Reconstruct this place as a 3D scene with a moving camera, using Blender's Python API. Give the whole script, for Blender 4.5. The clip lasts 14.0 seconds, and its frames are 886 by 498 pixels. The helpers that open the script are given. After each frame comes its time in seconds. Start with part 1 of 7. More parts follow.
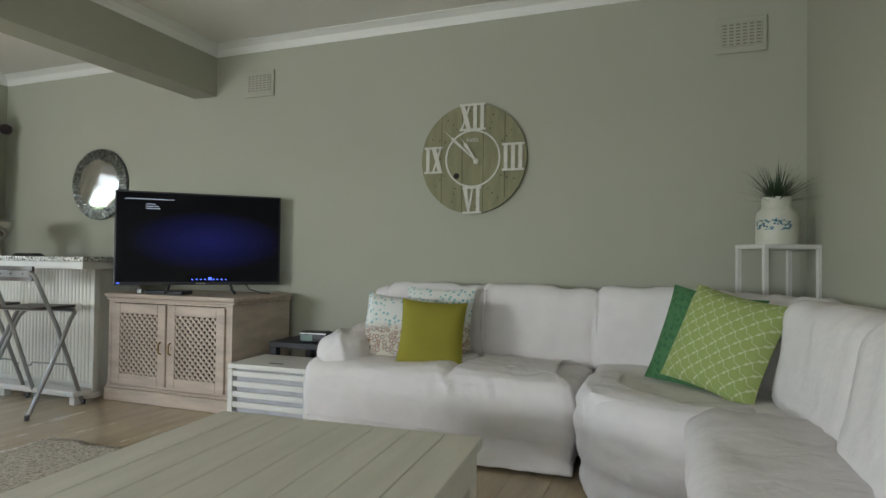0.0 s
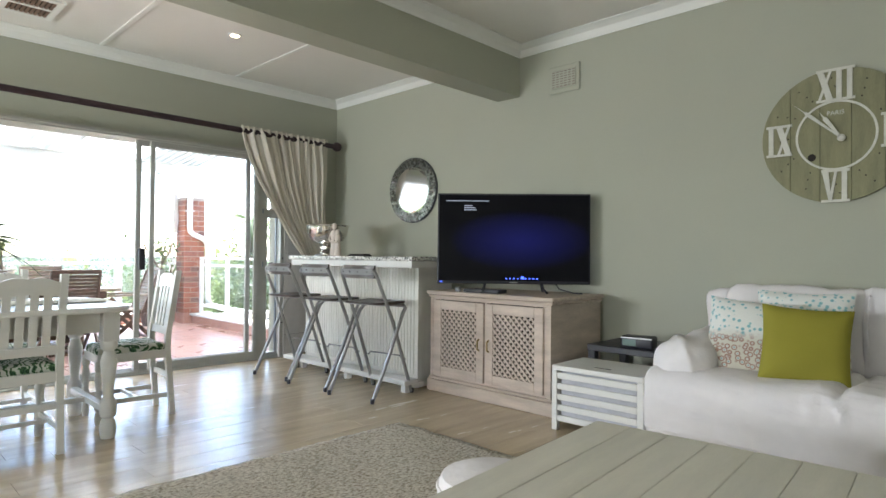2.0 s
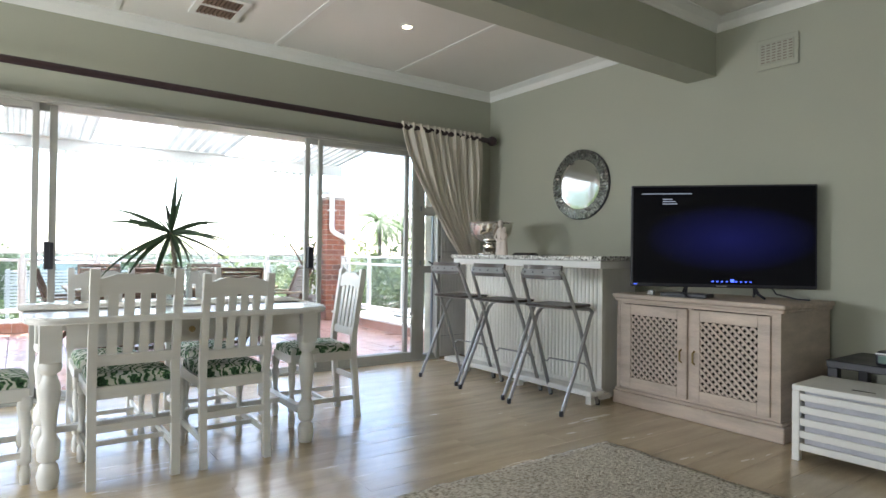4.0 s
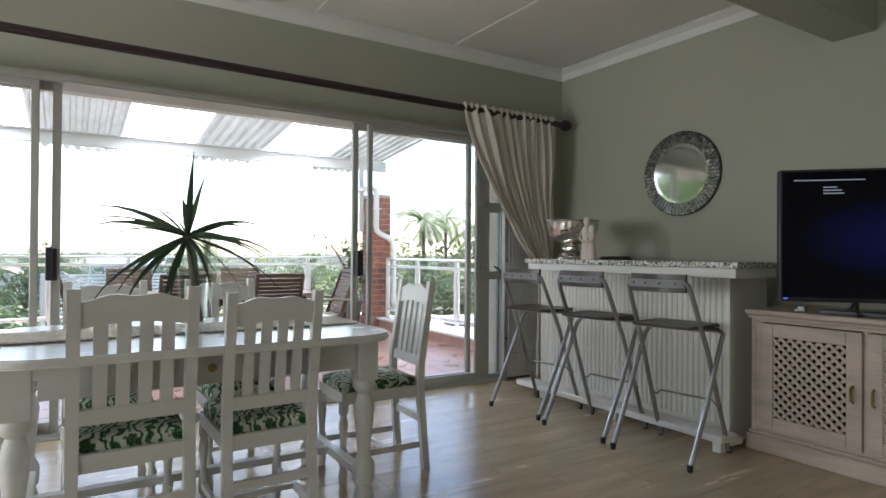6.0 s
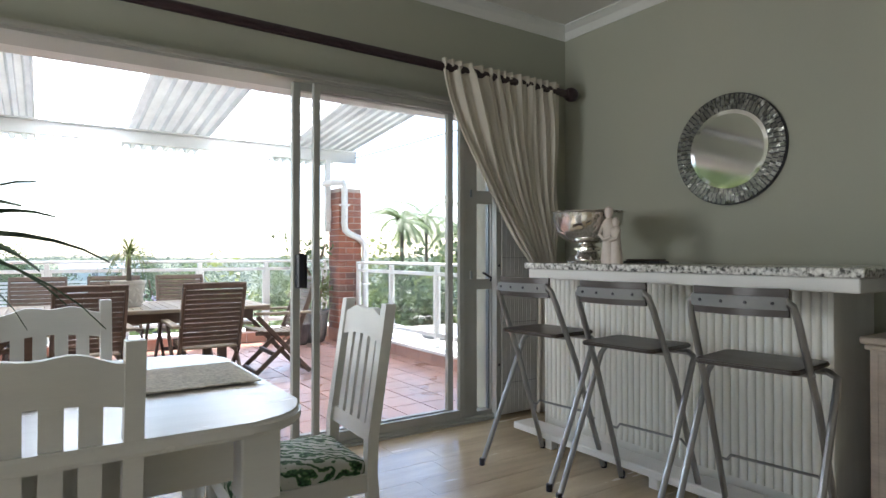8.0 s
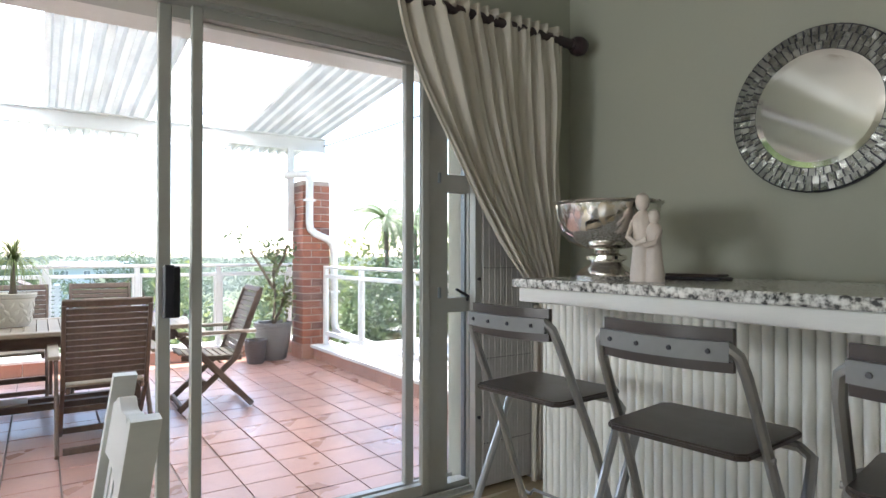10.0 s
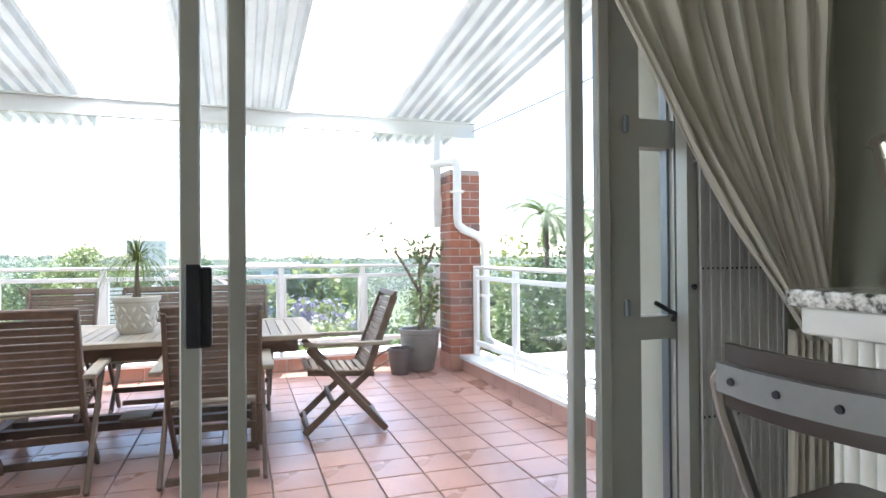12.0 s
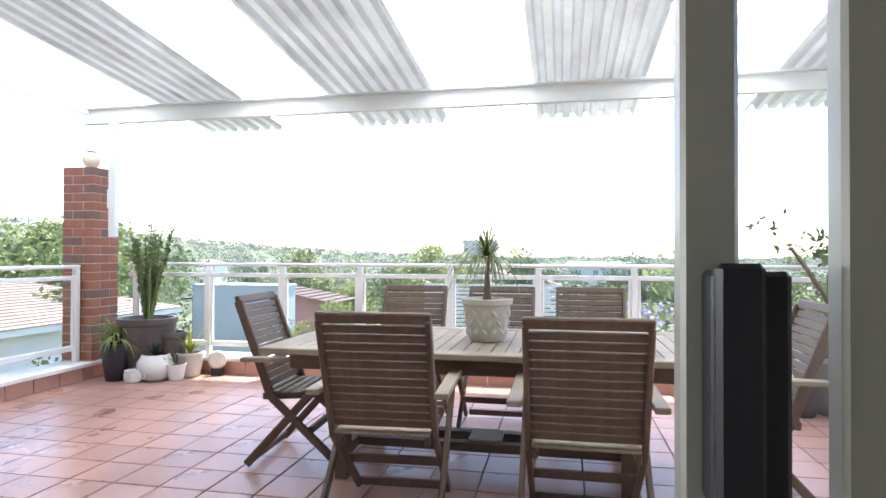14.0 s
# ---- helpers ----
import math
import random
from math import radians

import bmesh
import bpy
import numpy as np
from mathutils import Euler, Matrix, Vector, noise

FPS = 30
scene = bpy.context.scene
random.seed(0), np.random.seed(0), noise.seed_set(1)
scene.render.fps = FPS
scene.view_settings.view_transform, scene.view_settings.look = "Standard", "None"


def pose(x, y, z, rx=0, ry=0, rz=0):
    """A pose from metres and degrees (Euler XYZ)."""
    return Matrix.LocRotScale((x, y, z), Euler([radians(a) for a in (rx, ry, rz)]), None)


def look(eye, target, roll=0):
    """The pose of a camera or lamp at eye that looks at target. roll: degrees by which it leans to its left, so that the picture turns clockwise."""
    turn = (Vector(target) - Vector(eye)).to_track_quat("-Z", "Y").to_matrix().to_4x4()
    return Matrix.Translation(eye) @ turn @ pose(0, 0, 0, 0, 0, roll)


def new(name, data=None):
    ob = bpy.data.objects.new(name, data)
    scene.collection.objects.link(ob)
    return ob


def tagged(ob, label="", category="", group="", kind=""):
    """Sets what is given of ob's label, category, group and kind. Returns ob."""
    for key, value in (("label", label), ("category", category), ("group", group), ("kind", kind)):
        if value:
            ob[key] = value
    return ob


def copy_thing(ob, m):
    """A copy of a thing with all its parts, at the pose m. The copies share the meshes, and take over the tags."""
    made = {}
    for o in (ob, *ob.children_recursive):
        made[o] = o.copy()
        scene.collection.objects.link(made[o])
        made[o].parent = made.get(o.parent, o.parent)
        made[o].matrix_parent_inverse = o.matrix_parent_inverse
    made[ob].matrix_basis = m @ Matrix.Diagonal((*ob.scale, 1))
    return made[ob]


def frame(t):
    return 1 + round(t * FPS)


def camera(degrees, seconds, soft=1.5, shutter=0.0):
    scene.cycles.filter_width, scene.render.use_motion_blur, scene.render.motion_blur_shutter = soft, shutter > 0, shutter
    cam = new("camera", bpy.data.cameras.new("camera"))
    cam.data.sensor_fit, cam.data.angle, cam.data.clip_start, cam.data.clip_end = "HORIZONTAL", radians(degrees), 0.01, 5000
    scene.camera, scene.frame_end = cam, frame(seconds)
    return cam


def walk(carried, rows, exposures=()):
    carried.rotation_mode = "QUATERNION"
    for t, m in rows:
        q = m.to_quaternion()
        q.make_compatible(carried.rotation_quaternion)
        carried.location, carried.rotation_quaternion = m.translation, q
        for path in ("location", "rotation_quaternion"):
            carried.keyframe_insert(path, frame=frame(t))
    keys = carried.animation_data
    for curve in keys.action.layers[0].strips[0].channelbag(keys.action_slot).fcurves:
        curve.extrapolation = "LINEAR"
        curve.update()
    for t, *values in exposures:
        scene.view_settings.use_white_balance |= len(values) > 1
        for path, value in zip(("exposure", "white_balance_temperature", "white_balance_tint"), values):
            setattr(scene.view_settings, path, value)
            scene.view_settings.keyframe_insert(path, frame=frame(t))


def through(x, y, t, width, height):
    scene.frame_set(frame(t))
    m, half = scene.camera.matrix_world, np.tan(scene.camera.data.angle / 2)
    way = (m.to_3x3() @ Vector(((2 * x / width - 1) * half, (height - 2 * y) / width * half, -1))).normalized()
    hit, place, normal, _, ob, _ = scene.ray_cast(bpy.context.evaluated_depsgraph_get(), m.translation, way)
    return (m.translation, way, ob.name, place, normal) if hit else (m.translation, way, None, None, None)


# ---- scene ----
EXPOSURES = [(0.0, 2.62, 6300, 10), (2.0, 2.97, 6250, 12), (2.5, 3.05, 6300, 12), (3.0, 2.9, 6250, 12), (4.2, 2.55, 6250, 13), (6.3, 1.87, 6350, 14), (7.5, 1.93, 6350, 14), (8.5, 2.22, 6350, 14), (11.0, 2.35, 6250, 13),
             (12.5, 2.12, 6150, 12), (13.5, 1.85, 6250, 14), (14.0, 1.93, 6350, 16)]
cam = camera(73.4, 14.0)
# t, eye, target, roll
PATH = [
    (0, (0.275, 0.185, 1.039), (-0.437, 2.053, 1.074), 0.7),
    (0.5, (0.23, 0.178, 1.04), (-0.622, 1.988, 1.069), 0.5),
    (1, (0.097, 0.13, 1.029), (-0.904, 1.861, 1.058), 0.5),
    (1.5, (-0.064, 0.113, 1.021), (-1.252, 1.722, 1.05), 0.5),
    (2, (-0.234, 0.118, 1.026), (-1.63, 1.55, 1.053), 0.5),
    (2.5, (-0.386, 0.103, 1.006), (-1.925, 1.38, 1.035), 0.7),
    (3, (-0.511, 0.021, 0.994), (-2.116, 1.213, 1.023), 0.9),
    (3.5, (-0.64, -0.077, 1.004), (-2.259, 1.097, 1.033), 0.9),
    (4, (-0.834, -0.092, 1.024), (-2.458, 1.075, 1.043), 0.7),
    (6.5, (-1.879, 0.302, 1.065), (-3.579, 1.355, 1.081), 0.3),
    (7, (-2.116, 0.443, 1.069), (-3.817, 1.495, 1.084), 0.2),
    (7.5, (-2.351, 0.577, 1.067), (-4.035, 1.657, 1.084), 0.1),
    (8, (-2.571, 0.812, 1.073), (-4.231, 1.927, 1.092), 0.0),
    (8.5, (-2.778, 1.02, 1.089), (-4.426, 2.153, 1.106), 0.2),
    (11, (-3.779, 1.858, 1.122), (-5.462, 2.939, 1.14), -0.5),
    (11.5, (-3.981, 1.952, 1.111), (-5.746, 2.894, 1.13), -0.4),
    (12, (-4.22, 2.063, 1.098), (-6.114, 2.705, 1.117), -0.4),
    (12.5, (-4.426, 2.097, 1.09), (-6.407, 2.373, 1.109), -0.1),
    (13, (-4.643, 2.039, 1.086), (-6.643, 2.059, 1.099), 0.0),
    (13.5, (-4.904, 1.937, 1.089), (-6.895, 1.741, 1.107), 0.1),
    (14, (-5.177, 1.832, 1.086), (-7.138, 1.441, 1.105), 0.1),
]
walk(cam, [(t, look(eye, target, roll)) for t, eye, target, roll in PATH], EXPOSURES)

# ---- world and sun ----
world = bpy.data.worlds.new("sky")
scene.world = world
world.use_nodes = True
sky = world.node_tree.nodes.new("ShaderNodeTexSky")
sky.sky_type = "NISHITA"
sky.sun_disc = False
SUN_EL, SUN_AZ = radians(68), radians(-75)
sky.sun_elevation = SUN_EL
sky.sun_rotation = SUN_AZ
sky.dust_density = 0.8
back = world.node_tree.nodes["Background"]
back.inputs["Strength"].default_value = 0.15
world.node_tree.links.new(sky.outputs[0], back.inputs[0])
sun_data = bpy.data.lights.new("sun", "SUN")
sun_data.energy, sun_data.angle, sun_data.color = 4.5, radians(0.6), (1.0, 0.97, 0.93)
sun = new("sun", sun_data)
toward_sun = Vector((math.sin(SUN_AZ) * math.cos(SUN_EL), math.cos(SUN_AZ) * math.cos(SUN_EL), math.sin(SUN_EL)))
sun.matrix_world = look((0, 0, 12), Vector((0, 0, 12)) - toward_sun)

# daylight through the two windows in the wall behind the walk
for x, w, power in ((-4.45, 1.5, 24.0), (-1.25, 3.3, 8.5)):
    lamp_data = bpy.data.lights.new("window_daylight", "AREA")
    lamp_data.shape, lamp_data.size, lamp_data.size_y = "RECTANGLE", w, 0.7
    lamp_data.energy, lamp_data.color = power, (0.95, 1.0, 1.0)
    new("window_daylight", lamp_data).matrix_world = look((x, -3.3, 1.16), (x, 0.0, -0.5))


# ---- materials ----
def mat(name, color, rough=0.6, metal=0.0, var=0.12, scale=6.0, bump=0.15, bscale=60.0, spec=0.5, stretch=(1, 1, 1), island=0.0):
    """A surface with colour variation at two scales and a fine relief."""
    m = bpy.data.materials.new(name)
    m.use_nodes = True
    n, l = m.node_tree.nodes, m.node_tree.links
    b = n["Principled BSDF"]
    b.inputs["Metallic"].default_value = metal
    b.inputs["Specular IOR Level"].default_value = spec
    tc = n.new("ShaderNodeTexCoord")
    mp = n.new("ShaderNodeMapping")
    mp.inputs["Scale"].default_value = stretch
    l.new(tc.outputs["Object"], mp.inputs[0])
    big = n.new("ShaderNodeTexNoise")
    big.inputs["Scale"].default_value, big.inputs["Detail"].default_value = scale, 4
    fine = n.new("ShaderNodeTexNoise")
    fine.inputs["Scale"].default_value, fine.inputs["Detail"].default_value = bscale, 3
    l.new(mp.outputs[0], big.inputs[0])
    l.new(mp.outputs[0], fine.inputs[0])
    mix = n.new("ShaderNodeMath")
    mix.operation = "MULTIPLY_ADD"
    mix.inputs[1].default_value = 0.35
    l.new(fine.outputs[0], mix.inputs[0])
    l.new(big.outputs[0], mix.inputs[2])
    ramp = n.new("ShaderNodeMapRange")
    ramp.inputs[1].default_value, ramp.inputs[2].default_value = 0.4, 0.95
    ramp.inputs[3].default_value, ramp.inputs[4].default_value = 1 - var, 1 + var
    l.new(mix.outputs[0], ramp.inputs[0])
    hsv = n.new("ShaderNodeHueSaturation")
    hsv.inputs["Color"].default_value = (*color, 1)
    if island:
        info = n.new("ShaderNodeObjectInfo")
        geo = n.new("ShaderNodeNewGeometry")
        add = n.new("ShaderNodeMath")
        l.new(info.outputs["Random"], add.inputs[0])
        l.new(geo.outputs["Random Per Island"], add.inputs[1])
        r2 = n.new("ShaderNodeMapRange")
        r2.inputs[2].default_value = 2.0
        r2.inputs[3].default_value, r2.inputs[4].default_value = 1 - island, 1 + island
        l.new(add.outputs[0], r2.inputs[0])
        mul = n.new("ShaderNodeMath")
        mul.operation = "MULTIPLY"
        l.new(ramp.outputs[0], mul.inputs[0])
        l.new(r2.outputs[0], mul.inputs[1])
        l.new(mul.outputs[0], hsv.inputs["Value"])
    else:
        l.new(ramp.outputs[0], hsv.inputs["Value"])
    l.new(hsv.outputs[0], b.inputs["Base Color"])
    rr = n.new("ShaderNodeMapRange")
    rr.inputs[3].default_value, rr.inputs[4].default_value = max(0.03, rough - 0.1), min(1, rough + 0.1)
    l.new(big.outputs[0], rr.inputs[0])
    l.new(rr.outputs[0], b.inputs["Roughness"])
    if bump:
        bp = n.new("ShaderNodeBump")
        bp.inputs["Strength"].default_value, bp.inputs["Distance"].default_value = bump, 0.01
        l.new(mix.outputs[0], bp.inputs["Height"])
        l.new(bp.outputs[0], b.inputs["Normal"])
    return m


def node_of(m, kind):
    return next(x for x in m.node_tree.nodes if x.bl_idname == kind)


def ramp_mat(name, tex, stops, rough=0.6, bump=0.2, stretch=(1, 1, 1), dist=0.01, spec=0.5, **inputs):
    """A surface coloured through a ramp by one texture. tex: noise, voronoi or wave."""
    m = bpy.data.materials.new(name)
    m.use_nodes = True
    n, l = m.node_tree.nodes, m.node_tree.links
    b = n["Principled BSDF"]
    b.inputs["Roughness"].default_value = rough
    b.inputs["Specular IOR Level"].default_value = spec
    tc = n.new("ShaderNodeTexCoord")
    mp = n.new("ShaderNodeMapping")
    mp.inputs["Scale"].default_value = stretch
    l.new(tc.outputs["Object"], mp.inputs[0])
    kind = {"noise": "ShaderNodeTexNoise", "voronoi": "ShaderNodeTexVoronoi", "wave": "ShaderNodeTexWave"}[tex]
    t = n.new(kind)
    for k, v in inputs.items():
        t.inputs[k.replace("_", " ")].default_value = v
    l.new(mp.outputs[0], t.inputs["Vector"])
    out = t.outputs["Distance"] if tex == "voronoi" else t.outputs[0]
    cr = n.new("ShaderNodeValToRGB")
    while len(cr.color_ramp.elements) < len(stops):
        cr.color_ramp.elements.new(0.5)
    for e, (p, c) in zip(cr.color_ramp.elements, stops):
        e.position, e.color = p, (*c, 1)
    l.new(out, cr.inputs[0])
    l.new(cr.outputs[0], b.inputs["Base Color"])
    if bump:
        bp = n.new("ShaderNodeBump")
        bp.inputs["Strength"].default_value, bp.inputs["Distance"].default_value = bump, dist
        l.new(out, bp.inputs["Height"])
        l.new(bp.outputs[0], b.inputs["Normal"])
    return m


def glass_mat(name, tint=(1, 1, 1), rough=0.0, see=0.9):
    """Thin clear sheet: mostly seen through, with a faint mirror gloss."""
    m = bpy.data.materials.new(name)
    m.use_nodes = True
    n, l = m.node_tree.nodes, m.node_tree.links
    n.remove(n["Principled BSDF"])
    tr = n.new("ShaderNodeBsdfTransparent")
    tr.inputs[0].default_value = (*tint, 1)
    gl = n.new("ShaderNodeBsdfGlossy")
    gl.inputs["Roughness"].default_value = rough
    fr = n.new("ShaderNodeLayerWeight")
    fr.inputs[0].default_value = 0.5
    pw = n.new("ShaderNodeMath")
    pw.operation = "POWER"
    pw.inputs[1].default_value = 4.0
    l.new(fr.outputs["Facing"], pw.inputs[0])
    gain = n.new("ShaderNodeMath")
    gain.operation = "MULTIPLY_ADD"
    gain.inputs[1].default_value, gain.inputs[2].default_value = 0.5, 0.025
    l.new(pw.outputs[0], gain.inputs[0])
    mix = n.new("ShaderNodeMixShader")
    l.new(gain.outputs[0], mix.inputs[0])
    l.new(tr.outputs[0], mix.inputs[1])
    l.new(gl.outputs[0], mix.inputs[2])
    l.new(mix.outputs[0], n["Material Output"].inputs[0])
    return m


def sheet_mat(name, color, amount):
    """Translucent roofing: lets part of the light straight through and scatters the rest."""
    m = bpy.data.materials.new(name)
    m.use_nodes = True
    n, l = m.node_tree.nodes, m.node_tree.links
    n.remove(n["Principled BSDF"])
    tr = n.new("ShaderNodeBsdfTransparent")
    tr.inputs[0].default_value = (1, 1, 1, 1)
    tl = n.new("ShaderNodeBsdfTranslucent")
    tl.inputs[0].default_value = (*color, 1)
    mix = n.new("ShaderNodeMixShader")
    mix.inputs[0].default_value = amount
    l.new(tr.outputs[0], mix.inputs[1])
    l.new(tl.outputs[0], mix.inputs[2])
    l.new(mix.outputs[0], n["Material Output"].inputs[0])
    return m


def glow_mat(name, color, strength):
    m = bpy.data.materials.new(name)
    m.use_nodes = True
    b = m.node_tree.nodes["Principled BSDF"]
    b.inputs["Base Color"].default_value = (*color, 1)
    b.inputs["Emission Color"].default_value = (*color, 1)
    b.inputs["Emission Strength"].default_value = strength
    return m


def leaf_mat(name, color, var=0.35, through=0.25):
    m = mat(name, color, 0.55, var=0.15, scale=3, bump=0.0, island=var)
    n, l = m.node_tree.nodes, m.node_tree.links
    b = n["Principled BSDF"]
    tl = n.new("ShaderNodeBsdfTranslucent")
    l.new(b.inputs["Base Color"].links[0].from_socket, tl.inputs[0])
    mix = n.new("ShaderNodeMixShader")
    mix.inputs[0].default_value = through
    l.new(b.outputs[0], mix.inputs[1])
    l.new(tl.outputs[0], mix.inputs[2])
    l.new(mix.outputs[0], n["Material Output"].inputs[0])
    return m


M_WALL = mat("wall_paint", (0.42, 0.425, 0.35), 0.75, var=0.03, scale=1.2, bump=0.08, bscale=90, spec=0.3)
M_CEIL = mat("ceiling_paint", (0.78, 0.76, 0.72), 0.8, var=0.03, scale=1.0, bump=0.05, bscale=80, spec=0.2)
M_TRIM = mat("trim_paint", (0.8, 0.8, 0.77), 0.5, var=0.03, scale=3, bump=0.03)
M_FLOOR = mat("laminate", (0.46, 0.365, 0.24), 0.24, var=0.22, scale=2.2, bump=0.03, bscale=40, spec=0.75, stretch=(6, 0.8, 1), island=0.13)
M_ALU = mat("aluminium_frame", (0.42, 0.42, 0.39), 0.45, 0.3, var=0.05, scale=4, bump=0.02)
# darker copy of the frame aluminium, with shade put into the colour
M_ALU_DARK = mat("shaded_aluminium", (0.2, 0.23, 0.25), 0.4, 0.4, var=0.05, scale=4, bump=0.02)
M_GLASS = glass_mat("pane_glass")
M_BLACK = mat("black_plastic", (0.02, 0.02, 0.028), 0.4, var=0.1, bump=0.03)
M_ROD = mat("dark_wood", (0.035, 0.018, 0.022), 0.35, var=0.25, scale=8, stretch=(8, 1, 8))
M_CURTAIN = mat("curtain_cloth", (0.62, 0.575, 0.5), 0.9, var=0.06, scale=3, bump=0.2, bscale=300, spec=0.1)
M_WHITEWOOD = mat("white_painted_wood", (0.72, 0.71, 0.68), 0.4, var=0.05, scale=4, bump=0.06, bscale=50, stretch=(1, 1, 6))
M_TABLETOP = mat("white_varnished_top", (0.72, 0.71, 0.68), 0.24, var=0.04, scale=4, bump=0.03, bscale=50, stretch=(6, 1, 1), spec=0.7)
M_BARWHITE = mat("bar_white", (0.82, 0.81, 0.76), 0.5, var=0.06, scale=3, bump=0.06, bscale=40, stretch=(6, 6, 0.6))
M_GRANITE = ramp_mat("granite", "noise", [(0.36, (0.05, 0.05, 0.05)), (0.45, (0.33, 0.32, 0.30)), (0.55, (0.62, 0.61, 0.58)), (0.66, (0.8, 0.79, 0.76))], 0.15, 0.0, Scale=70.0, Detail=4.0)
M_STEEL = mat("grey_tube", (0.36, 0.36, 0.36), 0.4, 0.85, var=0.06, scale=10, bump=0.02)
M_SEATDARK = mat("dark_brown_seat", (0.048, 0.034, 0.028), 0.35, var=0.12, scale=8, bump=0.03)
M_LIMED = mat("limed_pine", (0.52, 0.43, 0.36), 0.6, var=0.22, scale=3.5, bump=0.15, bscale=40, stretch=(1.2, 1.2, 5))
M_LIMED_H = mat("limed_pine_top", (0.5, 0.41, 0.34), 0.55, var=0.22, scale=3.5, bump=0.15, bscale=40, stretch=(1, 6, 6))
# near-black that paints the shade inside openings and holes
M_RECESS_SHADE = mat("recess_shade", (0.02, 0.016, 0.014), 0.9)
M_BRASS = mat("antique_brass", (0.3, 0.22, 0.1), 0.4, 0.9)
M_SOFA = mat("slipcover_cloth", (0.77, 0.735, 0.735), 0.9, var=0.04, scale=7, bump=0.45, bscale=22, spec=0.1)
node_of(M_SOFA, "ShaderNodeBump").inputs["Distance"].default_value = 0.02
M_TABLEWOOD = mat("whitewashed_plank", (0.68, 0.65, 0.57), 0.5, var=0.09, scale=2.5, bump=0.15, bscale=35, stretch=(7, 0.8, 1), island=0.025)
M_RUG = ramp_mat("woven_wool", "noise", [(0.33, (0.17, 0.14, 0.1)), (0.46, (0.45, 0.4, 0.32)), (0.6, (0.68, 0.63, 0.54))], 0.95, 0.8, (1.7, 1, 1), 0.02, 0.1, Scale=55.0, Detail=6.0, Roughness=0.65)
M_OLIVE = mat("olive_cloth", (0.30, 0.27, 0.045), 0.9, var=0.06, scale=6, bump=0.3, bscale=260, spec=0.1)
M_SCREEN = mat("tv_screen", (0.006, 0.006, 0.009), 0.16, var=0.02, bump=0.0, spec=0.15)
_n, _l = M_SCREEN.node_tree.nodes, M_SCREEN.node_tree.links
_mp = _n.new("ShaderNodeMapping")
_mp.inputs["Location"].default_value = (-0.1, 0.0, -1.75)
_mp.inputs["Scale"].default_value = (1.9, 0.0, 4.6)
_l.new(_n["Texture Coordinate"].outputs["Object"], _mp.inputs[0])
_gr = _n.new("ShaderNodeTexGradient")
_gr.gradient_type = "SPHERICAL"
_l.new(_mp.outputs[0], _gr.inputs[0])
_st = _n.new("ShaderNodeMath")
_st.operation = "MULTIPLY"
_st.inputs[1].default_value = 0.011
_l.new(_gr.outputs[1], _st.inputs[0])
_n["Principled BSDF"].inputs["Emission Color"].default_value = (0.08, 0.1, 1.0, 1)
_l.new(_st.outputs[0], _n["Principled BSDF"].inputs["Emission Strength"])
M_CHROME = mat("hammered_silver", (0.75, 0.72, 0.68), 0.09, 1.0, var=0.04, scale=12, bump=0.25, bscale=30)
M_CERAMIC = mat("cream_ceramic", (0.62, 0.54, 0.48), 0.45, var=0.08, scale=14, bump=0.1)
M_MIRROR = mat("mirror_glass", (0.9, 0.9, 0.9), 0.02, 1.0, var=0.0, bump=0.0)
M_MOSAIC = mat("mirror_chips", (0.26, 0.26, 0.24), 0.28, 0.9, var=0.2, scale=30, bump=0.1, island=0.4)
M_CLOCK = mat("weathered_olive_wood", (0.235, 0.225, 0.13), 0.7, var=0.22, scale=4, bump=0.2, bscale=40, stretch=(5, 1, 1))
M_WORN = mat("worn_white_paint", (0.62, 0.61, 0.55), 0.6, var=0.12, scale=14, bump=0.15)
M_TILE = mat("terracotta_tile", (0.43, 0.245, 0.185), 0.3, var=0.16, scale=3, bump=0.08, bscale=30, island=0.13)
M_GROUT = mat("grout_and_slot_shade", (0.24, 0.2, 0.18), 0.9, var=0.15, scale=5)
M_BRICK = mat("facebrick", (0.28, 0.12, 0.082), 0.75, var=0.2, scale=9, bump=0.3, bscale=50, island=0.35)
_n, _l = M_BRICK.node_tree.nodes, M_BRICK.node_tree.links
_oi = _n.new("ShaderNodeObjectInfo")
_br = _n.new("ShaderNodeValToRGB")
_br.color_ramp.interpolation = "CONSTANT"
for _i, (_p, _c) in enumerate(((0.0, (0.3, 0.115, 0.07, 1)), (0.45, (0.24, 0.1, 0.07, 1)), (0.72, (0.15, 0.085, 0.07, 1)))):
    _e = _br.color_ramp.elements[_i] if _i < 2 else _br.color_ramp.elements.new(_p)
    _e.position, _e.color = _p, _c
_l.new(_oi.outputs["Random"], _br.inputs[0])
_l.new(_br.outputs[0], node_of(M_BRICK, "ShaderNodeHueSaturation").inputs["Color"])
M_MORTAR = mat("mortar", (0.42, 0.36, 0.31), 0.95, var=0.1)
M_WHITEMETAL = mat("white_powder_coat", (0.74, 0.75, 0.72), 0.45, var=0.04, scale=3, bump=0.03)
M_PLASTER = mat("white_plaster", (0.72, 0.71, 0.68), 0.8, var=0.06, scale=2, bump=0.15)
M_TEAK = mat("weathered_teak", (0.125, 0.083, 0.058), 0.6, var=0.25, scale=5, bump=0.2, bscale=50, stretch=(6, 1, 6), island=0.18)
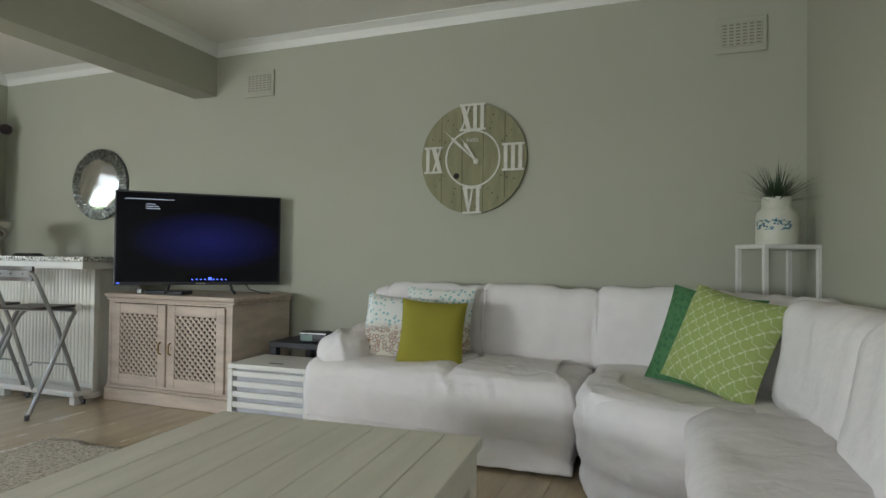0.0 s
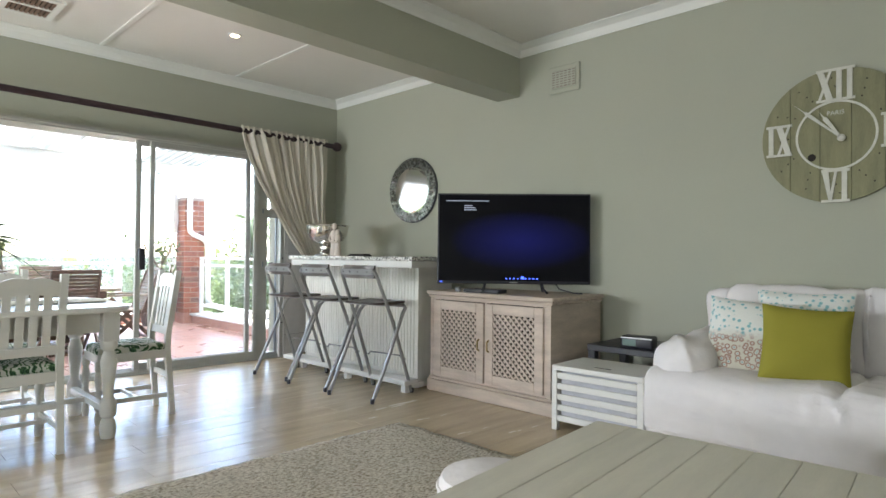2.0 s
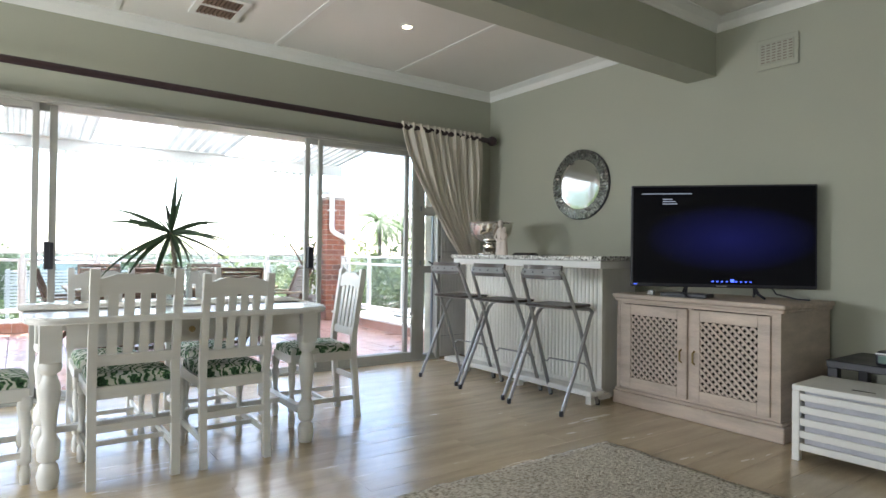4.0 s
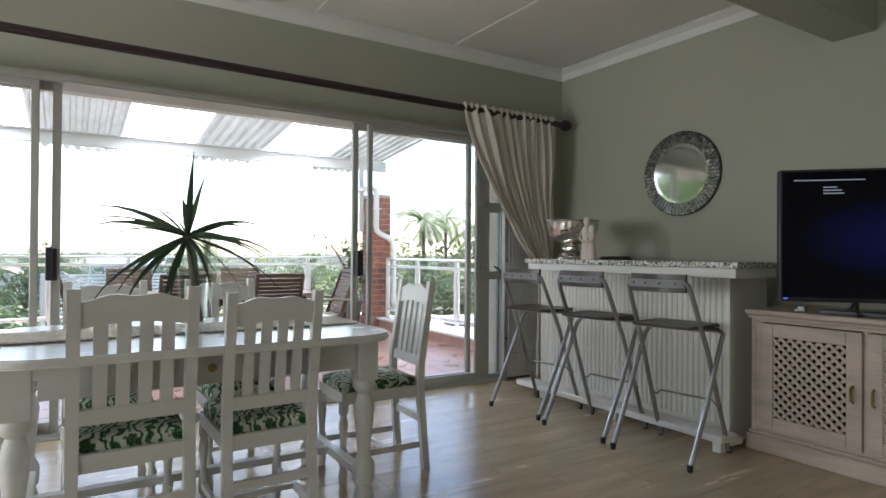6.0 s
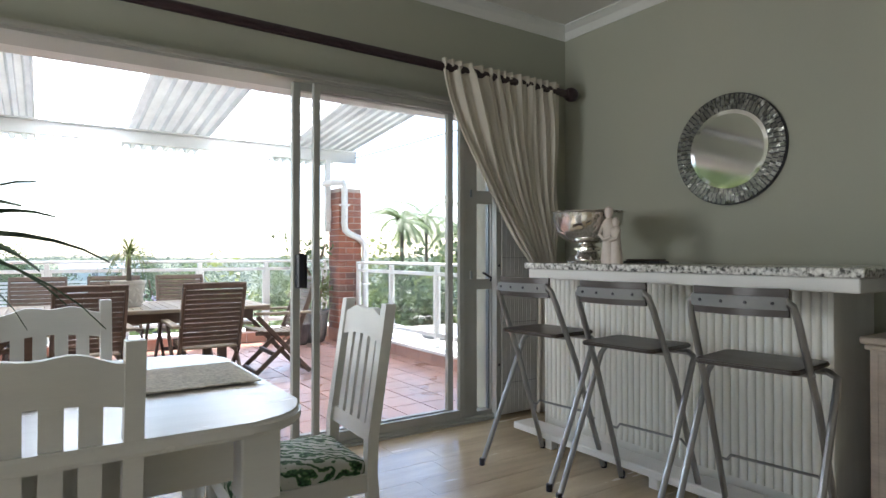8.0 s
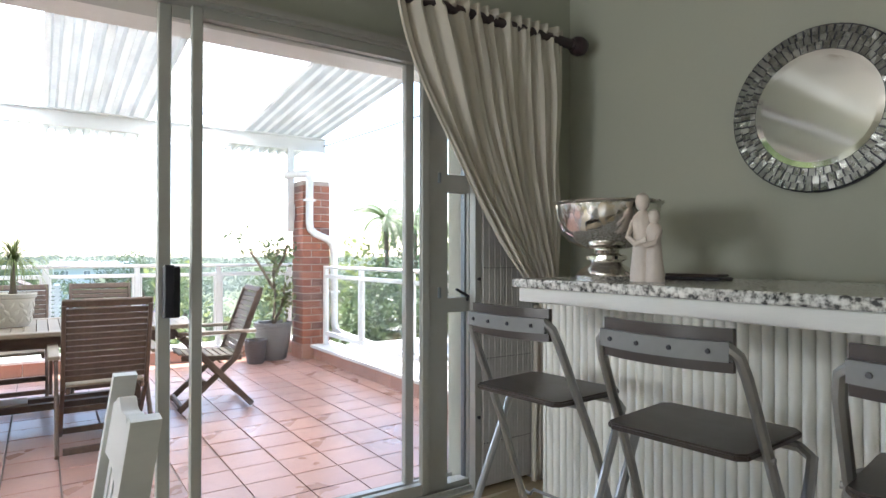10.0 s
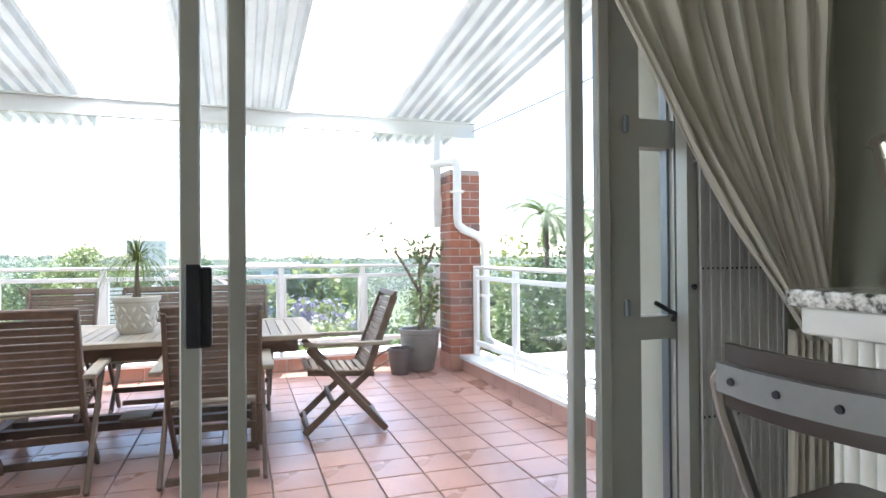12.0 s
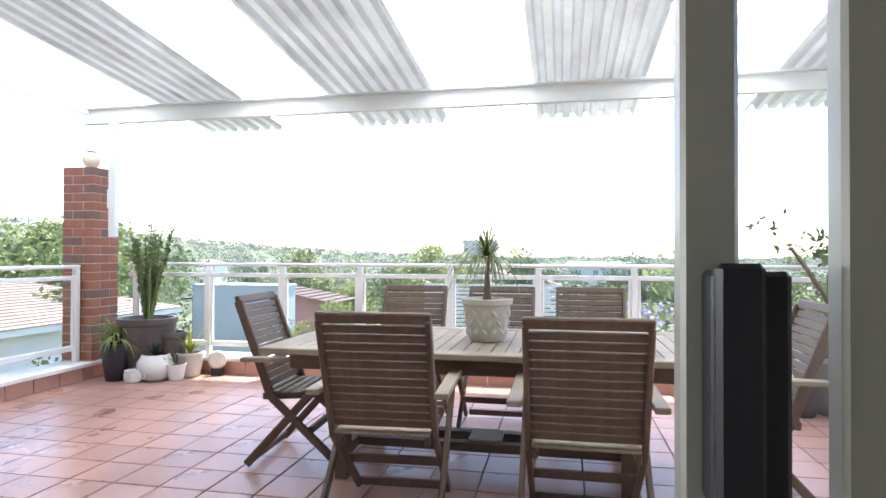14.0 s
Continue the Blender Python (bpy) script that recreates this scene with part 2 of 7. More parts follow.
# paler teak for tabletop boards, arms and seat slats
M_TEAK_PALE = mat("pale_teak", (0.28, 0.23, 0.165), 0.65, var=0.2, scale=5, bump=0.2, bscale=50, stretch=(6, 1, 1), island=0.15)
M_SHEET = leaf_mat("white_roof_sheet", (0.7, 0.72, 0.71), 0.03, 0.3)
M_CLEAR = sheet_mat("clear_roof_sheet", (0.9, 0.92, 0.92), 0.75)
M_LEAF = leaf_mat("garden_leaf", (0.13, 0.18, 0.075), 0.35, 0.4)
M_LEAF_DARK = leaf_mat("dark_leaf", (0.09, 0.13, 0.07), 0.35, 0.35)
M_LEAF_LIGHT = leaf_mat("light_leaf", (0.21, 0.25, 0.1), 0.3, 0.4)
# distant leaves: air haze is put into this greyer base colour
M_FAR_HAZE = leaf_mat("haze_grey_leaf", (0.13, 0.165, 0.135), 0.12, 0.4)
M_DRACAENA = leaf_mat("dracaena_leaf", (0.035, 0.065, 0.03), 0.2, 0.12)
M_BARK = mat("bark", (0.16, 0.12, 0.085), 0.85, var=0.25, scale=8, bump=0.5, bscale=25)
M_STONEPOT = mat("cast_stone", (0.56, 0.52, 0.44), 0.8, var=0.12, scale=8, bump=0.2)
M_DARKPOT = mat("dark_glazed_pot", (0.085, 0.07, 0.065), 0.45, var=0.25, scale=6)
M_SOIL = mat("soil", (0.035, 0.025, 0.018), 0.95, bump=0.5)


# ---- mesh helpers ----
def thing(name, at=(0, 0, 0), label="", category="", group="", kind="", rz=0.0):
    ob = new(name)
    ob.empty_display_size = 0.1
    ob.matrix_basis = pose(*at, 0, 0, rz)
    return tagged(ob, label, category, group, kind)


def finish(bm, name, material, smooth):
    me = bpy.data.meshes.new(name)
    bmesh.ops.recalc_face_normals(bm, faces=bm.faces[:])
    bm.to_mesh(me)
    bm.free()
    me.materials.append(material)
    if smooth:
        me.polygons.foreach_set("use_smooth", [True] * len(me.polygons))
        me.set_sharp_from_angle(angle=radians(42))
    return me


def part(name, bm, material, parent=None, label="", smooth=False, at=None, weld=False):
    if weld:
        bmesh.ops.remove_doubles(bm, verts=bm.verts[:], dist=1e-5)
    ob = new(name, finish(bm, name, material, smooth))
    if parent is not None:
        ob.parent = parent
    if at is not None:
        ob.matrix_basis = at
    if label:
        ob["label"] = label
    return ob


def solid(name, bm, material, label, category="", kind="structure", group="", smooth=False):
    return tagged(part(name, bm, material, smooth=smooth), label, category, group, kind)


def piece(name, me, parent, at):
    ob = new(name, me)
    ob.parent = parent
    ob.matrix_basis = at
    return ob


def box(bm, x0, x1, y0, y1, z0, z1, m=None):
    v = [bm.verts.new(m @ Vector(p) if m else p) for p in ((x0, y0, z0), (x1, y0, z0), (x1, y1, z0), (x0, y1, z0), (x0, y0, z1), (x1, y0, z1), (x1, y1, z1), (x0, y1, z1))]
    for f in ((3, 2, 1, 0), (4, 5, 6, 7), (0, 1, 5, 4), (1, 2, 6, 5), (2, 3, 7, 6), (3, 0, 4, 7)):
        bm.faces.new([v[i] for i in f])
    return v


def rbox(bm, x0, x1, y0, y1, z0, z1, r=0.004, seg=1, m=None):
    """A box with rounded edges."""
    v = box(bm, x0, x1, y0, y1, z0, z1)
    edges = list({e for a in v for e in a.link_edges})
    made = bmesh.ops.bevel(bm, geom=edges, offset=r, segments=seg, profile=0.5, affect="EDGES")
    if m:
        vs = {a for f in made["faces"] for a in f.verts}
        bmesh.ops.transform(bm, matrix=m, verts=list(vs))


def B(*a, r=0.0, seg=1, m=None):
    bm = bmesh.new()
    if r:
        rbox(bm, *a, r=r, seg=seg, m=m)
    else:
        box(bm, *a, m=m)
    return bm


def ring(bm, c, u, v, r, n):
    return [bm.verts.new(c + (u * math.cos(i * 2 * math.pi / n) + v * math.sin(i * 2 * math.pi / n)) * r) for i in range(n)]


def tube(bm, pts, r, n=8, radii=None, caps=True):
    """A tube along a line of points."""
    pts = [Vector(p) for p in pts]
    rings, side = [], None
    for i, p in enumerate(pts):
        d = (pts[min(i + 1, len(pts) - 1)] - pts[max(i - 1, 0)]).normalized()
        if side is None:
            side = d.orthogonal().normalized()
        side = (side - d * side.dot(d)).normalized()
        rings.append(ring(bm, p, side, d.cross(side), radii[i] if radii else r, n))
    for a, b in zip(rings, rings[1:]):
        for i in range(n):
            bm.faces.new((a[i], a[(i + 1) % n], b[(i + 1) % n], b[i]))
    if caps:
        bm.faces.new(rings[0][::-1])
        bm.faces.new(rings[-1])


def T(pts, r, n=8, radii=None):
    bm = bmesh.new()
    tube(bm, pts, r, n, radii)
    return bm


def lathe(bm, prof, n=20, c=(0, 0, 0), caps=True, sq=1.0):
    """A body turned about z from (radius, height) pairs."""
    c = Vector(c)
    rings = [[bm.verts.new(c + Vector((max(r, 1e-4) * math.cos(i * 2 * math.pi / n), max(r, 1e-4) * sq * math.sin(i * 2 * math.pi / n), z))) for i in range(n)] for r, z in prof]
    for a, b in zip(rings, rings[1:]):
        for i in range(n):
            bm.faces.new((a[i], a[(i + 1) % n], b[(i + 1) % n], b[i]))
    if caps:
        bm.faces.new(rings[0][::-1])
        bm.faces.new(rings[-1])


def L(prof, n=20, c=(0, 0, 0), sq=1.0):
    bm = bmesh.new()
    lathe(bm, prof, n, c, True, sq)
    return bm


def prism(bm, outline, z0, z1, m=None):
    """An outline in x and y drawn up from z0 to z1."""
    lo = [bm.verts.new(m @ Vector((x, y, z0)) if m else (x, y, z0)) for x, y in outline]
    hi = [bm.verts.new(m @ Vector((x, y, z1)) if m else (x, y, z1)) for x, y in outline]
    k = len(lo)
    for i in range(k):
        bm.faces.new((lo[i], lo[(i + 1) % k], hi[(i + 1) % k], hi[i]))
    bm.faces.new(lo[::-1])
    bm.faces.new(hi)


def cushion(bm, sx, sy, sz, r=0.06, n=14, puff=0.0, wobble=0.0, seed=0, m=None, k=4.0):
    """A stuffed block: a rounded box whose broad faces swell and whose cover is a little uneven."""
    made = bmesh.ops.create_cube(bm, size=2)["verts"]
    edges = list({e for v in made for e in v.link_edges})
    bmesh.ops.subdivide_edges(bm, edges=edges, cuts=n, use_grid_fill=True)
    vs = bm.verts[:]
    half = Vector((sx, sy, sz)) / 2
    for v in vs:
        p = Vector(v.co)
        core = Vector([max(-(h - r), min(h - r, c * h)) for c, h in zip(p, half)])
        out = Vector([c * h for c, h in zip(p, half)]) - core
        q = core + (out.normalized() * r if out.length > 1e-6 else out)
        if puff:
            q.z += puff * (1 if p.z > 0 else -1) * abs(p.z) * (1 - p.x ** 2) * (1 - p.y ** 2)
        if wobble:
            side = out.normalized() if out.length > 1e-6 else Vector((0, 0, 1))
            fold = noise.noise(Vector((q.x * 5.0 + q.y * 2.0, q.y * 3.0, q.z * 2.0)) * 1.6 + Vector((seed * 3.1, 0, seed)))
            q += side * wobble * (0.55 - 2.2 * abs(fold))
            d = noise.noise_vector(q * k + Vector((seed * 7.3, seed, 0))) * wobble
            d += noise.noise_vector(q * k * 3.1 + Vector((seed, seed * 3, 5))) * wobble * 0.35
            q += d
        v.co = m @ q if m else q


# ---- the room ----
X_W, X_E, Y_N, Y_S, CEIL = -5.75, 1.0, 4.05, -3.2, 2.755
TERR = -0.08
bm = bmesh.new()
box(bm, X_W - 0.2, X_E + 0.2, Y_N, Y_N + 0.22, -0.3, 3.0)
solid("wall_north", bm, M_WALL, "long sage-grey painted wall behind sofa and bar", "wall")
bm = bmesh.new()
box(bm, X_E, X_E + 0.2, Y_S, Y_N, -0.3, 3.0)
solid("wall_east", bm, M_WALL, "sage-grey painted wall behind the corner sofa", "wall")
bm = bmesh.new()
for x0, x1 in ((X_W - 0.2, -5.2), (-3.7, -2.9), (0.4, X_E + 0.2)):
    box(bm, x0, x1, Y_S - 0.2, Y_S, -0.3, 3.0)
for x0, x1 in ((-5.2, -3.7), (-2.9, 0.4)):
    box(bm, x0, x1, Y_S - 0.2, Y_S, -0.3, 0.8)
    box(bm, x0, x1, Y_S - 0.2, Y_S, 2.15, 3.0)
solid("wall_south", bm, M_WALL, "sage-grey painted wall with a window opening", "wall")
DOOR_S, DOOR_N, DOOR_H = -1.24, 3.295, 2.06
bm = bmesh.new()
box(bm, X_W - 0.11, X_W, DOOR_N, Y_N, -0.3, 3.0)
box(bm, X_W - 0.11, X_W, Y_S, DOOR_S, -0.3, 3.0)
box(bm, X_W - 0.11, X_W, DOOR_S, DOOR_N, DOOR_H, 3.0)
solid("wall_west", bm, M_WALL, "sage-grey painted wall round the wide sliding doors", "wall")
bm = bmesh.new()
box(bm, X_W - 0.2, X_E + 0.2, Y_S - 0.2, Y_N + 0.2, CEIL, CEIL + 0.12)
solid("ceiling", bm, M_CEIL, "flat off-white painted ceiling boards", "ceiling")
bm = bmesh.new()
for y in (2.81, 1.635, 0.46, -0.71, -1.88):
    box(bm, X_W + 0.07, -3.43, y - 0.018, y + 0.018, CEIL - 0.008, CEIL - 0.001)
solid("trim_ceiling_strip", bm, M_TRIM, "thin white cover strips on the ceiling boards", "trim")
bm = bmesh.new()
box(bm, -3.43, -3.2, Y_S, Y_N, 2.35, CEIL - 0.002)
solid("ceiling_beam", bm, M_WALL, "deep painted ceiling beam across the room", "beam")


def cornice(bm, p, q, inward):
    """A cove moulding along a wall from p to q."""
    p, q, w = Vector(p), Vector(q), Vector(inward)
    prof = [(0.0, -0.085), (0.008, -0.085), (0.012, -0.07), (0.03, -0.035), (0.07, -0.012), (0.085, -0.008), (0.085, 0.0), (0.0, 0.0)]
    a = [bm.verts.new((p + w * d).to_tuple()[:2] + (CEIL - 0.001 + z,)) for d, z in prof]
    b = [bm.verts.new((q + w * d).to_tuple()[:2] + (CEIL - 0.001 + z,)) for d, z in prof]
    for i in range(len(prof)):
        j = (i + 1) % len(prof)
        bm.faces.new((a[i], a[j], b[j], b[i]))
    bm.faces.new(a)
    bm.faces.new(b[::-1])


bm = bmesh.new()
for x0, x1 in ((X_W, -3.43), (-3.2, X_E)):
    cornice(bm, (x0, Y_N, 0), (x1, Y_N, 0), (0, -1, 0))
    cornice(bm, (x0, Y_S, 0), (x1, Y_S, 0), (0, 1, 0))
cornice(bm, (X_W, Y_S, 0), (X_W, Y_N, 0), (1, 0, 0))
cornice(bm, (X_E, Y_S, 0), (X_E, Y_N, 0), (-1, 0, 0))
cornice(bm, (-3.2, Y_S, 0), (-3.2, Y_N, 0), (1, 0, 0))
solid("trim_cornice", bm, M_TRIM, "white moulded cornice round the ceiling", "cornice")
bm = bmesh.new()
box(bm, X_W - 0.2, X_E + 0.2, Y_S - 0.2, Y_N + 0.2, -0.3, -0.008)
FLOOR = solid("floor", bm, mat("underlay", (0.05, 0.04, 0.03), 0.9), "honey-brown wood laminate floor boards", "floor")
bm = bmesh.new()
box(bm, -5.74, X_E, Y_N - 0.015, Y_N, 0, 0.08)
box(bm, X_E - 0.015, X_E, Y_S, Y_N - 0.015, 0, 0.08)
solid("baseboard", bm, M_TRIM, "white painted skirting board", "baseboard")


# ---- sliding doors in the west wall ----
def frame_leaf(parent, name, x, y0, y1, z0, z1, w=0.045, d=0.036, material=M_ALU):
    """A glazed leaf: four rails and stiles and a pane."""
    leaf = part(name, B(x - d / 2, x + d / 2, y0, y0 + w, z0, z1, r=0.004), material, parent)
    part("stile", B(x - d / 2, x + d / 2, y1 - w, y1, z0, z1, r=0.004), material, leaf)
    part("rail", B(x - d / 2, x + d / 2, y0 + w, y1 - w, z1 - w, z1), material, leaf)
    part("rail", B(x - d / 2, x + d / 2, y0 + w, y1 - w, z0, z0 + w * 1.3), material, leaf)
    pane = part("pane", B(x - 0.003, x + 0.003, y0 + w, y1 - w, z0 + w * 1.3, z1 - w), M_GLASS, leaf, "clear glass pane")
    pane.visible_shadow = False
    return leaf


door = thing("door_1", (0, 0, 0), "wide aluminium sliding glass doors, standing open", "sliding door", kind="structure")
bm = bmesh.new()
box(bm, -5.86, X_W + 0.112, DOOR_S, DOOR_N, 2.015, DOOR_H)
box(bm, X_W + 0.112, X_W + 0.126, DOOR_S, DOOR_N, 2.03, 2.042)
part("head_frame", bm, M_ALU, door)
bm = bmesh.new()
box(bm, -5.88, X_W + 0.13, DOOR_S, DOOR_N, -0.05, 0.012)
for x in (-5.83, -5.78, -5.732, -5.692, -5.648):
    box(bm, x - 0.004, x + 0.004, DOOR_S, DOOR_N, 0.012, 0.03)
part("sill_track", bm, M_ALU, door, "ribbed aluminium floor track")
for s in (1, -1):
    def Y(v):
        return v if s == 1 else 2.058 - v
    a, b = sorted((Y(1.928), Y(2.99)))
    sl = frame_leaf(door, "sliding_leaf", -5.71, a, b, 0.03, 2.015, d=0.034)
    yy = Y(1.971)
    lock = part("door_lock", B(-5.693, -5.655, yy - 0.028, yy + 0.028, 0.892, 1.074, r=0.004, seg=1), M_BLACK, sl, "black plastic door lock and pull")
    part("door_pull", B(-5.655, -5.64, yy - 0.028, yy + 0.006, 0.894, 1.08, r=0.004), M_BLACK, lock)
    a, b = sorted((Y(2.033), Y(3.052)))
    frame_leaf(door, "fixed_leaf", -5.672, a, b, 0.03, 2.015, w=0.04, d=0.03)
for n_, (y0, y1) in enumerate(((3.053, DOOR_N), (DOOR_S, -0.998))):
    w = thing("window_%d" % (n_ + 1), (0, 0, 0), "narrow aluminium side window in three panes", "window", kind="structure")
    bm = bmesh.new()
    g0, g1 = (y0 + 0.108, y1 - 0.012) if n_ == 0 else (y0 + 0.012, y1 - 0.108)
    box(bm, -5.738, -5.673, y0, g0, 0.03, 2.015)
    box(bm, -5.738, -5.673, g1, y1, 0.03, 2.015)
    for z0, z1 in ((0.03, 0.05), (0.845, 0.912), (1.41, 1.492), (1.985, 2.015)):
        box(bm, -5.735, -5.675, g0, g1, z0, z1)
    part("window_frame", bm, M_ALU, w)
    for z0, z1 in ((0.05, 0.845), (0.912, 1.41), (1.492, 1.985)):
        pn = part("pane", B(-5.710, -5.704, g0, g1, z0, z1), M_GLASS, w)
        pn.visible_shadow = False
        # beads and hinges get the shaded copy, so their shade is painted
        for a in (g0, g1 - 0.008):
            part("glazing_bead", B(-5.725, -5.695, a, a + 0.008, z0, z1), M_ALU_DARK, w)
    for z in (0.94, 1.47):
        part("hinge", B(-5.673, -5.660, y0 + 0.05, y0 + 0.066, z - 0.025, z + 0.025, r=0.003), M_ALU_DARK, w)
    part("window_handle", T([(-5.670, g1 - 0.01, 0.9), (-5.650, g1 - 0.02, 0.92), (-5.645, g0 + 0.03, 0.955)], 0.007), M_BLACK, w, "black window catch")
# folded concertina gate beside the doors
gate = thing("security_gate", (0.085, 0.03, 0), "grey folded concertina security gate beside the doors", "security gate")
bm = bmesh.new()
box(bm, -5.746, -5.70, 3.25, 3.285, 0.0, 2.03)
part("gate_post", bm, M_ALU, gate)
for i in range(17):
    y = 3.292 + i * 0.0178
    part("slat", B(-5.742, -5.694 - 0.001 * (i % 2), y, y + 0.0178, 0.02, 2.02, r=0.0012), mat("gate_grey", (0.5, 0.49, 0.48), 0.55, 0.0) if i == 0 else bpy.data.materials["gate_grey"], gate)
part("gate_post", B(-5.746, -5.69, 3.597, 3.622, 0.0, 2.03, r=0.003), M_ALU, gate)
bm = bmesh.new()
for z in (0.22, 0.62, 1.05, 1.45, 1.85):
    for i in range(17):
        y = 3.298 + i * 0.0178
        box(bm, -5.697, -5.6915, y - 0.002, y + 0.002, z, z + 0.006)
tagged(part("rivets", bm, M_BLACK, gate, "rows of dark rivets"), kind="stuff")
for z in (0.35, 1.0):
    part("latch_knob", L([(0.008, 0), (0.009, 0.008), (0.004, 0.012)], 8), M_BLACK, gate, at=pose(-5.7, 3.268, z, 0, 90, 0))
part("padlock_staple", T([(-5.7, 3.27, 1.36), (-5.67, 3.27, 1.365), (-5.665, 3.285, 1.34)], 0.006, 6), M_STEEL, gate)

# ---- curtain and rod ----
rod = thing("curtain_rod", (-5.57, 0, 2.212), "dark wooden curtain pole across the doors", "curtain rod")
part("pole", T([(0, -2.3, 0.055), (0, 3.86, 0.0)], 0.027, 12), M_ROD, rod, smooth=True)
part("finial", L([(0.02, 0), (0.03, 0.01), (0.03, 0.02), (0.045, 0.035), (0.052, 0.065), (0.045, 0.095), (0.02, 0.115)], 14), M_ROD, rod, at=pose(0, 3.86, 0, -90, 0, 0), smooth=True)
for y, zz in ((-2.0, 0.05), (3.78, 0.0)):
    part("bracket", B(-0.178, 0.0, y - 0.012, y + 0.012, zz - 0.04, zz - 0.02), M_ROD, rod)
curtain = thing("curtain", (-5.57, 0.01, -0.035), "cream cotton curtain swept back to the corner", "curtain")
bm = bmesh.new()
NU, NV = 110, 46
rows_ = []
for j in range(NV + 1):
    v = j / NV
    z = 2.30 - v * 1.42
    row = []
    for i in range(NU + 1):
        u = i / NU
        y_top = 2.80 + u * 0.99
        y_bot = 3.60 + u * 0.16
        s = v ** 1.25
        sag = 0.10 * math.sin(v * math.pi) * (1 - u)
        y = y_top * (1 - s) + y_bot * s - sag * 0.55
        amp = 0.016 * (1 - 0.45 * v) * (0.6 + 0.7 * noise.noise(Vector((u * 6, v, 9))) ** 2 * 4)
        ph = u * 10 * 2 * math.pi + 2.6 * noise.noise(Vector((u * 4, v * 1.5, 0)))
        x = amp * math.sin(ph) + 0.03 * noise.noise(Vector((u * 5, v * 3, 2))) + 0.006 * math.sin(ph * 2.3 + v * 4)
        x += 0.06 * v * (1 - u)
        if v < 0.03:
            x = 0.034 * math.sin(ph * 1.5) * 0.8 + 0.0
        row.append(bm.verts.new((x + 0.012, y, z)))
    rows_.append(row)
for a, b in zip(rows_, rows_[1:]):
    for i in range(NU):
        bm.faces.new((a[i], a[i + 1], b[i + 1], b[i]))
ob = part("drape", bm, M_CURTAIN, curtain, smooth=True)
ob.modifiers.new("thick", "SOLIDIFY").thickness = 0.003
bm = bmesh.new()
rows_ = []
for j in range(20):
    v = j / 19
    row = []
    for i in range(50):
        u = i / 49
        ph = u * 7 * 2 * math.pi
        row.append(bm.verts.new((0.02 * math.sin(ph) + 0.01 * noise.noise(Vector((u * 4, v * 2, 7))), 3.6 + u * 0.2 - 0.03 * v * (0.5 - u), 0.9 - v * 0.86)))
    rows_.append(row)
for a, b in zip(rows_, rows_[1:]):
    for i in range(49):
        bm.faces.new((a[i], a[i + 1], b[i + 1], b[i]))
ob = part("tail", bm, M_CURTAIN, curtain, smooth=True)
ob.modifiers.new("thick", "SOLIDIFY").thickness = 0.003
part("tieback", T([(0.06, 3.58, 0.93), (0.09, 3.68, 0.87), (0.06, 3.78, 0.9), (-0.03, 3.79, 0.95), (-0.12, 3.8, 0.98)], 0.014, 8), M_CURTAIN, curtain, "cream cloth tie-back")

# ---- fixtures on walls and ceiling ----
def wall_vent(x, z, w=0.27, h=0.21):
    v = thing("wall_vent", (x, Y_N - 0.002, z), "white slotted plaster air vent on the wall", "air vent", "air vents")
    part("frame", B(-w / 2, w / 2, -0.014, 0, -h / 2, h / 2, r=0.004), M_WALL, v)
    bm = bmesh.new()
    rbox(bm, -w * 0.4, w * 0.4, -0.022, -0.014, -h * 0.33, h * 0.33, 0.003)
    part("grille", bm, M_WALL, v)
    for r_ in range(7):
        for c_ in range(6):
            bx = -w * 0.33 + c_ * w * 0.132
            bz = -h * 0.27 + r_ * h * 0.09
            # slots are raised bars; their shade is painted with the dark joint colour
            part("slot", B(bx - 0.011, bx + 0.011, -0.0245, -0.0215, bz - 0.0035, bz + 0.0035), bpy.data.materials["grout_and_slot_shade"], v)


wall_vent(-2.763, 2.412)
wall_vent(0.662, 2.379)
down = thing("downlight", (-4.655, 2.292, CEIL), "small recessed ceiling downlight with white rim", "downlight")
part("rim", L([(0.05, 0.0), (0.052, -0.006), (0.04, -0.01), (0.036, -0.004)], 20), M_TRIM, down, smooth=True)
part("lamp_face", L([(0.034, -0.004), (0.034, -0.007)], 16), glow_mat("lamp_glow", (1.0, 0.82, 0.55), 2.5), down, "warm glowing lamp")
cv = thing("ceiling_vent", (-5.15, 1.047, CEIL), "white ceiling air grille with brown slats", "air vent", rz=0)
bm = bmesh.new()
for a in ((-0.21, 0.21, -0.165, -0.125), (-0.21, 0.21, 0.125, 0.165), (-0.21, -0.17, -0.125, 0.125), (0.17, 0.21, -0.125, 0.125), (-0.012, 0.012, -0.125, 0.125)):
    box(bm, *a, -0.018, -0.001)
part("frame", bm, M_TRIM, cv)
# dark sheet behind the slats, painted as the shade in the duct
part("backing", B(-0.17, 0.17, -0.125, 0.125, -0.004, -0.002), M_RECESS_SHADE, cv)
M_SLAT = mat("vent_brown", (0.2, 0.13, 0.09), 0.6)
for i in range(9):
    y = -0.112 + i * 0.028
    for x0, x1 in ((-0.168, -0.013), (0.013, 0.168)):
        part("slat", B(x0, x1, y - 0.009, y + 0.009, -0.014, -0.006), M_SLAT, cv)

# ---- terrace ----
bm = bmesh.new()
box(bm, -10.75, -5.862, -2.9, 4.6, TERR - 0.4, TERR - 0.012)
TERRACE = solid("floor_terrace", bm, M_GROUT, "terracotta tiled terrace floor with dark joints", "floor")
bm = bmesh.new()
box(bm, -10.75, -5.95, 4.20, 4.45, TERR - 0.012, 0.05)
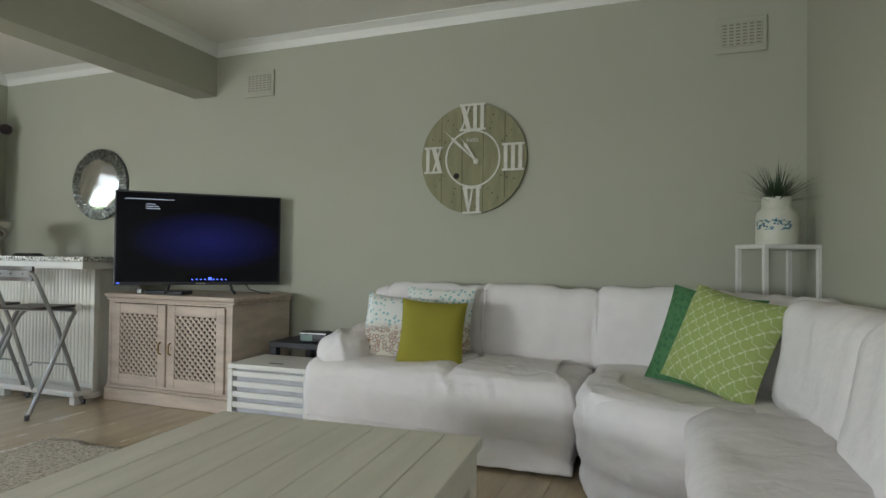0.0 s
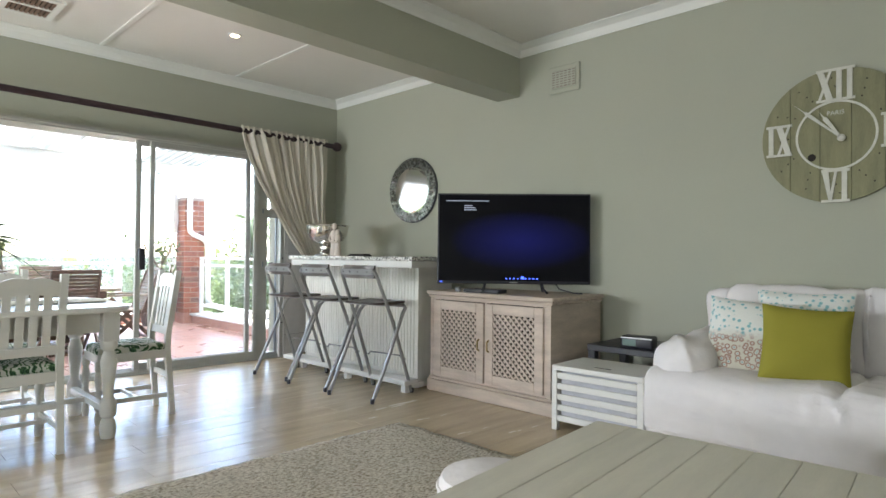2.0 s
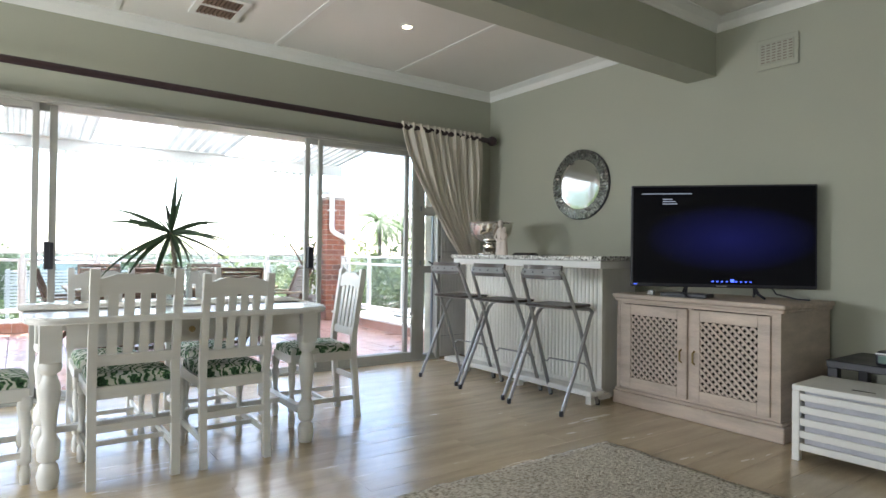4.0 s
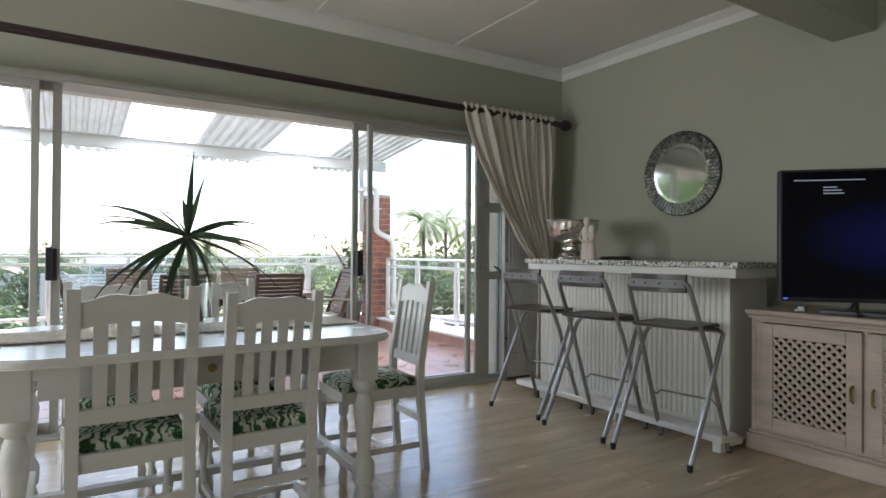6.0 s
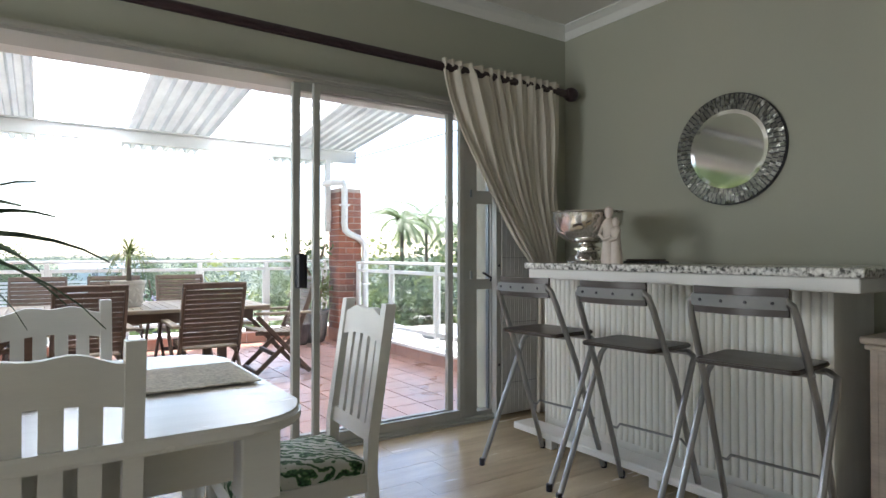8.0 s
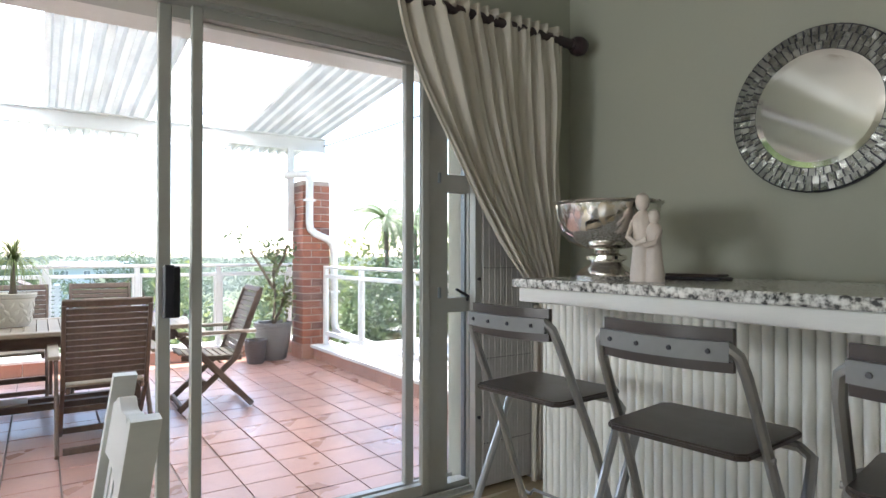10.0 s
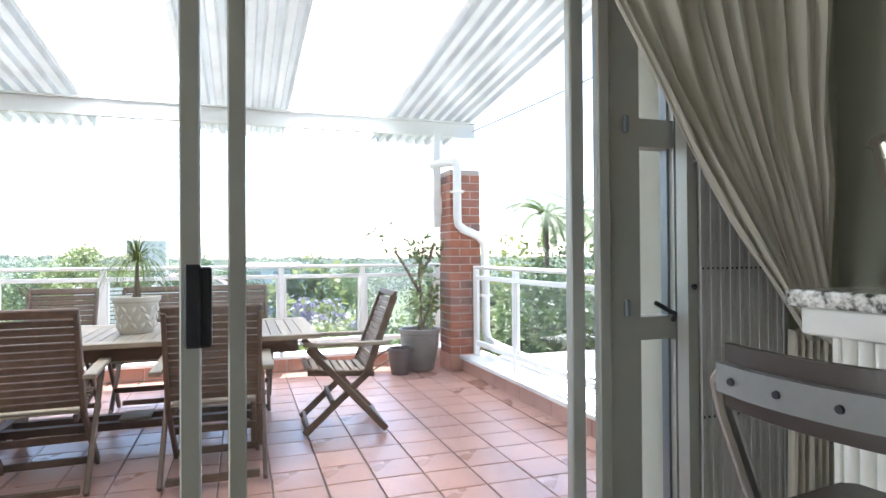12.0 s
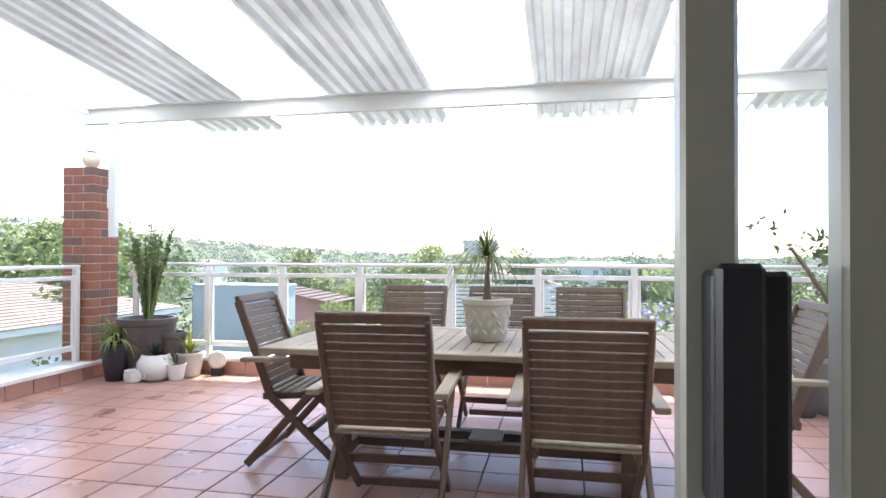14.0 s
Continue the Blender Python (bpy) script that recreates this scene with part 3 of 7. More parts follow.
box(bm, -10.75, -5.95, -2.74, -2.49, TERR - 0.012, 0.05)
box(bm, -10.75, -10.47, -2.49, 4.20, TERR - 0.012, 0.05)
solid("terrace_kerb", bm, M_PLASTER, "low white plastered kerb round the terrace", "kerb")
bm = bmesh.new()
box(bm, -10.75, -5.95, 4.15, 4.48, 0.05, 0.08)
box(bm, -10.75, -5.95, -2.77, -2.44, 0.05, 0.08)
box(bm, -10.8, -10.42, -2.44, 4.15, 0.05, 0.075)
solid("kerb_coping", bm, M_PLASTER, "white coping on the terrace kerb", "kerb")
bm = bmesh.new()
box(bm, -6.15, X_W - 0.112, -4.5, 5.5, 2.62, 3.3)
box(bm, -6.18, X_W - 0.112, -4.5, 5.5, 2.065, 2.62)
solid("trim_fascia", bm, M_PLASTER, "white fascia over the terrace doors", "fascia")
bm = bmesh.new()
box(bm, -5.95, X_W - 0.2 + 0.001, -8, Y_S, -4.5, 3.0)
box(bm, -5.95, -5.75, Y_N + 0.22, 9, -4.5, 3.0)
solid("wall_outside", bm, M_PLASTER, "white plastered outside wall of the house", "wall")
bm = bmesh.new()
box(bm, -7.0, 2.0, -8.0, 9.0, 3.3, 3.4)
solid("roof_slab", bm, M_PLASTER, "house roof over the room", "roof")


def roof_z(x):
    return 2.53 + 0.107 * (x + 10.2)


def roof_sheet(y0, y1, clear):
    bm = bmesh.new()
    pitch, n = 0.125, 8
    count = max(1, round((y1 - y0) / pitch))
    ys = []
    for i in range(count):
        a = y0 + (y1 - y0) * i / count
        p = (y1 - y0) / count
        ys += [(a, 0.0), (a + p * 0.3, 0.0), (a + p * 0.36, 0.03), (a + p * 0.44, 0.05), (a + p * 0.76, 0.05), (a + p * 0.84, 0.03), (a + p * 0.9, 0.0)]
    ys.append((y1, 0.0))
    xs = [-11.12, -9.4, -7.8, -6.16]
    grid = [[bm.verts.new((x, y, roof_z(x) + h)) for y, h in ys] for x in xs]
    for a, b in zip(grid, grid[1:]):
        for i in range(len(ys) - 1):
            bm.faces.new((a[i], a[i + 1], b[i + 1], b[i]))
    ob = tagged(part("roof_sheet", bm, M_CLEAR if clear else M_SHEET), "clear corrugated roof sheet over the terrace" if clear else "white ribbed metal roof sheet over the terrace", "roof sheet", "terrace roof sheets", "structure")
    ob.modifiers.new("thick", "SOLIDIFY").thickness = 0.002 if clear else 0.003


for y0, y1, c in ((-2.72, -1.96, 1), (-1.96, -1.05, 0), (-1.05, -0.24, 1), (-0.24, 0.73, 0), (0.73, 1.60, 1), (1.60, 2.51, 0), (2.51, 3.48, 1), (3.48, 4.42, 0)):
    roof_sheet(y0, y1, c)
beam = thing("roof_beam", (-10.2, 0, 0), "white steel channel beam carrying the roof", "beam", kind="structure")
bm = bmesh.new()
box(bm, -0.006, 0.006, -2.72, 4.46, 2.345, 2.51)
box(bm, 0.006, 0.06, -2.72, 4.46, 2.345, 2.357)
box(bm, 0.006, 0.06, -2.72, 4.46, 2.498, 2.51)
part("channel", bm, M_WHITEMETAL, beam)
for y, z0 in ((4.0, 1.38), (-2.365, 1.25)):
    part("strap", B(0.05, 0.1, y - 0.035, y + 0.035, z0, 2.36), M_WHITEMETAL, beam, "white steel strap post")
    part("fixing_plate", B(0.04, 0.11, y - 0.045, y + 0.045, 1.52, 1.7, r=0.004), M_WHITEMETAL, beam)


def railing(x0, y0, x1, y1, posts, top, base, label):
    r = thing("railing", (x0, y0, 0), label, "railing", "terrace railings", "structure")
    d = Vector((x1 - x0, y1 - y0, 0))
    length, d = d.length, d.normalized()
    ang = math.degrees(math.atan2(d.y, d.x))
    m = pose(0, 0, 0, 0, 0, ang)
    def add(name, a, b, c, e, z0, z1, material=M_WHITEMETAL, r_=0.005):
        return part(name, B(a, b, c, e, z0, z1, r=r_), material, r, at=m)
    add("top_rail", 0, length, -0.03, 0.03, top - 0.035, top, r_=0.012)
    add("mid_rail", 0, length, -0.022, 0.022, top - 0.14, top - 0.1)
    lows = base + 0.11
    for p in posts:
        add("post", p - 0.026, p + 0.026, -0.024, 0.024, base, top - 0.035)
    for a, b in zip(posts, posts[1:]):
        add("bottom_rail", a + 0.026, b - 0.026, -0.02, 0.02, lows, lows + 0.05)
        add("panel_frame", a + 0.026, a + 0.05, -0.016, 0.016, lows + 0.05, top - 0.14)
        add("panel_frame", b - 0.05, b - 0.026, -0.016, 0.016, lows + 0.05, top - 0.14)
        pn = part("pane", B(a + 0.05, b - 0.05, -0.003, 0.003, lows + 0.05, top - 0.14), M_GLASS, r, at=m)
        pn.visible_shadow = False
    return r


railing(-10.5, -2.49, -10.5, 4.2, [v + 2.49 for v in (-2.41, -1.59, -0.80, -0.02, 0.84, 1.63, 2.445, 3.283, 4.12)], 1.005, 0.075, "white metal and glass railing with far view")
railing(-9.815, 4.3, -5.95, 4.3, (0.03, 0.94, 1.935, 2.93, 3.82), 0.985, 0.08, "white metal and glass side railing")
railing(-9.98, -2.61, -5.95, -2.61, (0.03, 1.0, 2.0, 3.0, 3.98), 0.985, 0.08, "white metal and glass side railing")


# ---- brick pillars ----
def brick_mesh(lx, ly):
    bm = bmesh.new()
    rbox(bm, -lx / 2, lx / 2, -ly / 2, ly / 2, 0, 0.073, 0.004)
    return finish(bm, "brick", M_BRICK, False)


def pillar(x, y, high):
    """A square pier of face bricks laid pinwheel fashion; x, y: its south-west corner."""
    p = thing("brick_pillar", (x, y, TERR), "red-brown facebrick pillar at the terrace corner", "pillar", "brick pillars", "structure")
    S = 0.33
    part("mortar_core", B(0.006, S - 0.006, 0.006, S - 0.006, 0, high), M_MORTAR, p)
    long_, short = S - 0.113, 0.103
    ma, mb = brick_mesh(long_, short), brick_mesh(short, long_)
    h, k = 0.0, 0
    z = 0.17
    while z < high - 0.05:
        a, b = long_ / 2, short / 2
        spots = [(ma, a, b), (mb, S - b, a), (ma, S - a, S - b), (mb, b, S - a)] if k % 2 else [(mb, b, a), (ma, a, S - b), (mb, S - b, S - a), (ma, S - a, b)]
        for me, px, py in spots:
            piece("brick", me, p, pose(px, py, z, 0, 0, random.uniform(-0.6, 0.6)))
        z += 0.083
        k += 1
    for i in range(2):
        for fx, fy, w_, d_ in ((i * 0.165 + 0.0825, -0.004, 0.16, 0.012), (i * 0.165 + 0.0825, S + 0.004, 0.16, 0.012), (S + 0.004, i * 0.165 + 0.0825, 0.012, 0.16), (-0.004, i * 0.165 + 0.0825, 0.012, 0.16)):
            part("skirting_tile", B(fx - w_ / 2, fx + w_ / 2, fy - d_ / 2, fy + d_ / 2, 0, 0.165, r=0.003), M_TILE, p)
    return p


pillar(-10.21, 4.057, 2.04)
pillar(-10.33, -2.81, 1.97)
lamp = thing("pillar_lamp", (-10.165, -2.645, TERR + 1.985), "round cream glass lamp on the brick pillar", "outdoor lamp")
lamp.scale = (0.82, 0.82, 0.82)
part("base", L([(0.06, 0), (0.06, 0.02), (0.045, 0.03)], 16), M_BLACK, lamp)
part("globe", L([(0.045, 0.02), (0.085, 0.06), (0.1, 0.11), (0.092, 0.16), (0.06, 0.195)], 20), mat("cream_glass", (0.75, 0.68, 0.52), 0.3), lamp, smooth=True)
part("cap", L([(0.06, 0.193), (0.05, 0.215), (0.01, 0.225)], 16), M_BLACK, lamp)
pipe = thing("drain_pipe", (-0.06, 0.03, -0.02), "white plastic rainwater pipe down the pillar", "drain pipe")
part("pipe", T([(-10.1, 3.93, 2.05), (-9.95, 4.0, 2.06), (-9.79, 4.08, 2.05), (-9.775, 4.09, 1.98), (-9.775, 4.09, 1.5), (-9.775, 4.1, 1.42), (-9.775, 4.16, 1.37), (-9.775, 4.31, 1.31), (-9.775, 4.37, 1.25), (-9.775, 4.39, 1.15), (-9.76, 4.39, 0.34), (-9.73, 4.4, 0.25), (-9.6, 4.42, 0.22), (-8.6, 4.44, 0.17)], 0.042, 12), M_WHITEMETAL, pipe, smooth=True)
for z in (1.75, 1.25, 0.7):
    part("pipe_clip", B(-9.83, -9.725, (4.09 if z > 1.5 else 4.39) - 0.06, (4.09 if z > 1.5 else 4.39) + 0.06, z - 0.012, z + 0.012, r=0.004), M_WHITEMETAL, pipe)



# ---- living side ----
def pillow(name, size, thick, at, material, label, group="scatter cushions"):
    bm = bmesh.new()
    n = 22
    grid = {}
    for s in (1, -1):
        for i in range(n + 1):
            for j in range(n + 1):
                u, v = 2 * i / n - 1, 2 * j / n - 1
                edge = i in (0, n) or j in (0, n)
                if edge and s < 0:
                    grid[s, i, j] = grid[1, i, j]
                    continue
                pinch = 1 - 0.07 * (1 - u * u) * abs(v) - 0.07 * (1 - v * v) * abs(u)
                h = thick / 2 * ((1 - u ** 4) * (1 - v ** 4)) ** 0.6
                h *= 1 + 0.12 * noise.noise(Vector((u * 1.5, v * 1.5, size * 9 + s)))
                grid[s, i, j] = bm.verts.new((u * size / 2 * pinch, s * h, v * size / 2 * pinch))
    for s in (1, -1):
        for i in range(n):
            for j in range(n):
                q = [grid[s, i, j], grid[s, i + 1, j], grid[s, i + 1, j + 1], grid[s, i, j + 1]]
                bm.faces.new(q if s > 0 else q[::-1])
    ob = tagged(part(name, bm, material, smooth=True), label, "cushion", group)
    ob.matrix_basis = at
    return ob


sofa = thing("corner_sofa", (0, 0, 0), "large corner sofa in loose white cotton slipcovers", "sofa")
sofa.matrix_basis = pose(0.07, 0.307, 0) @ Matrix.Diagonal((1, 0.945, 1.025, 1))


def soft_part(name, sx, sy, sz, at, r=0.06, puff=0.02, wobble=0.012, seed=0, n=14, k=4.0, label=""):
    bm = bmesh.new()
    cushion(bm, sx, sy, sz, r, n, puff, wobble, seed, k=k)
    return part(name, bm, M_SOFA, sofa, label, smooth=True, at=at)


soft_part("skirt_base", 1.44, 0.86, 0.33, pose(-0.95, 3.40, 0.19), 0.05, 0, 0.02, 1, 30, 5.5)


def ridge(x, y, z=0.0):
    return 1 - 2 * abs(noise.noise(Vector((x, y, z))))


def drape(name, path, prof, seed, creases=(), gathered=(), cols=110, rows=64):
    """A loose cover hung over a seat: a profile (inward, height) carried along a path, with creases and folds."""
    def along(pts, f):
        lens = [0.0]
        for a, b in zip(pts, pts[1:]):
            lens.append(lens[-1] + (Vector(b) - Vector(a)).length)
        s = f * lens[-1]
        for i in range(len(pts) - 1):
            if s <= lens[i + 1] or i == len(pts) - 2:
                k = (s - lens[i]) / max(1e-6, lens[i + 1] - lens[i])
                return Vector(pts[i]).lerp(Vector(pts[i + 1]), k), (Vector(pts[i + 1]) - Vector(pts[i])).normalized(), s
    bm = bmesh.new()
    grid = []
    for i in range(cols + 1):
        p, d, s = along(path, i / cols)
        d = (along(path, min(1, i / cols + 0.06))[0] - along(path, max(0, i / cols - 0.06))[0]).normalized()
        inward = Vector((-d.y, d.x))
        col = []
        for j in range(rows + 1):
            q, dq, t = along(prof, j / rows)
            q = (along(prof, min(1, j / rows + 0.025))[0] + along(prof, max(0, j / rows - 0.025))[0] + q) / 3
            nz, ni = dq.x, -dq.y
            top, low = max(0.0, min(1.0, (q.y - 0.36) / 0.08)), max(0.0, (0.2 - q.y) / 0.2)
            h = 0.014 * ridge(s * 2.2 + t * 1.5, t * 8.0, seed) * (1 - top) + 0.006 * ridge(s * 5 - t * 6, t * 9 + s * 3, seed + 6) + 0.006 * noise.noise(Vector((s * 7, t * 7, seed + 4)))
            h += low * 0.03 * noise.noise(Vector((s * 8.5 + t * 2.0, 0.6 * t, seed + 9))) + low * 0.006
            h -= 0.006 * math.exp(-((q.y - 0.175) / 0.008) ** 2)
            for c, w in creases:
                h -= 0.028 * math.exp(-((s - c - 0.02 * math.sin(t * 9)) / 0.022) ** 2) * max(0.0, min(1.0, (q.y - 0.33) / 0.08))
                h += 0.012 * math.exp(-((s - c) / w) ** 2) * top
            for c, w in gathered:
                m = math.exp(-((s - c) / w) ** 2) * math.exp(-((q.y - 0.40) / 0.06) ** 2)
                h += 0.016 * m * ridge(s * 15 + t * 4, t * 3.0, seed + 2)
            xy = p + inward * (q.x - ni * h)
            col.append(bm.verts.new((xy.x, xy.y, q.y + nz * h)))
        grid.append(col)
    for a, b in zip(grid, grid[1:]):
        for j in range(rows):
            bm.faces.new((a[j], b[j], b[j + 1], a[j + 1]))
    ob = part(name, bm, M_SOFA, sofa, smooth=True)
    ob.modifiers.new("cloth", "SOLIDIFY").thickness = 0.004
    return ob


SEAT_PROFILE = [(0.015, 0.012), (0.022, 0.17), (0.0, 0.19), (-0.012, 0.27), (-0.006, 0.36), (0.02, 0.42), (0.07, 0.452), (0.16, 0.466), (0.4, 0.468), (0.66, 0.45)]
soft_part("seat_cushion", 0.64, 0.62, 0.17, pose(-1.12, 3.25, 0.36, -1), 0.07, 0.0, 0.006, 2, 12)
soft_part("seat_cushion", 0.64, 0.62, 0.17, pose(-0.5, 3.25, 0.36, -1), 0.07, 0.0, 0.006, 3, 12)
drape("seat_cover", [(-1.69, 2.855), (-1.66, 2.845), (-0.9, 2.84), (-0.25, 2.85), (-0.205, 2.87), (-0.19, 2.95)], SEAT_PROFILE, 2, ((0.86, 0.2),), ((1.15, 0.3), (0.75, 0.1)))
soft_part("backrest", 0.68, 0.25, 0.48, pose(-1.18, 3.66, 0.62, -8), 0.07, 0, 0.012, 4)
soft_part("backrest", 0.72, 0.25, 0.48, pose(-0.52, 3.66, 0.62, -8), 0.07, 0, 0.014, 5)
soft_part("back_cover", 1.5, 0.2, 0.76, pose(-0.95, 3.84, 0.45), 0.06, 0, 0.01, 6, 18)
soft_part("arm", 0.3, 0.9, 0.34, pose(-1.56, 3.37, 0.445, 0, 0, 0), 0.13, 0, 0.018, 7, 18)
soft_part("arm_skirt", 0.29, 0.88, 0.46, pose(-1.565, 3.37, 0.245), 0.06, 0, 0.016, 8, 16)


def outline_block(name, pts, z0, z1, r, seed, wobble=0.014):
    bm = bmesh.new()
    prism(bm, pts, z0, z1)
    bmesh.ops.bevel(bm, geom=bm.edges[:], offset=r, segments=4, profile=0.5, affect="EDGES")
    bmesh.ops.triangulate(bm, faces=[f for f in bm.faces if len(f.verts) > 4])
    bmesh.ops.subdivide_edges(bm, edges=[e for e in bm.edges if e.calc_length() > 0.12], cuts=3, use_grid_fill=True)
    bmesh.ops.triangulate(bm, faces=bm.faces[:])
    for v in bm.verts:
        v.co += noise.noise_vector(v.co * 4.5 + Vector((seed, 0, 0))) * wobble
    return part(name, bm, M_SOFA, sofa, smooth=True)


outline_block("corner_base", [(-0.17, 2.76), (-0.1, 2.66), (0.18, 2.42), (0.95, 2.42), (0.95, 3.3), (0.5, 3.85), (-0.17, 3.9)], 0.02, 0.36, 0.05, 3)
outline_block("corner_seat", [(-0.18, 2.72), (-0.1, 2.62), (0.16, 2.38), (0.9, 2.38), (0.9, 3.1), (0.5, 3.6), (-0.18, 3.66)], 0.27, 0.47, 0.07, 9, 0.012)
drape("corner_cover", [(-0.205, 3.1), (-0.2, 2.8), (-0.17, 2.68), (-0.08, 2.56), (0.06, 2.43), (0.2, 2.36), (0.5, 2.35)], [(0.015, 0.012), (0.02, 0.17), (0.0, 0.19), (-0.012, 0.28), (-0.002, 0.4), (0.03, 0.455), (0.1, 0.478), (0.2, 0.482)], 31, (), ((0.5, 0.15),), 80, 40)
soft_part("chaise_base", 0.66, 1.5, 0.36, pose(0.6, 1.62, 0.2), 0.05, 0, 0.014, 12, 18)
soft_part("chaise_cushion", 0.68, 1.5, 0.22, pose(0.6, 1.62, 0.4), 0.08, 0.025, 0.012, 13, 18)
soft_part("backrest", 0.74, 0.27, 0.47, pose(0.17, 3.58, 0.63, -8, 0, -8), 0.08, 0, 0.014, 14)
soft_part("backrest", 0.82, 0.28, 0.46, pose(0.66, 3.2, 0.63, -10, 0, -55), 0.09, 0, 0.016, 15)
soft_part("backrest", 0.95, 0.28, 0.46, pose(0.78, 2.35, 0.64, -8, 0, -86), 0.09, 0, 0.014, 16)
soft_part("backrest", 0.85, 0.28, 0.46, pose(0.78, 1.45, 0.64, -8, 0, -90), 0.09, 0, 0.014, 19)
soft_part("back_cover", 0.8, 0.16, 0.77, pose(0.22, 3.74, 0.45, 0, 0, -8), 0.06, 0, 0.01, 17)
soft_part("back_cover", 0.85, 0.16, 0.77, pose(0.8, 3.4, 0.45, 0, 0, -55), 0.06, 0, 0.01, 18)
soft_part("back_cover", 2.1, 0.14, 0.77, pose(0.92, 2.1, 0.45, 0, 0, -90), 0.06, 0, 0.01, 20)
for x in (-0.84, -0.18):
    part("piping", T([(x, 3.70, 0.84), (x, 3.54, 0.83), (x, 3.5, 0.7), (x + 0.005, 3.5, 0.5)], 0.005, 6), M_SOFA, sofa, smooth=True)
part("piping", T([(-1.55, 3.76, 0.835), (-0.9, 3.77, 0.84), (-0.2, 3.76, 0.838)], 0.006, 6), M_SOFA, sofa, smooth=True)
part("piping", T([(-0.1, 3.69, 0.845), (0.35, 3.63, 0.85), (0.6, 3.5, 0.85), (0.78, 3.25, 0.845), (0.86, 2.9, 0.84), (0.88, 2.2, 0.84)], 0.006, 6), M_SOFA, sofa, smooth=True)

# patterned cloths
M_FLORAL = ramp_mat("floral_cloth", "voronoi", [(0.0, (0.1, 0.3, 0.36)), (0.25, (0.66, 0.66, 0.6)), (0.42, (0.3, 0.13, 0.1)), (0.6, (0.62, 0.6, 0.52))], 0.9, 0.1, Scale=38.0)
_cr = node_of(M_FLORAL, "ShaderNodeValToRGB")
_n, _l = M_FLORAL.node_tree.nodes, M_FLORAL.node_tree.links
_c2 = _n.new("ShaderNodeValToRGB")
for _i, (_p, _c) in enumerate(((0.0, (0.16, 0.42, 0.46, 1)), (0.3, (0.3, 0.52, 0.55, 1)), (0.36, (0.76, 0.77, 0.74, 1)))):
    _e = _c2.color_ramp.elements[_i] if _i < 2 else _c2.color_ramp.elements.new(_p)
    _e.position, _e.color = _p, _c
_l.new(_cr.inputs[0].links[0].from_socket, _c2.inputs[0])
_tc = _n.new("ShaderNodeTexCoord")
_sp = _n.new("ShaderNodeSeparateXYZ")
_l.new(_tc.outputs["Object"], _sp.inputs[0])
_mr = _n.new("ShaderNodeMapRange")
_mr.inputs[1].default_value, _mr.inputs[2].default_value = -0.03, 0.02
_l.new(_sp.outputs[2], _mr.inputs[0])
_mx = _n.new("ShaderNodeMixRGB")
_l.new(_mr.outputs[0], _mx.inputs[0])
_l.new(_cr.outputs[0], _mx.inputs[1])
_l.new(_c2.outputs[0], _mx.inputs[2])
for _k in [k for k in _cr.outputs[0].links if k.to_node.type == "BSDF_PRINCIPLED"]:
    _l.new(_mx.outputs[0], _k.to_socket)
M_LATTICE = bpy.data.materials.new("green_lattice_cloth")
M_LATTICE.use_nodes = True
_n, _l = M_LATTICE.node_tree.nodes, M_LATTICE.node_tree.links
_tc = _n.new("ShaderNodeTexCoord")
_sep = _n.new("ShaderNodeSeparateXYZ")
_l.new(_tc.outputs["Object"], _sep.inputs[0])


def _wave(axis, k, phase):
    a = _n.new("ShaderNodeMath")
    a.operation = "MULTIPLY_ADD"
    a.inputs[1].default_value, a.inputs[2].default_value = k, phase
    _l.new(_sep.outputs[axis], a.inputs[0])
    s = _n.new("ShaderNodeMath")
    s.operation = "SINE"
    _l.new(a.outputs[0], s.inputs[0])
    return s


_sx, _sz = _wave(0, 98.0, 0.0), _wave(2, 98.0, 0.0)
_add = _n.new("ShaderNodeMath")
_l.new(_sx.outputs[0], _add.inputs[0])
_l.new(_sz.outputs[0], _add.inputs[1])
_sx3, _sz3 = _wave(0, 294.0, 1.5), _wave(2, 294.0, 1.5)
_add3 = _n.new("ShaderNodeMath")
_l.new(_sx3.outputs[0], _add3.inputs[0])
_l.new(_sz3.outputs[0], _add3.inputs[1])
_wob = _n.new("ShaderNodeMath")
_wob.operation = "MULTIPLY_ADD"
_wob.inputs[1].default_value = 0.22
_l.new(_add3.outputs[0], _wob.inputs[0])
_l.new(_add.outputs[0], _wob.inputs[2])
_abs = _n.new("ShaderNodeMath")
_abs.operation = "ABSOLUTE"
_l.new(_wob.outputs[0], _abs.inputs[0])
_cr = _n.new("ShaderNodeValToRGB")
_cr.color_ramp.elements[0].position, _cr.color_ramp.elements[0].color = 0.1, (0.5, 0.55, 0.33, 1)
_cr.color_ramp.elements[1].position, _cr.color_ramp.elements[1].color = 0.28, (0.3, 0.37, 0.12, 1)
_l.new(_abs.outputs[0], _cr.inputs[0])
_l.new(_cr.outputs[0], _n["Principled BSDF"].inputs["Base Color"])
_n["Principled BSDF"].inputs["Roughness"].default_value = 0.85
_bp = _n.new("ShaderNodeBump")
_bp.inputs["Strength"].default_value = 0.3
_l.new(_abs.outputs[0], _bp.inputs["Height"])
_l.new(_bp.outputs[0], _n["Principled BSDF"].inputs["Normal"])
M_DEEPGREEN = ramp_mat("deep_green_cloth", "voronoi", [(0.0, (0.03, 0.11, 0.045)), (0.6, (0.07, 0.2, 0.08))], 0.85, 0.3, Scale=40.0)

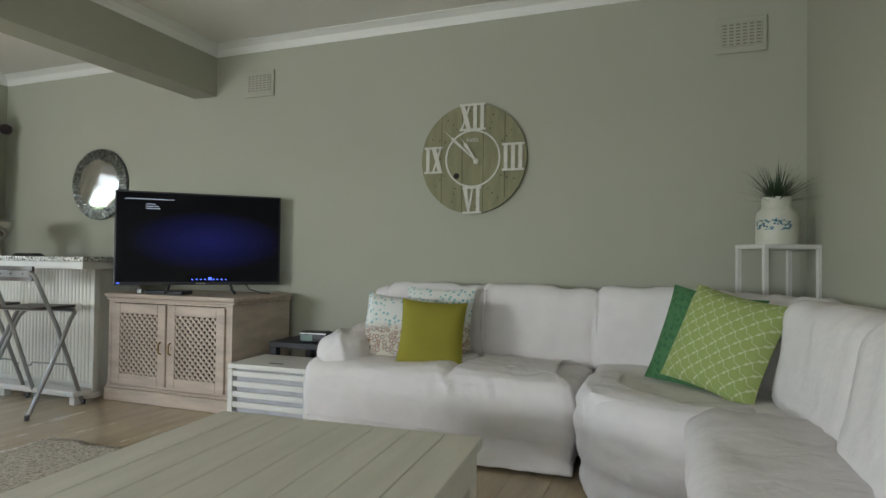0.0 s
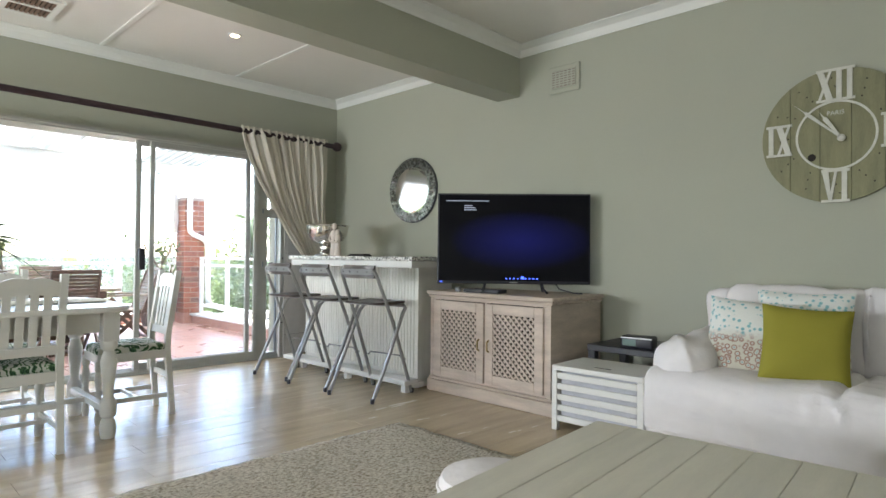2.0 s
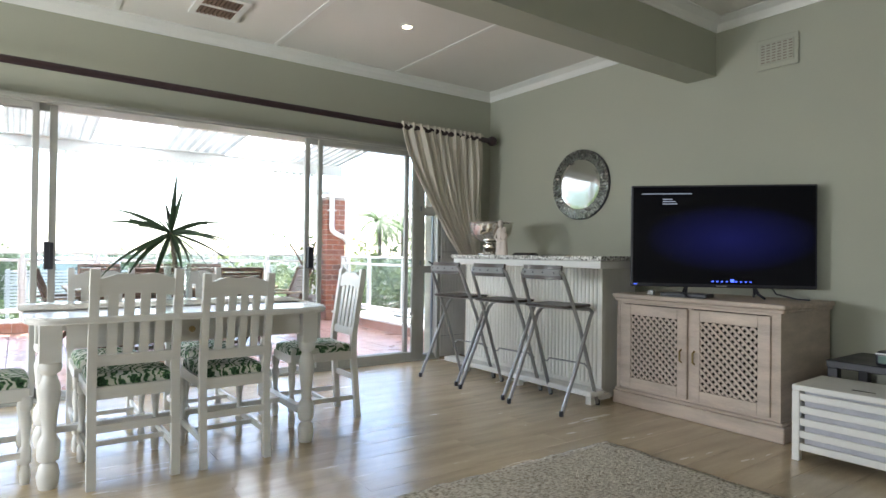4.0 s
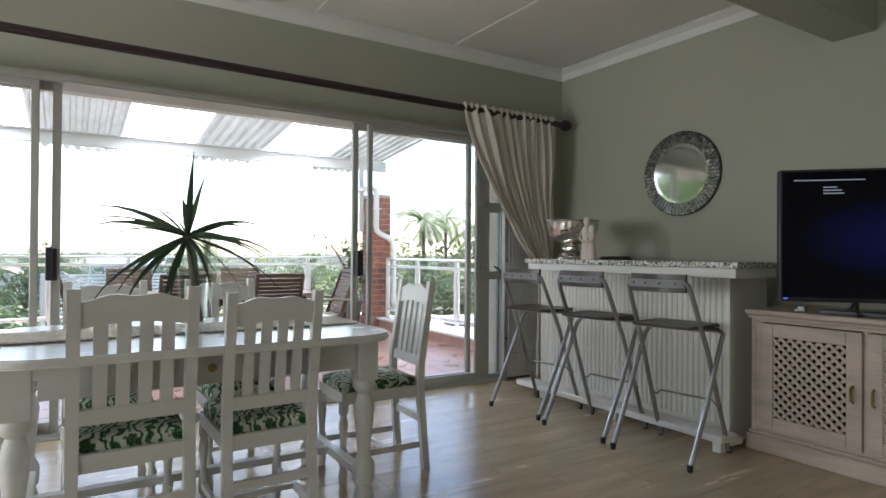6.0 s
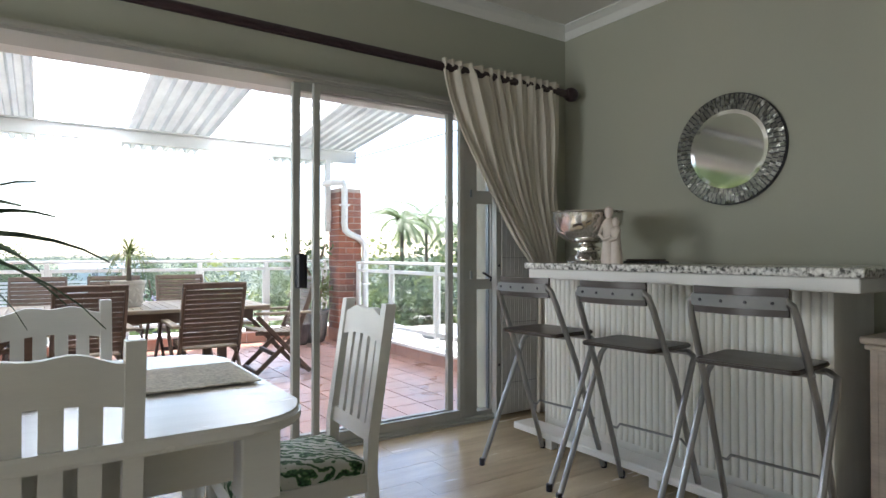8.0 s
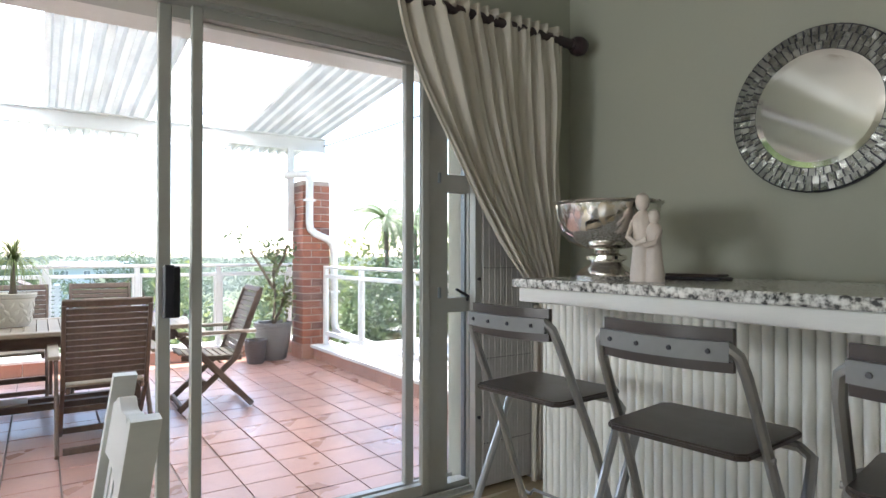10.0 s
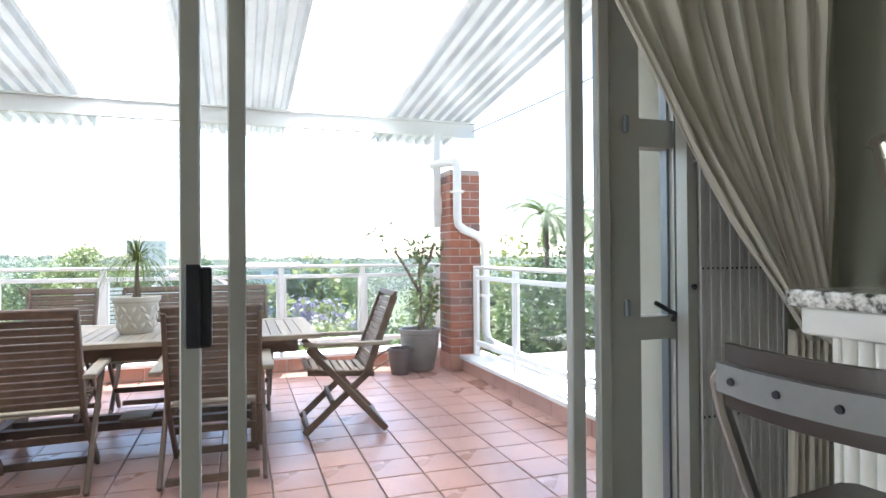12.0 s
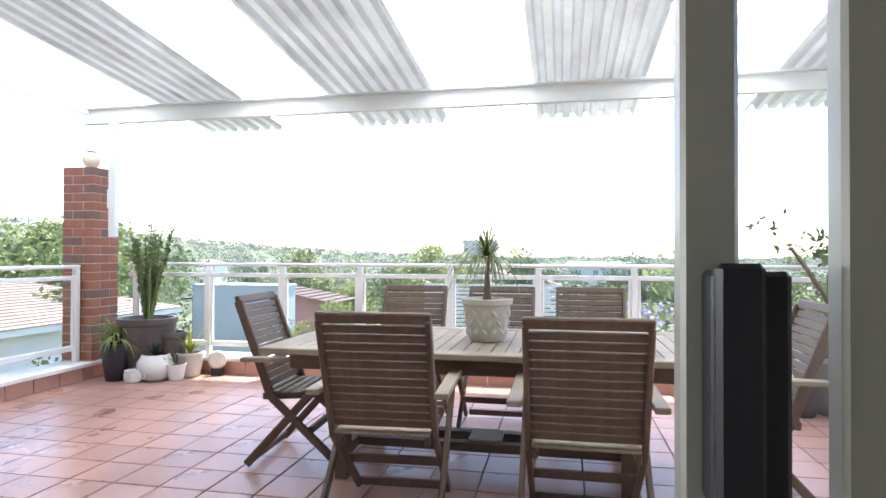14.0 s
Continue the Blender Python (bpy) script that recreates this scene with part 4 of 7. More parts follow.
pillow("floral_cushion", 0.42, 0.14, pose(-1.22, 3.36, 0.625, -22, 4, 10), M_FLORAL, "floral cushion in teal, red and cream on the sofa")
pillow("floral_cushion", 0.44, 0.12, pose(-1.03, 3.54, 0.655, -14, 0, 2), M_FLORAL, "pale floral cushion with ties leaning on the sofa back")
pillow("olive_cushion", 0.37, 0.13, pose(-0.95, 3.24, 0.63, -17, 3, 14), M_OLIVE, "plain olive-green square cushion on the sofa")
pillow("lattice_cushion", 0.455, 0.16, pose(0.49, 3.0, 0.695, -22, 10, -40), M_LATTICE, "large lime-green cushion with pale lattice pattern")
pillow("green_cushion", 0.48, 0.13, pose(0.42, 3.16, 0.68, -20, 6, -38), M_DEEPGREEN, "deep green patterned cushion behind the lattice one")

# coffee table
ct = thing("coffee_table", (-0.77, 1.47, 0), "low whitewashed plank coffee table on a rug", "coffee table", rz=4)
W_, D_ = 1.02, 1.18
for i in range(8):
    x0 = -W_ / 2 + i * W_ / 8
    part("plank", B(x0 + 0.0007, x0 + W_ / 8 - 0.0007, -D_ / 2, D_ / 2, 0.415, 0.45, r=0.0018), M_TABLEWOOD, ct)
for sx in (-1, 1):
    for sy in (-1, 1):
        part("leg", B(sx * (W_ / 2 - 0.055) - 0.04, sx * (W_ / 2 - 0.055) + 0.04, sy * (D_ / 2 - 0.055) - 0.04, sy * (D_ / 2 - 0.055) + 0.04, 0, 0.415, r=0.005), M_TABLEWOOD, ct)
    part("apron", B(sx * (W_ / 2 - 0.03) - 0.014, sx * (W_ / 2 - 0.03) + 0.014, -D_ / 2 + 0.09, D_ / 2 - 0.09, 0.315, 0.413, r=0.004), M_TABLEWOOD, ct)
    part("apron", B(-W_ / 2 + 0.09, W_ / 2 - 0.09, sx * (D_ / 2 - 0.03) - 0.014, sx * (D_ / 2 - 0.03) + 0.014, 0.315, 0.413, r=0.004), M_TABLEWOOD, ct)
    part("side_slat", B(sx * (W_ / 2 - 0.03) - 0.01, sx * (W_ / 2 - 0.03) + 0.01, -D_ / 2 + 0.09, D_ / 2 - 0.09, 0.12, 0.2, r=0.004), M_TABLEWOOD, ct)
part("lower_shelf", B(-W_ / 2 + 0.02, W_ / 2 - 0.02, -D_ / 2 + 0.02, D_ / 2 - 0.02, 0.085, 0.11, r=0.004), M_TABLEWOOD, ct)

rug = thing("rug", (0.06, 0.05, 0), "flat-woven beige wool rug with short fringe", "rug")
bm = bmesh.new()
n1, n2 = 60, 60
g = [[bm.verts.new((-3.0 + i / n1 * 2.45 + 0.02 * noise.noise(Vector((j * 0.3, 0, 1))), 0.15 + j / n2 * 2.33 + 0.02 * noise.noise(Vector((i * 0.3, 4, 1))), 0.012 + 0.004 * noise.noise(Vector((i * 0.5, j * 0.5, 0))))) for j in range(n2 + 1)] for i in range(n1 + 1)]
for i in range(n1):
    for j in range(n2):
        bm.faces.new((g[i][j], g[i + 1][j], g[i + 1][j + 1], g[i][j + 1]))
ob = tagged(part("pile", bm, M_RUG, rug, smooth=True), kind="stuff")
ob.modifiers.new("thick", "SOLIDIFY").thickness = 0.011
bm = bmesh.new()
for i in range(150):
    x = -2.99 + i * 2.43 / 150
    d = random.uniform(-0.012, 0.012)
    tube(bm, [(x, 2.475, 0.008), (x + d, 2.50, 0.006), (x + d * 2, 2.52, 0.004)], 0.005, 4)
fr = part("fringe", bm, M_RUG, rug, "short twisted wool fringe")
fr["kind"] = "stuff"

pf = thing("pouf", (-1.53, 1.70, 0), "round cream upholstered footstool beside the coffee table", "pouf")
part("body", L([(0.15, 0.012), (0.175, 0.03), (0.19, 0.12), (0.19, 0.24), (0.175, 0.285), (0.13, 0.302), (0.0, 0.305)], 28), M_SOFA, pf, smooth=True)
part("piping", T([(0.189 * math.cos(a * math.pi / 14), 0.189 * math.sin(a * math.pi / 14), 0.25) for a in range(29)], 0.006, 6), M_SOFA, pf, smooth=True)

# slatted white chest
ch = thing("slatted_chest", (-1.985, 3.345, 0), "white wooden slatted storage chest with lid", "storage chest", rz=2)
w, d, h = 0.57, 0.38, 0.385
part("lid", B(-w / 2, w / 2, -d / 2, d / 2, h - 0.03, h, r=0.004), M_WHITEWOOD, ch)
# the slot is a thin dark strip, its shade put into the colour
part("lid_slot", B(-0.05, 0.05, -d / 2 + 0.085, -d / 2 + 0.1, h - 0.001, h + 0.0015), M_RECESS_SHADE, ch)
part("inner_box", B(-w / 2 + 0.05, w / 2 - 0.05, -d / 2 + 0.03, d / 2 - 0.03, 0.05, h - 0.035), mat("lining_cloth", (0.5, 0.5, 0.54), 0.9, var=0.15, scale=8), ch, "pale grey lining")
for sx in (-1, 1):
    for sy in (-1, 1):
        x, y = sx * (w / 2 - 0.018), sy * (d / 2 - 0.018)
        part("corner_post", B(x - 0.018, x + 0.018, y - 0.018, y + 0.018, 0, h - 0.03, r=0.003), M_WHITEWOOD, ch)
for k in range(5):
    z = 0.055 + k * 0.063
    for sy in (-1, 1):
        part("slat", B(-w / 2 + 0.036, w / 2 - 0.036, sy * (d / 2 - 0.01) - 0.007, sy * (d / 2 - 0.01) + 0.007, z, z + 0.036, r=0.003), M_WHITEWOOD, ch)
        part("slat", B(sy * (w / 2 - 0.01) - 0.007, sy * (w / 2 - 0.01) + 0.007, -d / 2 + 0.036, d / 2 - 0.036, z, z + 0.036, r=0.003), M_WHITEWOOD, ch)

side = thing("side_table", (-1.995, 3.79, 0), "low black side table behind the chest", "side table")
part("tabletop", B(-0.27, 0.27, -0.24, 0.24, 0.43, 0.47, r=0.004), M_BLACK, side)
for sx in (-1, 1):
    for sy in (-1, 1):
        part("leg", B(sx * 0.24 - 0.025, sx * 0.24 + 0.025, sy * 0.21 - 0.025, sy * 0.21 + 0.025, 0, 0.43, r=0.003), M_BLACK, side)
rad = thing("clock_radio", (-1.95, 3.64, 0.47), "small black and silver clock radio on the side table", "clock radio", rz=6)
part("case", B(-0.1, 0.1, -0.055, 0.055, 0.0, 0.075, r=0.014, seg=3), M_BLACK, rad, smooth=True)
part("display", B(-0.085, 0.0, -0.058, -0.054, 0.015, 0.055), mat("display_green", (0.1, 0.17, 0.15), 0.3), rad)
part("trim_band", B(-0.1, 0.1, -0.0565, -0.052, 0.06, 0.068), M_STEEL, rad)

# media cabinet
cab = thing("media_cabinet", (-2.97, 3.668, 0), "limed pine cabinet with two lattice doors", "cabinet")
cw, cd, chh = 1.165, 0.65, 0.768
yf = -cd / 2
for nm, a in zip(("side_panel", "side_panel", "back_panel", "bottom_panel", "head_rail", "centre_stile", "front_stile", "front_stile"), ((-cw / 2 + 0.03, -cw / 2 + 0.055, yf + 0.02, cd / 2, 0.1, chh - 0.03), (cw / 2 - 0.055, cw / 2 - 0.03, yf + 0.02, cd / 2, 0.1, chh - 0.03), (-cw / 2 + 0.055, cw / 2 - 0.055, cd / 2 - 0.02, cd / 2, 0.1, chh - 0.03), (-cw / 2 + 0.055, cw / 2 - 0.055, yf + 0.03, cd / 2 - 0.02, 0.1, 0.125), (-cw / 2 + 0.03, cw / 2 - 0.03, yf + 0.022, yf + 0.045, chh - 0.065, chh - 0.03), (-0.012, 0.012, yf + 0.024, yf + 0.05, 0.125, chh - 0.066), (-cw / 2 + 0.055, -cw / 2 + 0.09, yf + 0.022, yf + 0.045, 0.125, chh - 0.066), (cw / 2 - 0.09, cw / 2 - 0.055, yf + 0.022, yf + 0.045, 0.125, chh - 0.066))):
    part(nm, B(*a), M_LIMED, cab)
# dark sheet just behind the lattice paints the shade of the hollow
part("inside", B(-cw / 2 + 0.06, cw / 2 - 0.06, yf + 0.1, yf + 0.11, 0.126, chh - 0.07), M_RECESS_SHADE, cab, "near-black panel painted as the shade inside the cabinet")
part("top", B(-cw / 2, cw / 2, yf, cd / 2, chh - 0.028, chh, r=0.008, seg=2), M_LIMED_H, cab)
part("top_moulding", B(-cw / 2 + 0.012, cw / 2 - 0.012, yf + 0.01, cd / 2, chh - 0.05, chh - 0.029, r=0.006), M_LIMED_H, cab)
part("plinth", B(-cw / 2 + 0.004, cw / 2 - 0.004, yf + 0.004, cd / 2, 0.0, 0.09, r=0.006), M_LIMED_H, cab)
part("plinth_moulding", B(-cw / 2 + 0.014, cw / 2 - 0.014, yf + 0.012, cd / 2, 0.091, 0.112, r=0.007), M_LIMED_H, cab)
for s in (-1, 1):
    x0, x1 = (-0.5, -0.008) if s < 0 else (0.008, 0.5)
    z0, z1 = 0.13, chh - 0.07
    yy = yf + 0.005
    dr = part("door", B(x0, x0 + 0.07, yy, yy + 0.02, z0, z1, r=0.003), M_LIMED, cab)
    part("door_stile", B(x1 - 0.07, x1, yy, yy + 0.02, z0, z1, r=0.003), M_LIMED, dr)
    part("door_rail", B(x0 + 0.07, x1 - 0.07, yy, yy + 0.02, z0, z0 + 0.07, r=0.003), M_LIMED, dr)
    part("door_rail", B(x0 + 0.07, x1 - 0.07, yy, yy + 0.02, z1 - 0.07, z1, r=0.003), M_LIMED, dr)
    a0, a1, b0, b1 = x0 + 0.068, x1 - 0.068, z0 + 0.068, z1 - 0.068
    step = 0.047
    for dirn in (1, -1):
        k = -14
        while k < 24:
            c = (a0 + b0 if dirn > 0 else a0 - b1) + k * step
            # line x*1 + dirn*z = c clipped to the opening
            pts = []
            for xx in (a0, a1):
                zz = (c - xx) * dirn
                if b0 <= zz <= b1:
                    pts.append((xx, zz))
            for zz in (b0, b1):
                xx = c - dirn * zz
                if a0 < xx < a1:
                    pts.append((xx, zz))
            if len(pts) >= 2:
                (xa, za), (xb, zb) = pts[0], pts[-1]
                ln = math.hypot(xb - xa, zb - za)
                if ln > 0.03:
                    ang = math.degrees(math.atan2(zb - za, xb - xa))
                    off = 0.006 if dirn > 0 else 0.012
                    part("lattice_strip", B(0, ln, -0.003, 0.003, -0.0073, 0.0073), M_LIMED, dr, at=pose(xa, yy + off, za, 0, -ang, 0))
            k += 1
    hx = -0.045 if s < 0 else 0.045
    part("handle", T([(hx, yy - 0.002, 0.44), (hx, yy - 0.022, 0.43), (hx, yy - 0.022, 0.37), (hx, yy - 0.002, 0.36)], 0.006, 6), M_BRASS, dr, "aged brass handle", smooth=True)

tv = thing("television", (-2.877, 3.563, 0.768), "flat black television on a stand, switched on", "television", rz=43)
tw, th, tb = 1.105, 0.655, 0.067
part("case", B(-tw / 2, tw / 2, -0.01, 0.045, tb, tb + th, r=0.006, seg=2), M_BLACK, tv)
part("screen", B(-tw / 2 + 0.012, tw / 2 - 0.012, -0.0125, -0.0095, tb + 0.022, tb + th - 0.012), M_SCREEN, tv, "dark glossy screen with a blue glow")
part("logo_strip", B(-0.03, 0.03, -0.0115, -0.0098, tb + 0.007, tb + 0.014), M_STEEL, tv)
for sx in (-1, 1):
    part("stand_foot", T([(sx * 0.2, 0.02, tb + 0.02), (sx * 0.215, -0.015, 0.03), (sx * 0.23, -0.085, 0.009)], 0.009, 6), M_BLACK, tv)
    part("stand_foot", T([(sx * 0.2, 0.02, tb + 0.02), (sx * 0.215, 0.06, 0.03), (sx * 0.23, 0.13, 0.009)], 0.009, 6), M_BLACK, tv)
M_MENU = glow_mat("menu_text", (0.35, 0.4, 0.5), 0.12)
M_MENUBLUE = glow_mat("menu_blue", (0.05, 0.1, 0.7), 0.5)
for x0, x1, z in ((-0.49, -0.18, 0.60), (-0.36, -0.30, 0.565), (-0.36, -0.28, 0.55), (-0.36, -0.27, 0.535)):
    part("menu_line", B(x0, x1, -0.0136, -0.0128, tb + z - 0.0025, tb + z + 0.0025), M_MENU, tv)
for i in range(9):
    x = -0.06 + i * 0.028
    part("menu_icon", B(x, x + (0.022 if i == 4 else 0.012), -0.0136, -0.0128, tb + 0.035, tb + (0.055 if i == 4 else 0.043)), M_MENUBLUE, tv)
part("standby_light", B(-0.535, -0.515, -0.0136, -0.0128, tb + 0.012, tb + 0.018), M_MENUBLUE, tv)
part("cable", T([(0.28, 0.06, 0.12), (0.34, 0.05, 0.03), (0.42, -0.05, 0.008), (0.47, -0.12, 0.008)], 0.005, 6), M_BLACK, tv)
bx = thing("media_box", (-3.03, 3.425, 0.768), "flat black media player box on the cabinet", "media player", rz=8)
part("case", B(-0.15, 0.15, -0.06, 0.06, 0.004, 0.028, r=0.005, seg=2), M_BLACK, bx)
part("foot", B(-0.13, 0.13, -0.05, 0.05, 0, 0.004), M_BLACK, bx)
for i, (x, y, c) in enumerate(((-3.28, 3.41, M_STEEL), (-3.31, 3.44, M_WHITEWOOD))):
    ob = tagged(part("gadget", B(-0.02, 0.02, -0.015, 0.015, 0, 0.035 - i * 0.02, r=0.006, seg=2), c), "small silver gadget on the cabinet" if i == 0 else "small white adapter on the cabinet", "gadget")
    ob.matrix_basis = pose(x, y, 0.768)

# wall clock
CX, CZ, CR = -0.98, 1.727, 0.375
clock = thing("wall_clock", (CX, Y_N, CZ), "large round olive wooden clock with roman numerals", "wall clock", rz=0)
for i in range(5):
    x0, x1 = -CR + i * 2 * CR / 5 + 0.0012, -CR + (i + 1) * 2 * CR / 5 - 0.0012
    pts = []
    for k in range(13):
        x = x0 + (x1 - x0) * k / 12
        pts.append((x, math.sqrt(max(CR * CR - x * x, 1e-6))))
    outl = [(x, z) for x, z in pts] + [(x, -z) for x, z in pts[::-1]]
    bm = bmesh.new()
    prism(bm, outl, 0.006, 0.03)
    part("face_board", bm, M_CLOCK, clock, at=pose(0, 0, 0, 90, 0, 0))
bm = bmesh.new()
for k in range(48):
    a0, a1 = k * math.pi / 24, (k + 1) * math.pi / 24
    for r0, r1, y0, y1 in ((0.185, 0.197, -0.034, -0.028),):
        v = [bm.verts.new((r * math.cos(a), y, r * math.sin(a))) for a in (a0, a1) for r, y in ((r0, y1), (r0, y0), (r1, y0), (r1, y1))]
        bm.faces.new((v[1], v[2], v[6], v[5]))
        bm.faces.new((v[0], v[1], v[5], v[4]))
        bm.faces.new((v[2], v[3], v[7], v[6]))
part("inner_ring", bm, M_WORN, clock)


def slab(name, corners, parent, material, y0=-0.037, y1=-0.029):
    bm = bmesh.new()
    a = [bm.verts.new((x, y0, z)) for x, z in corners]
    b = [bm.verts.new((x, y1, z)) for x, z in corners]
    k = len(a)
    bm.faces.new(a)
    bm.faces.new(b[::-1])
    for i in range(k):
        bm.faces.new((a[i], a[(i + 1) % k], b[(i + 1) % k], b[i]))
    return part(name, bm, material, parent)


def numeral(text, cx, cz, hgt):
    widths = {"I": 0.05, "V": 0.085, "X": 0.085}
    total = sum(widths[c] for c in text)
    x = cx - total / 2
    for c in text:
        w = widths[c]
        z0, z1 = cz - hgt / 2, cz + hgt / 2
        if c == "I":
            slab("numeral_stroke", [(x + 0.012, z0), (x + 0.038, z0), (x + 0.038, z1), (x + 0.012, z1)], clock, M_WORN)
        elif c == "V":
            slab("numeral_stroke", [(x + 0.002, z1), (x + 0.034, z1), (x + 0.05, z0), (x + 0.036, z0)], clock, M_WORN)
            slab("numeral_stroke", [(x + 0.064, z1), (x + 0.078, z1), (x + 0.05, z0), (x + 0.036, z0)], clock, M_WORN, -0.0365, -0.0295)
        else:
            slab("numeral_stroke", [(x + 0.002, z1), (x + 0.034, z1), (x + 0.083, z0), (x + 0.051, z0)], clock, M_WORN)
            slab("numeral_stroke", [(x + 0.064, z1), (x + 0.078, z1), (x + 0.02, z0), (x + 0.006, z0)], clock, M_WORN, -0.0365, -0.0295)
        for zz in (z0, z1):
            slab("numeral_serif", [(x, zz - 0.007), (x + w, zz - 0.007), (x + w, zz + 0.007), (x, zz + 0.007)], clock, M_WORN, -0.038, -0.028)
        x += w


numeral("XII", 0.0, 0.283, 0.17)
numeral("III", 0.283, 0.0, 0.17)
numeral("VI", 0.0, -0.283, 0.17)
numeral("IX", -0.283, 0.0, 0.17)


def hand_of_clock(name, ang, ln, w):
    m = pose(0.03, 0, -0.02, 0, ang, 0)
    bm = bmesh.new()
    pts = [(-w * 0.35, 0), (w * 0.35, 0), (w, ln * 0.7), (w * 0.25, ln * 0.75), (0, ln), (-w * 0.25, ln * 0.75), (-w, ln * 0.7)]
    a = [bm.verts.new((x, -0.048, z)) for x, z in pts]
    b = [bm.verts.new((x, -0.043, z)) for x, z in pts]
    bm.faces.new(a)
    bm.faces.new(b[::-1])
    for i in range(len(a)):
        bm.faces.new((a[i], a[(i + 1) % len(a)], b[(i + 1) % len(a)], b[i]))
    part(name, bm, M_WORN, clock, at=m)


hand_of_clock("hour_pointer", -34, 0.2, 0.012)
hand_of_clock("minute_pointer", -47, 0.33, 0.01)
part("hub", L([(0.02, 0.0), (0.02, 0.014), (0.01, 0.02)], 16), M_WORN, clock, at=pose(0.03, -0.036, -0.02, 90, 0, 0))
# keyhole and nail holes are flat discs, their inner shade painted near-black
part("keyhole", L([(0.021, 0.0), (0.021, 0.002)], 16), M_RECESS_SHADE, clock, at=pose(-0.115, -0.0295, -0.115, 90, 0, 0))
bm = bmesh.new()
for k in range(12):
    for rr in (0.235, 0.275, 0.325):
        a = k * math.pi / 6 + 0.26 + rr
        lathe(bm, [(0.0045, 0.0), (0.0045, 0.002)], 6, (rr * math.cos(a), rr * math.sin(a), 0.0295))
st = part("nail_hole", bm, M_RECESS_SHADE, clock, "small dark nail holes", at=pose(0, 0, 0, 90, 0, 0))
st["kind"] = "stuff"
cu = bpy.data.curves.new("clock_word", "FONT")
cu.body, cu.size, cu.extrude, cu.align_x = "PARIS", 0.034, 0.001, "CENTER"
tmp = bpy.data.objects.new("clock_word", cu)
scene.collection.objects.link(tmp)
me = bpy.data.meshes.new_from_object(tmp.evaluated_get(bpy.context.evaluated_depsgraph_get()))
bpy.data.objects.remove(tmp)
me.materials.append(M_WORN)
wd = new("clock_word", me)
wd.parent, wd.matrix_basis = clock, pose(0.0, -0.0315, 0.115, 90, 0, 0)

# plant stand in the corner
stn = thing("plant_stand", (0.81, 3.755, 0), "tall slim white metal plant stand in the corner", "plant stand", rz=25)
for sx in (-1, 1):
    for sy in (-1, 1):
        part("leg", B(sx * 0.145 - 0.011, sx * 0.145 + 0.011, sy * 0.12 - 0.011, sy * 0.12 + 0.011, 0, 1.115), M_WHITEWOOD, stn)
part("tabletop", B(-0.158, 0.158, -0.133, 0.133, 1.115, 1.137, r=0.003), M_WHITEWOOD, stn)
pot = thing("plant_jar", (0.805, 3.75, 1.137), "cream pottery jar with blue print and grassy plant", "plant pot")
part("jar", L([(0.098, 0), (0.102, 0.01), (0.102, 0.145), (0.095, 0.17), (0.075, 0.19), (0.073, 0.195), (0.073, 0.25), (0.066, 0.25), (0.06, 0.22)], 28), mat("cream_glaze", (0.6, 0.6, 0.52), 0.3, var=0.06), pot, smooth=True)
bm = bmesh.new()
for k in range(26):
    a = math.radians(-160 + 100 * k / 25)
    for _ in range(2):
        z = 0.075 + random.random() * 0.05
        hgt = random.uniform(0.003, 0.012)
        c, s_ = math.cos(a), math.sin(a)
        box(bm, -0.005, 0.005, -0.0012, 0.0012, z, z + hgt, pose(0.1028 * c, 0.1028 * s_, 0, 0, 0, math.degrees(a) + 90))
pr = part("blue_print", bm, mat("print_blue", (0.05, 0.16, 0.22), 0.4), pot, "teal-blue printed landscape")
pr["kind"] = "stuff"
bm = bmesh.new()
for k in range(170):
    a, tilt = random.uniform(0, 6.283), random.uniform(0.15, 1.5)
    ln = random.uniform(0.13, 0.26)
    pts = []
    for j in range(5):
        f = j / 4
        rr = 0.05 * math.sqrt(random.random()) if j == 0 else None
        rad_ = 0.03 + ln * f * math.sin(tilt) * (0.7 + 0.3 * f)
        z = 0.225 + ln * f * math.cos(tilt) * (1 - 0.25 * f * tilt)
        pts.append(Vector((rad_ * math.cos(a), rad_ * math.sin(a), z)))
    wv = Vector((-math.sin(a), math.cos(a), 0)) * 0.0045
    for j in range(4):
        w0, w1 = 1 - j / 4 * 0.9, 1 - (j + 1) / 4 * 0.95
        bm.faces.new([bm.verts.new(q) for q in (pts[j] - wv * w0, pts[j] + wv * w0, pts[j + 1] + wv * w1, pts[j + 1] - wv * w1)])
part("leaves", bm, M_DRACAENA, pot, "dark green grassy leaves")



# ---- bar ----
bar = thing("bar_counter", (0, 0, 0), "white ribbed home bar with granite top", "bar counter")
BX0, BX1, BY0, BY1 = -5.2, -3.64, 3.345, 3.72
part("carcass", B(BX0, BX1, BY0, BY1, 0.0, 0.945), M_BARWHITE, bar)
nrib = 42
bm = bmesh.new()
lathe(bm, [(0.0175, 0.0), (0.0175, 0.85)], 10)
rib_me = finish(bm, "rib", M_BARWHITE, True)
for i in range(nrib):
    piece("rib", rib_me, bar, pose(BX0 + 0.02 + i * (BX1 - BX0 - 0.04) / (nrib - 1), BY0 - 0.002, 0.1))
part("corner_board", B(BX1 - 0.012, BX1 + 0.012, BY0 - 0.02, BY0 + 0.03, 0.0, 0.945, r=0.003), M_BARWHITE, bar)
part("corner_board", B(BX0 - 0.012, BX0 + 0.006, BY0 - 0.02, BY0 + 0.03, 0.0, 0.945, r=0.003), M_BARWHITE, bar)
part("plinth", B(BX0, BX1, BY0 - 0.012, BY0, 0.0, 0.1), M_BARWHITE, bar)
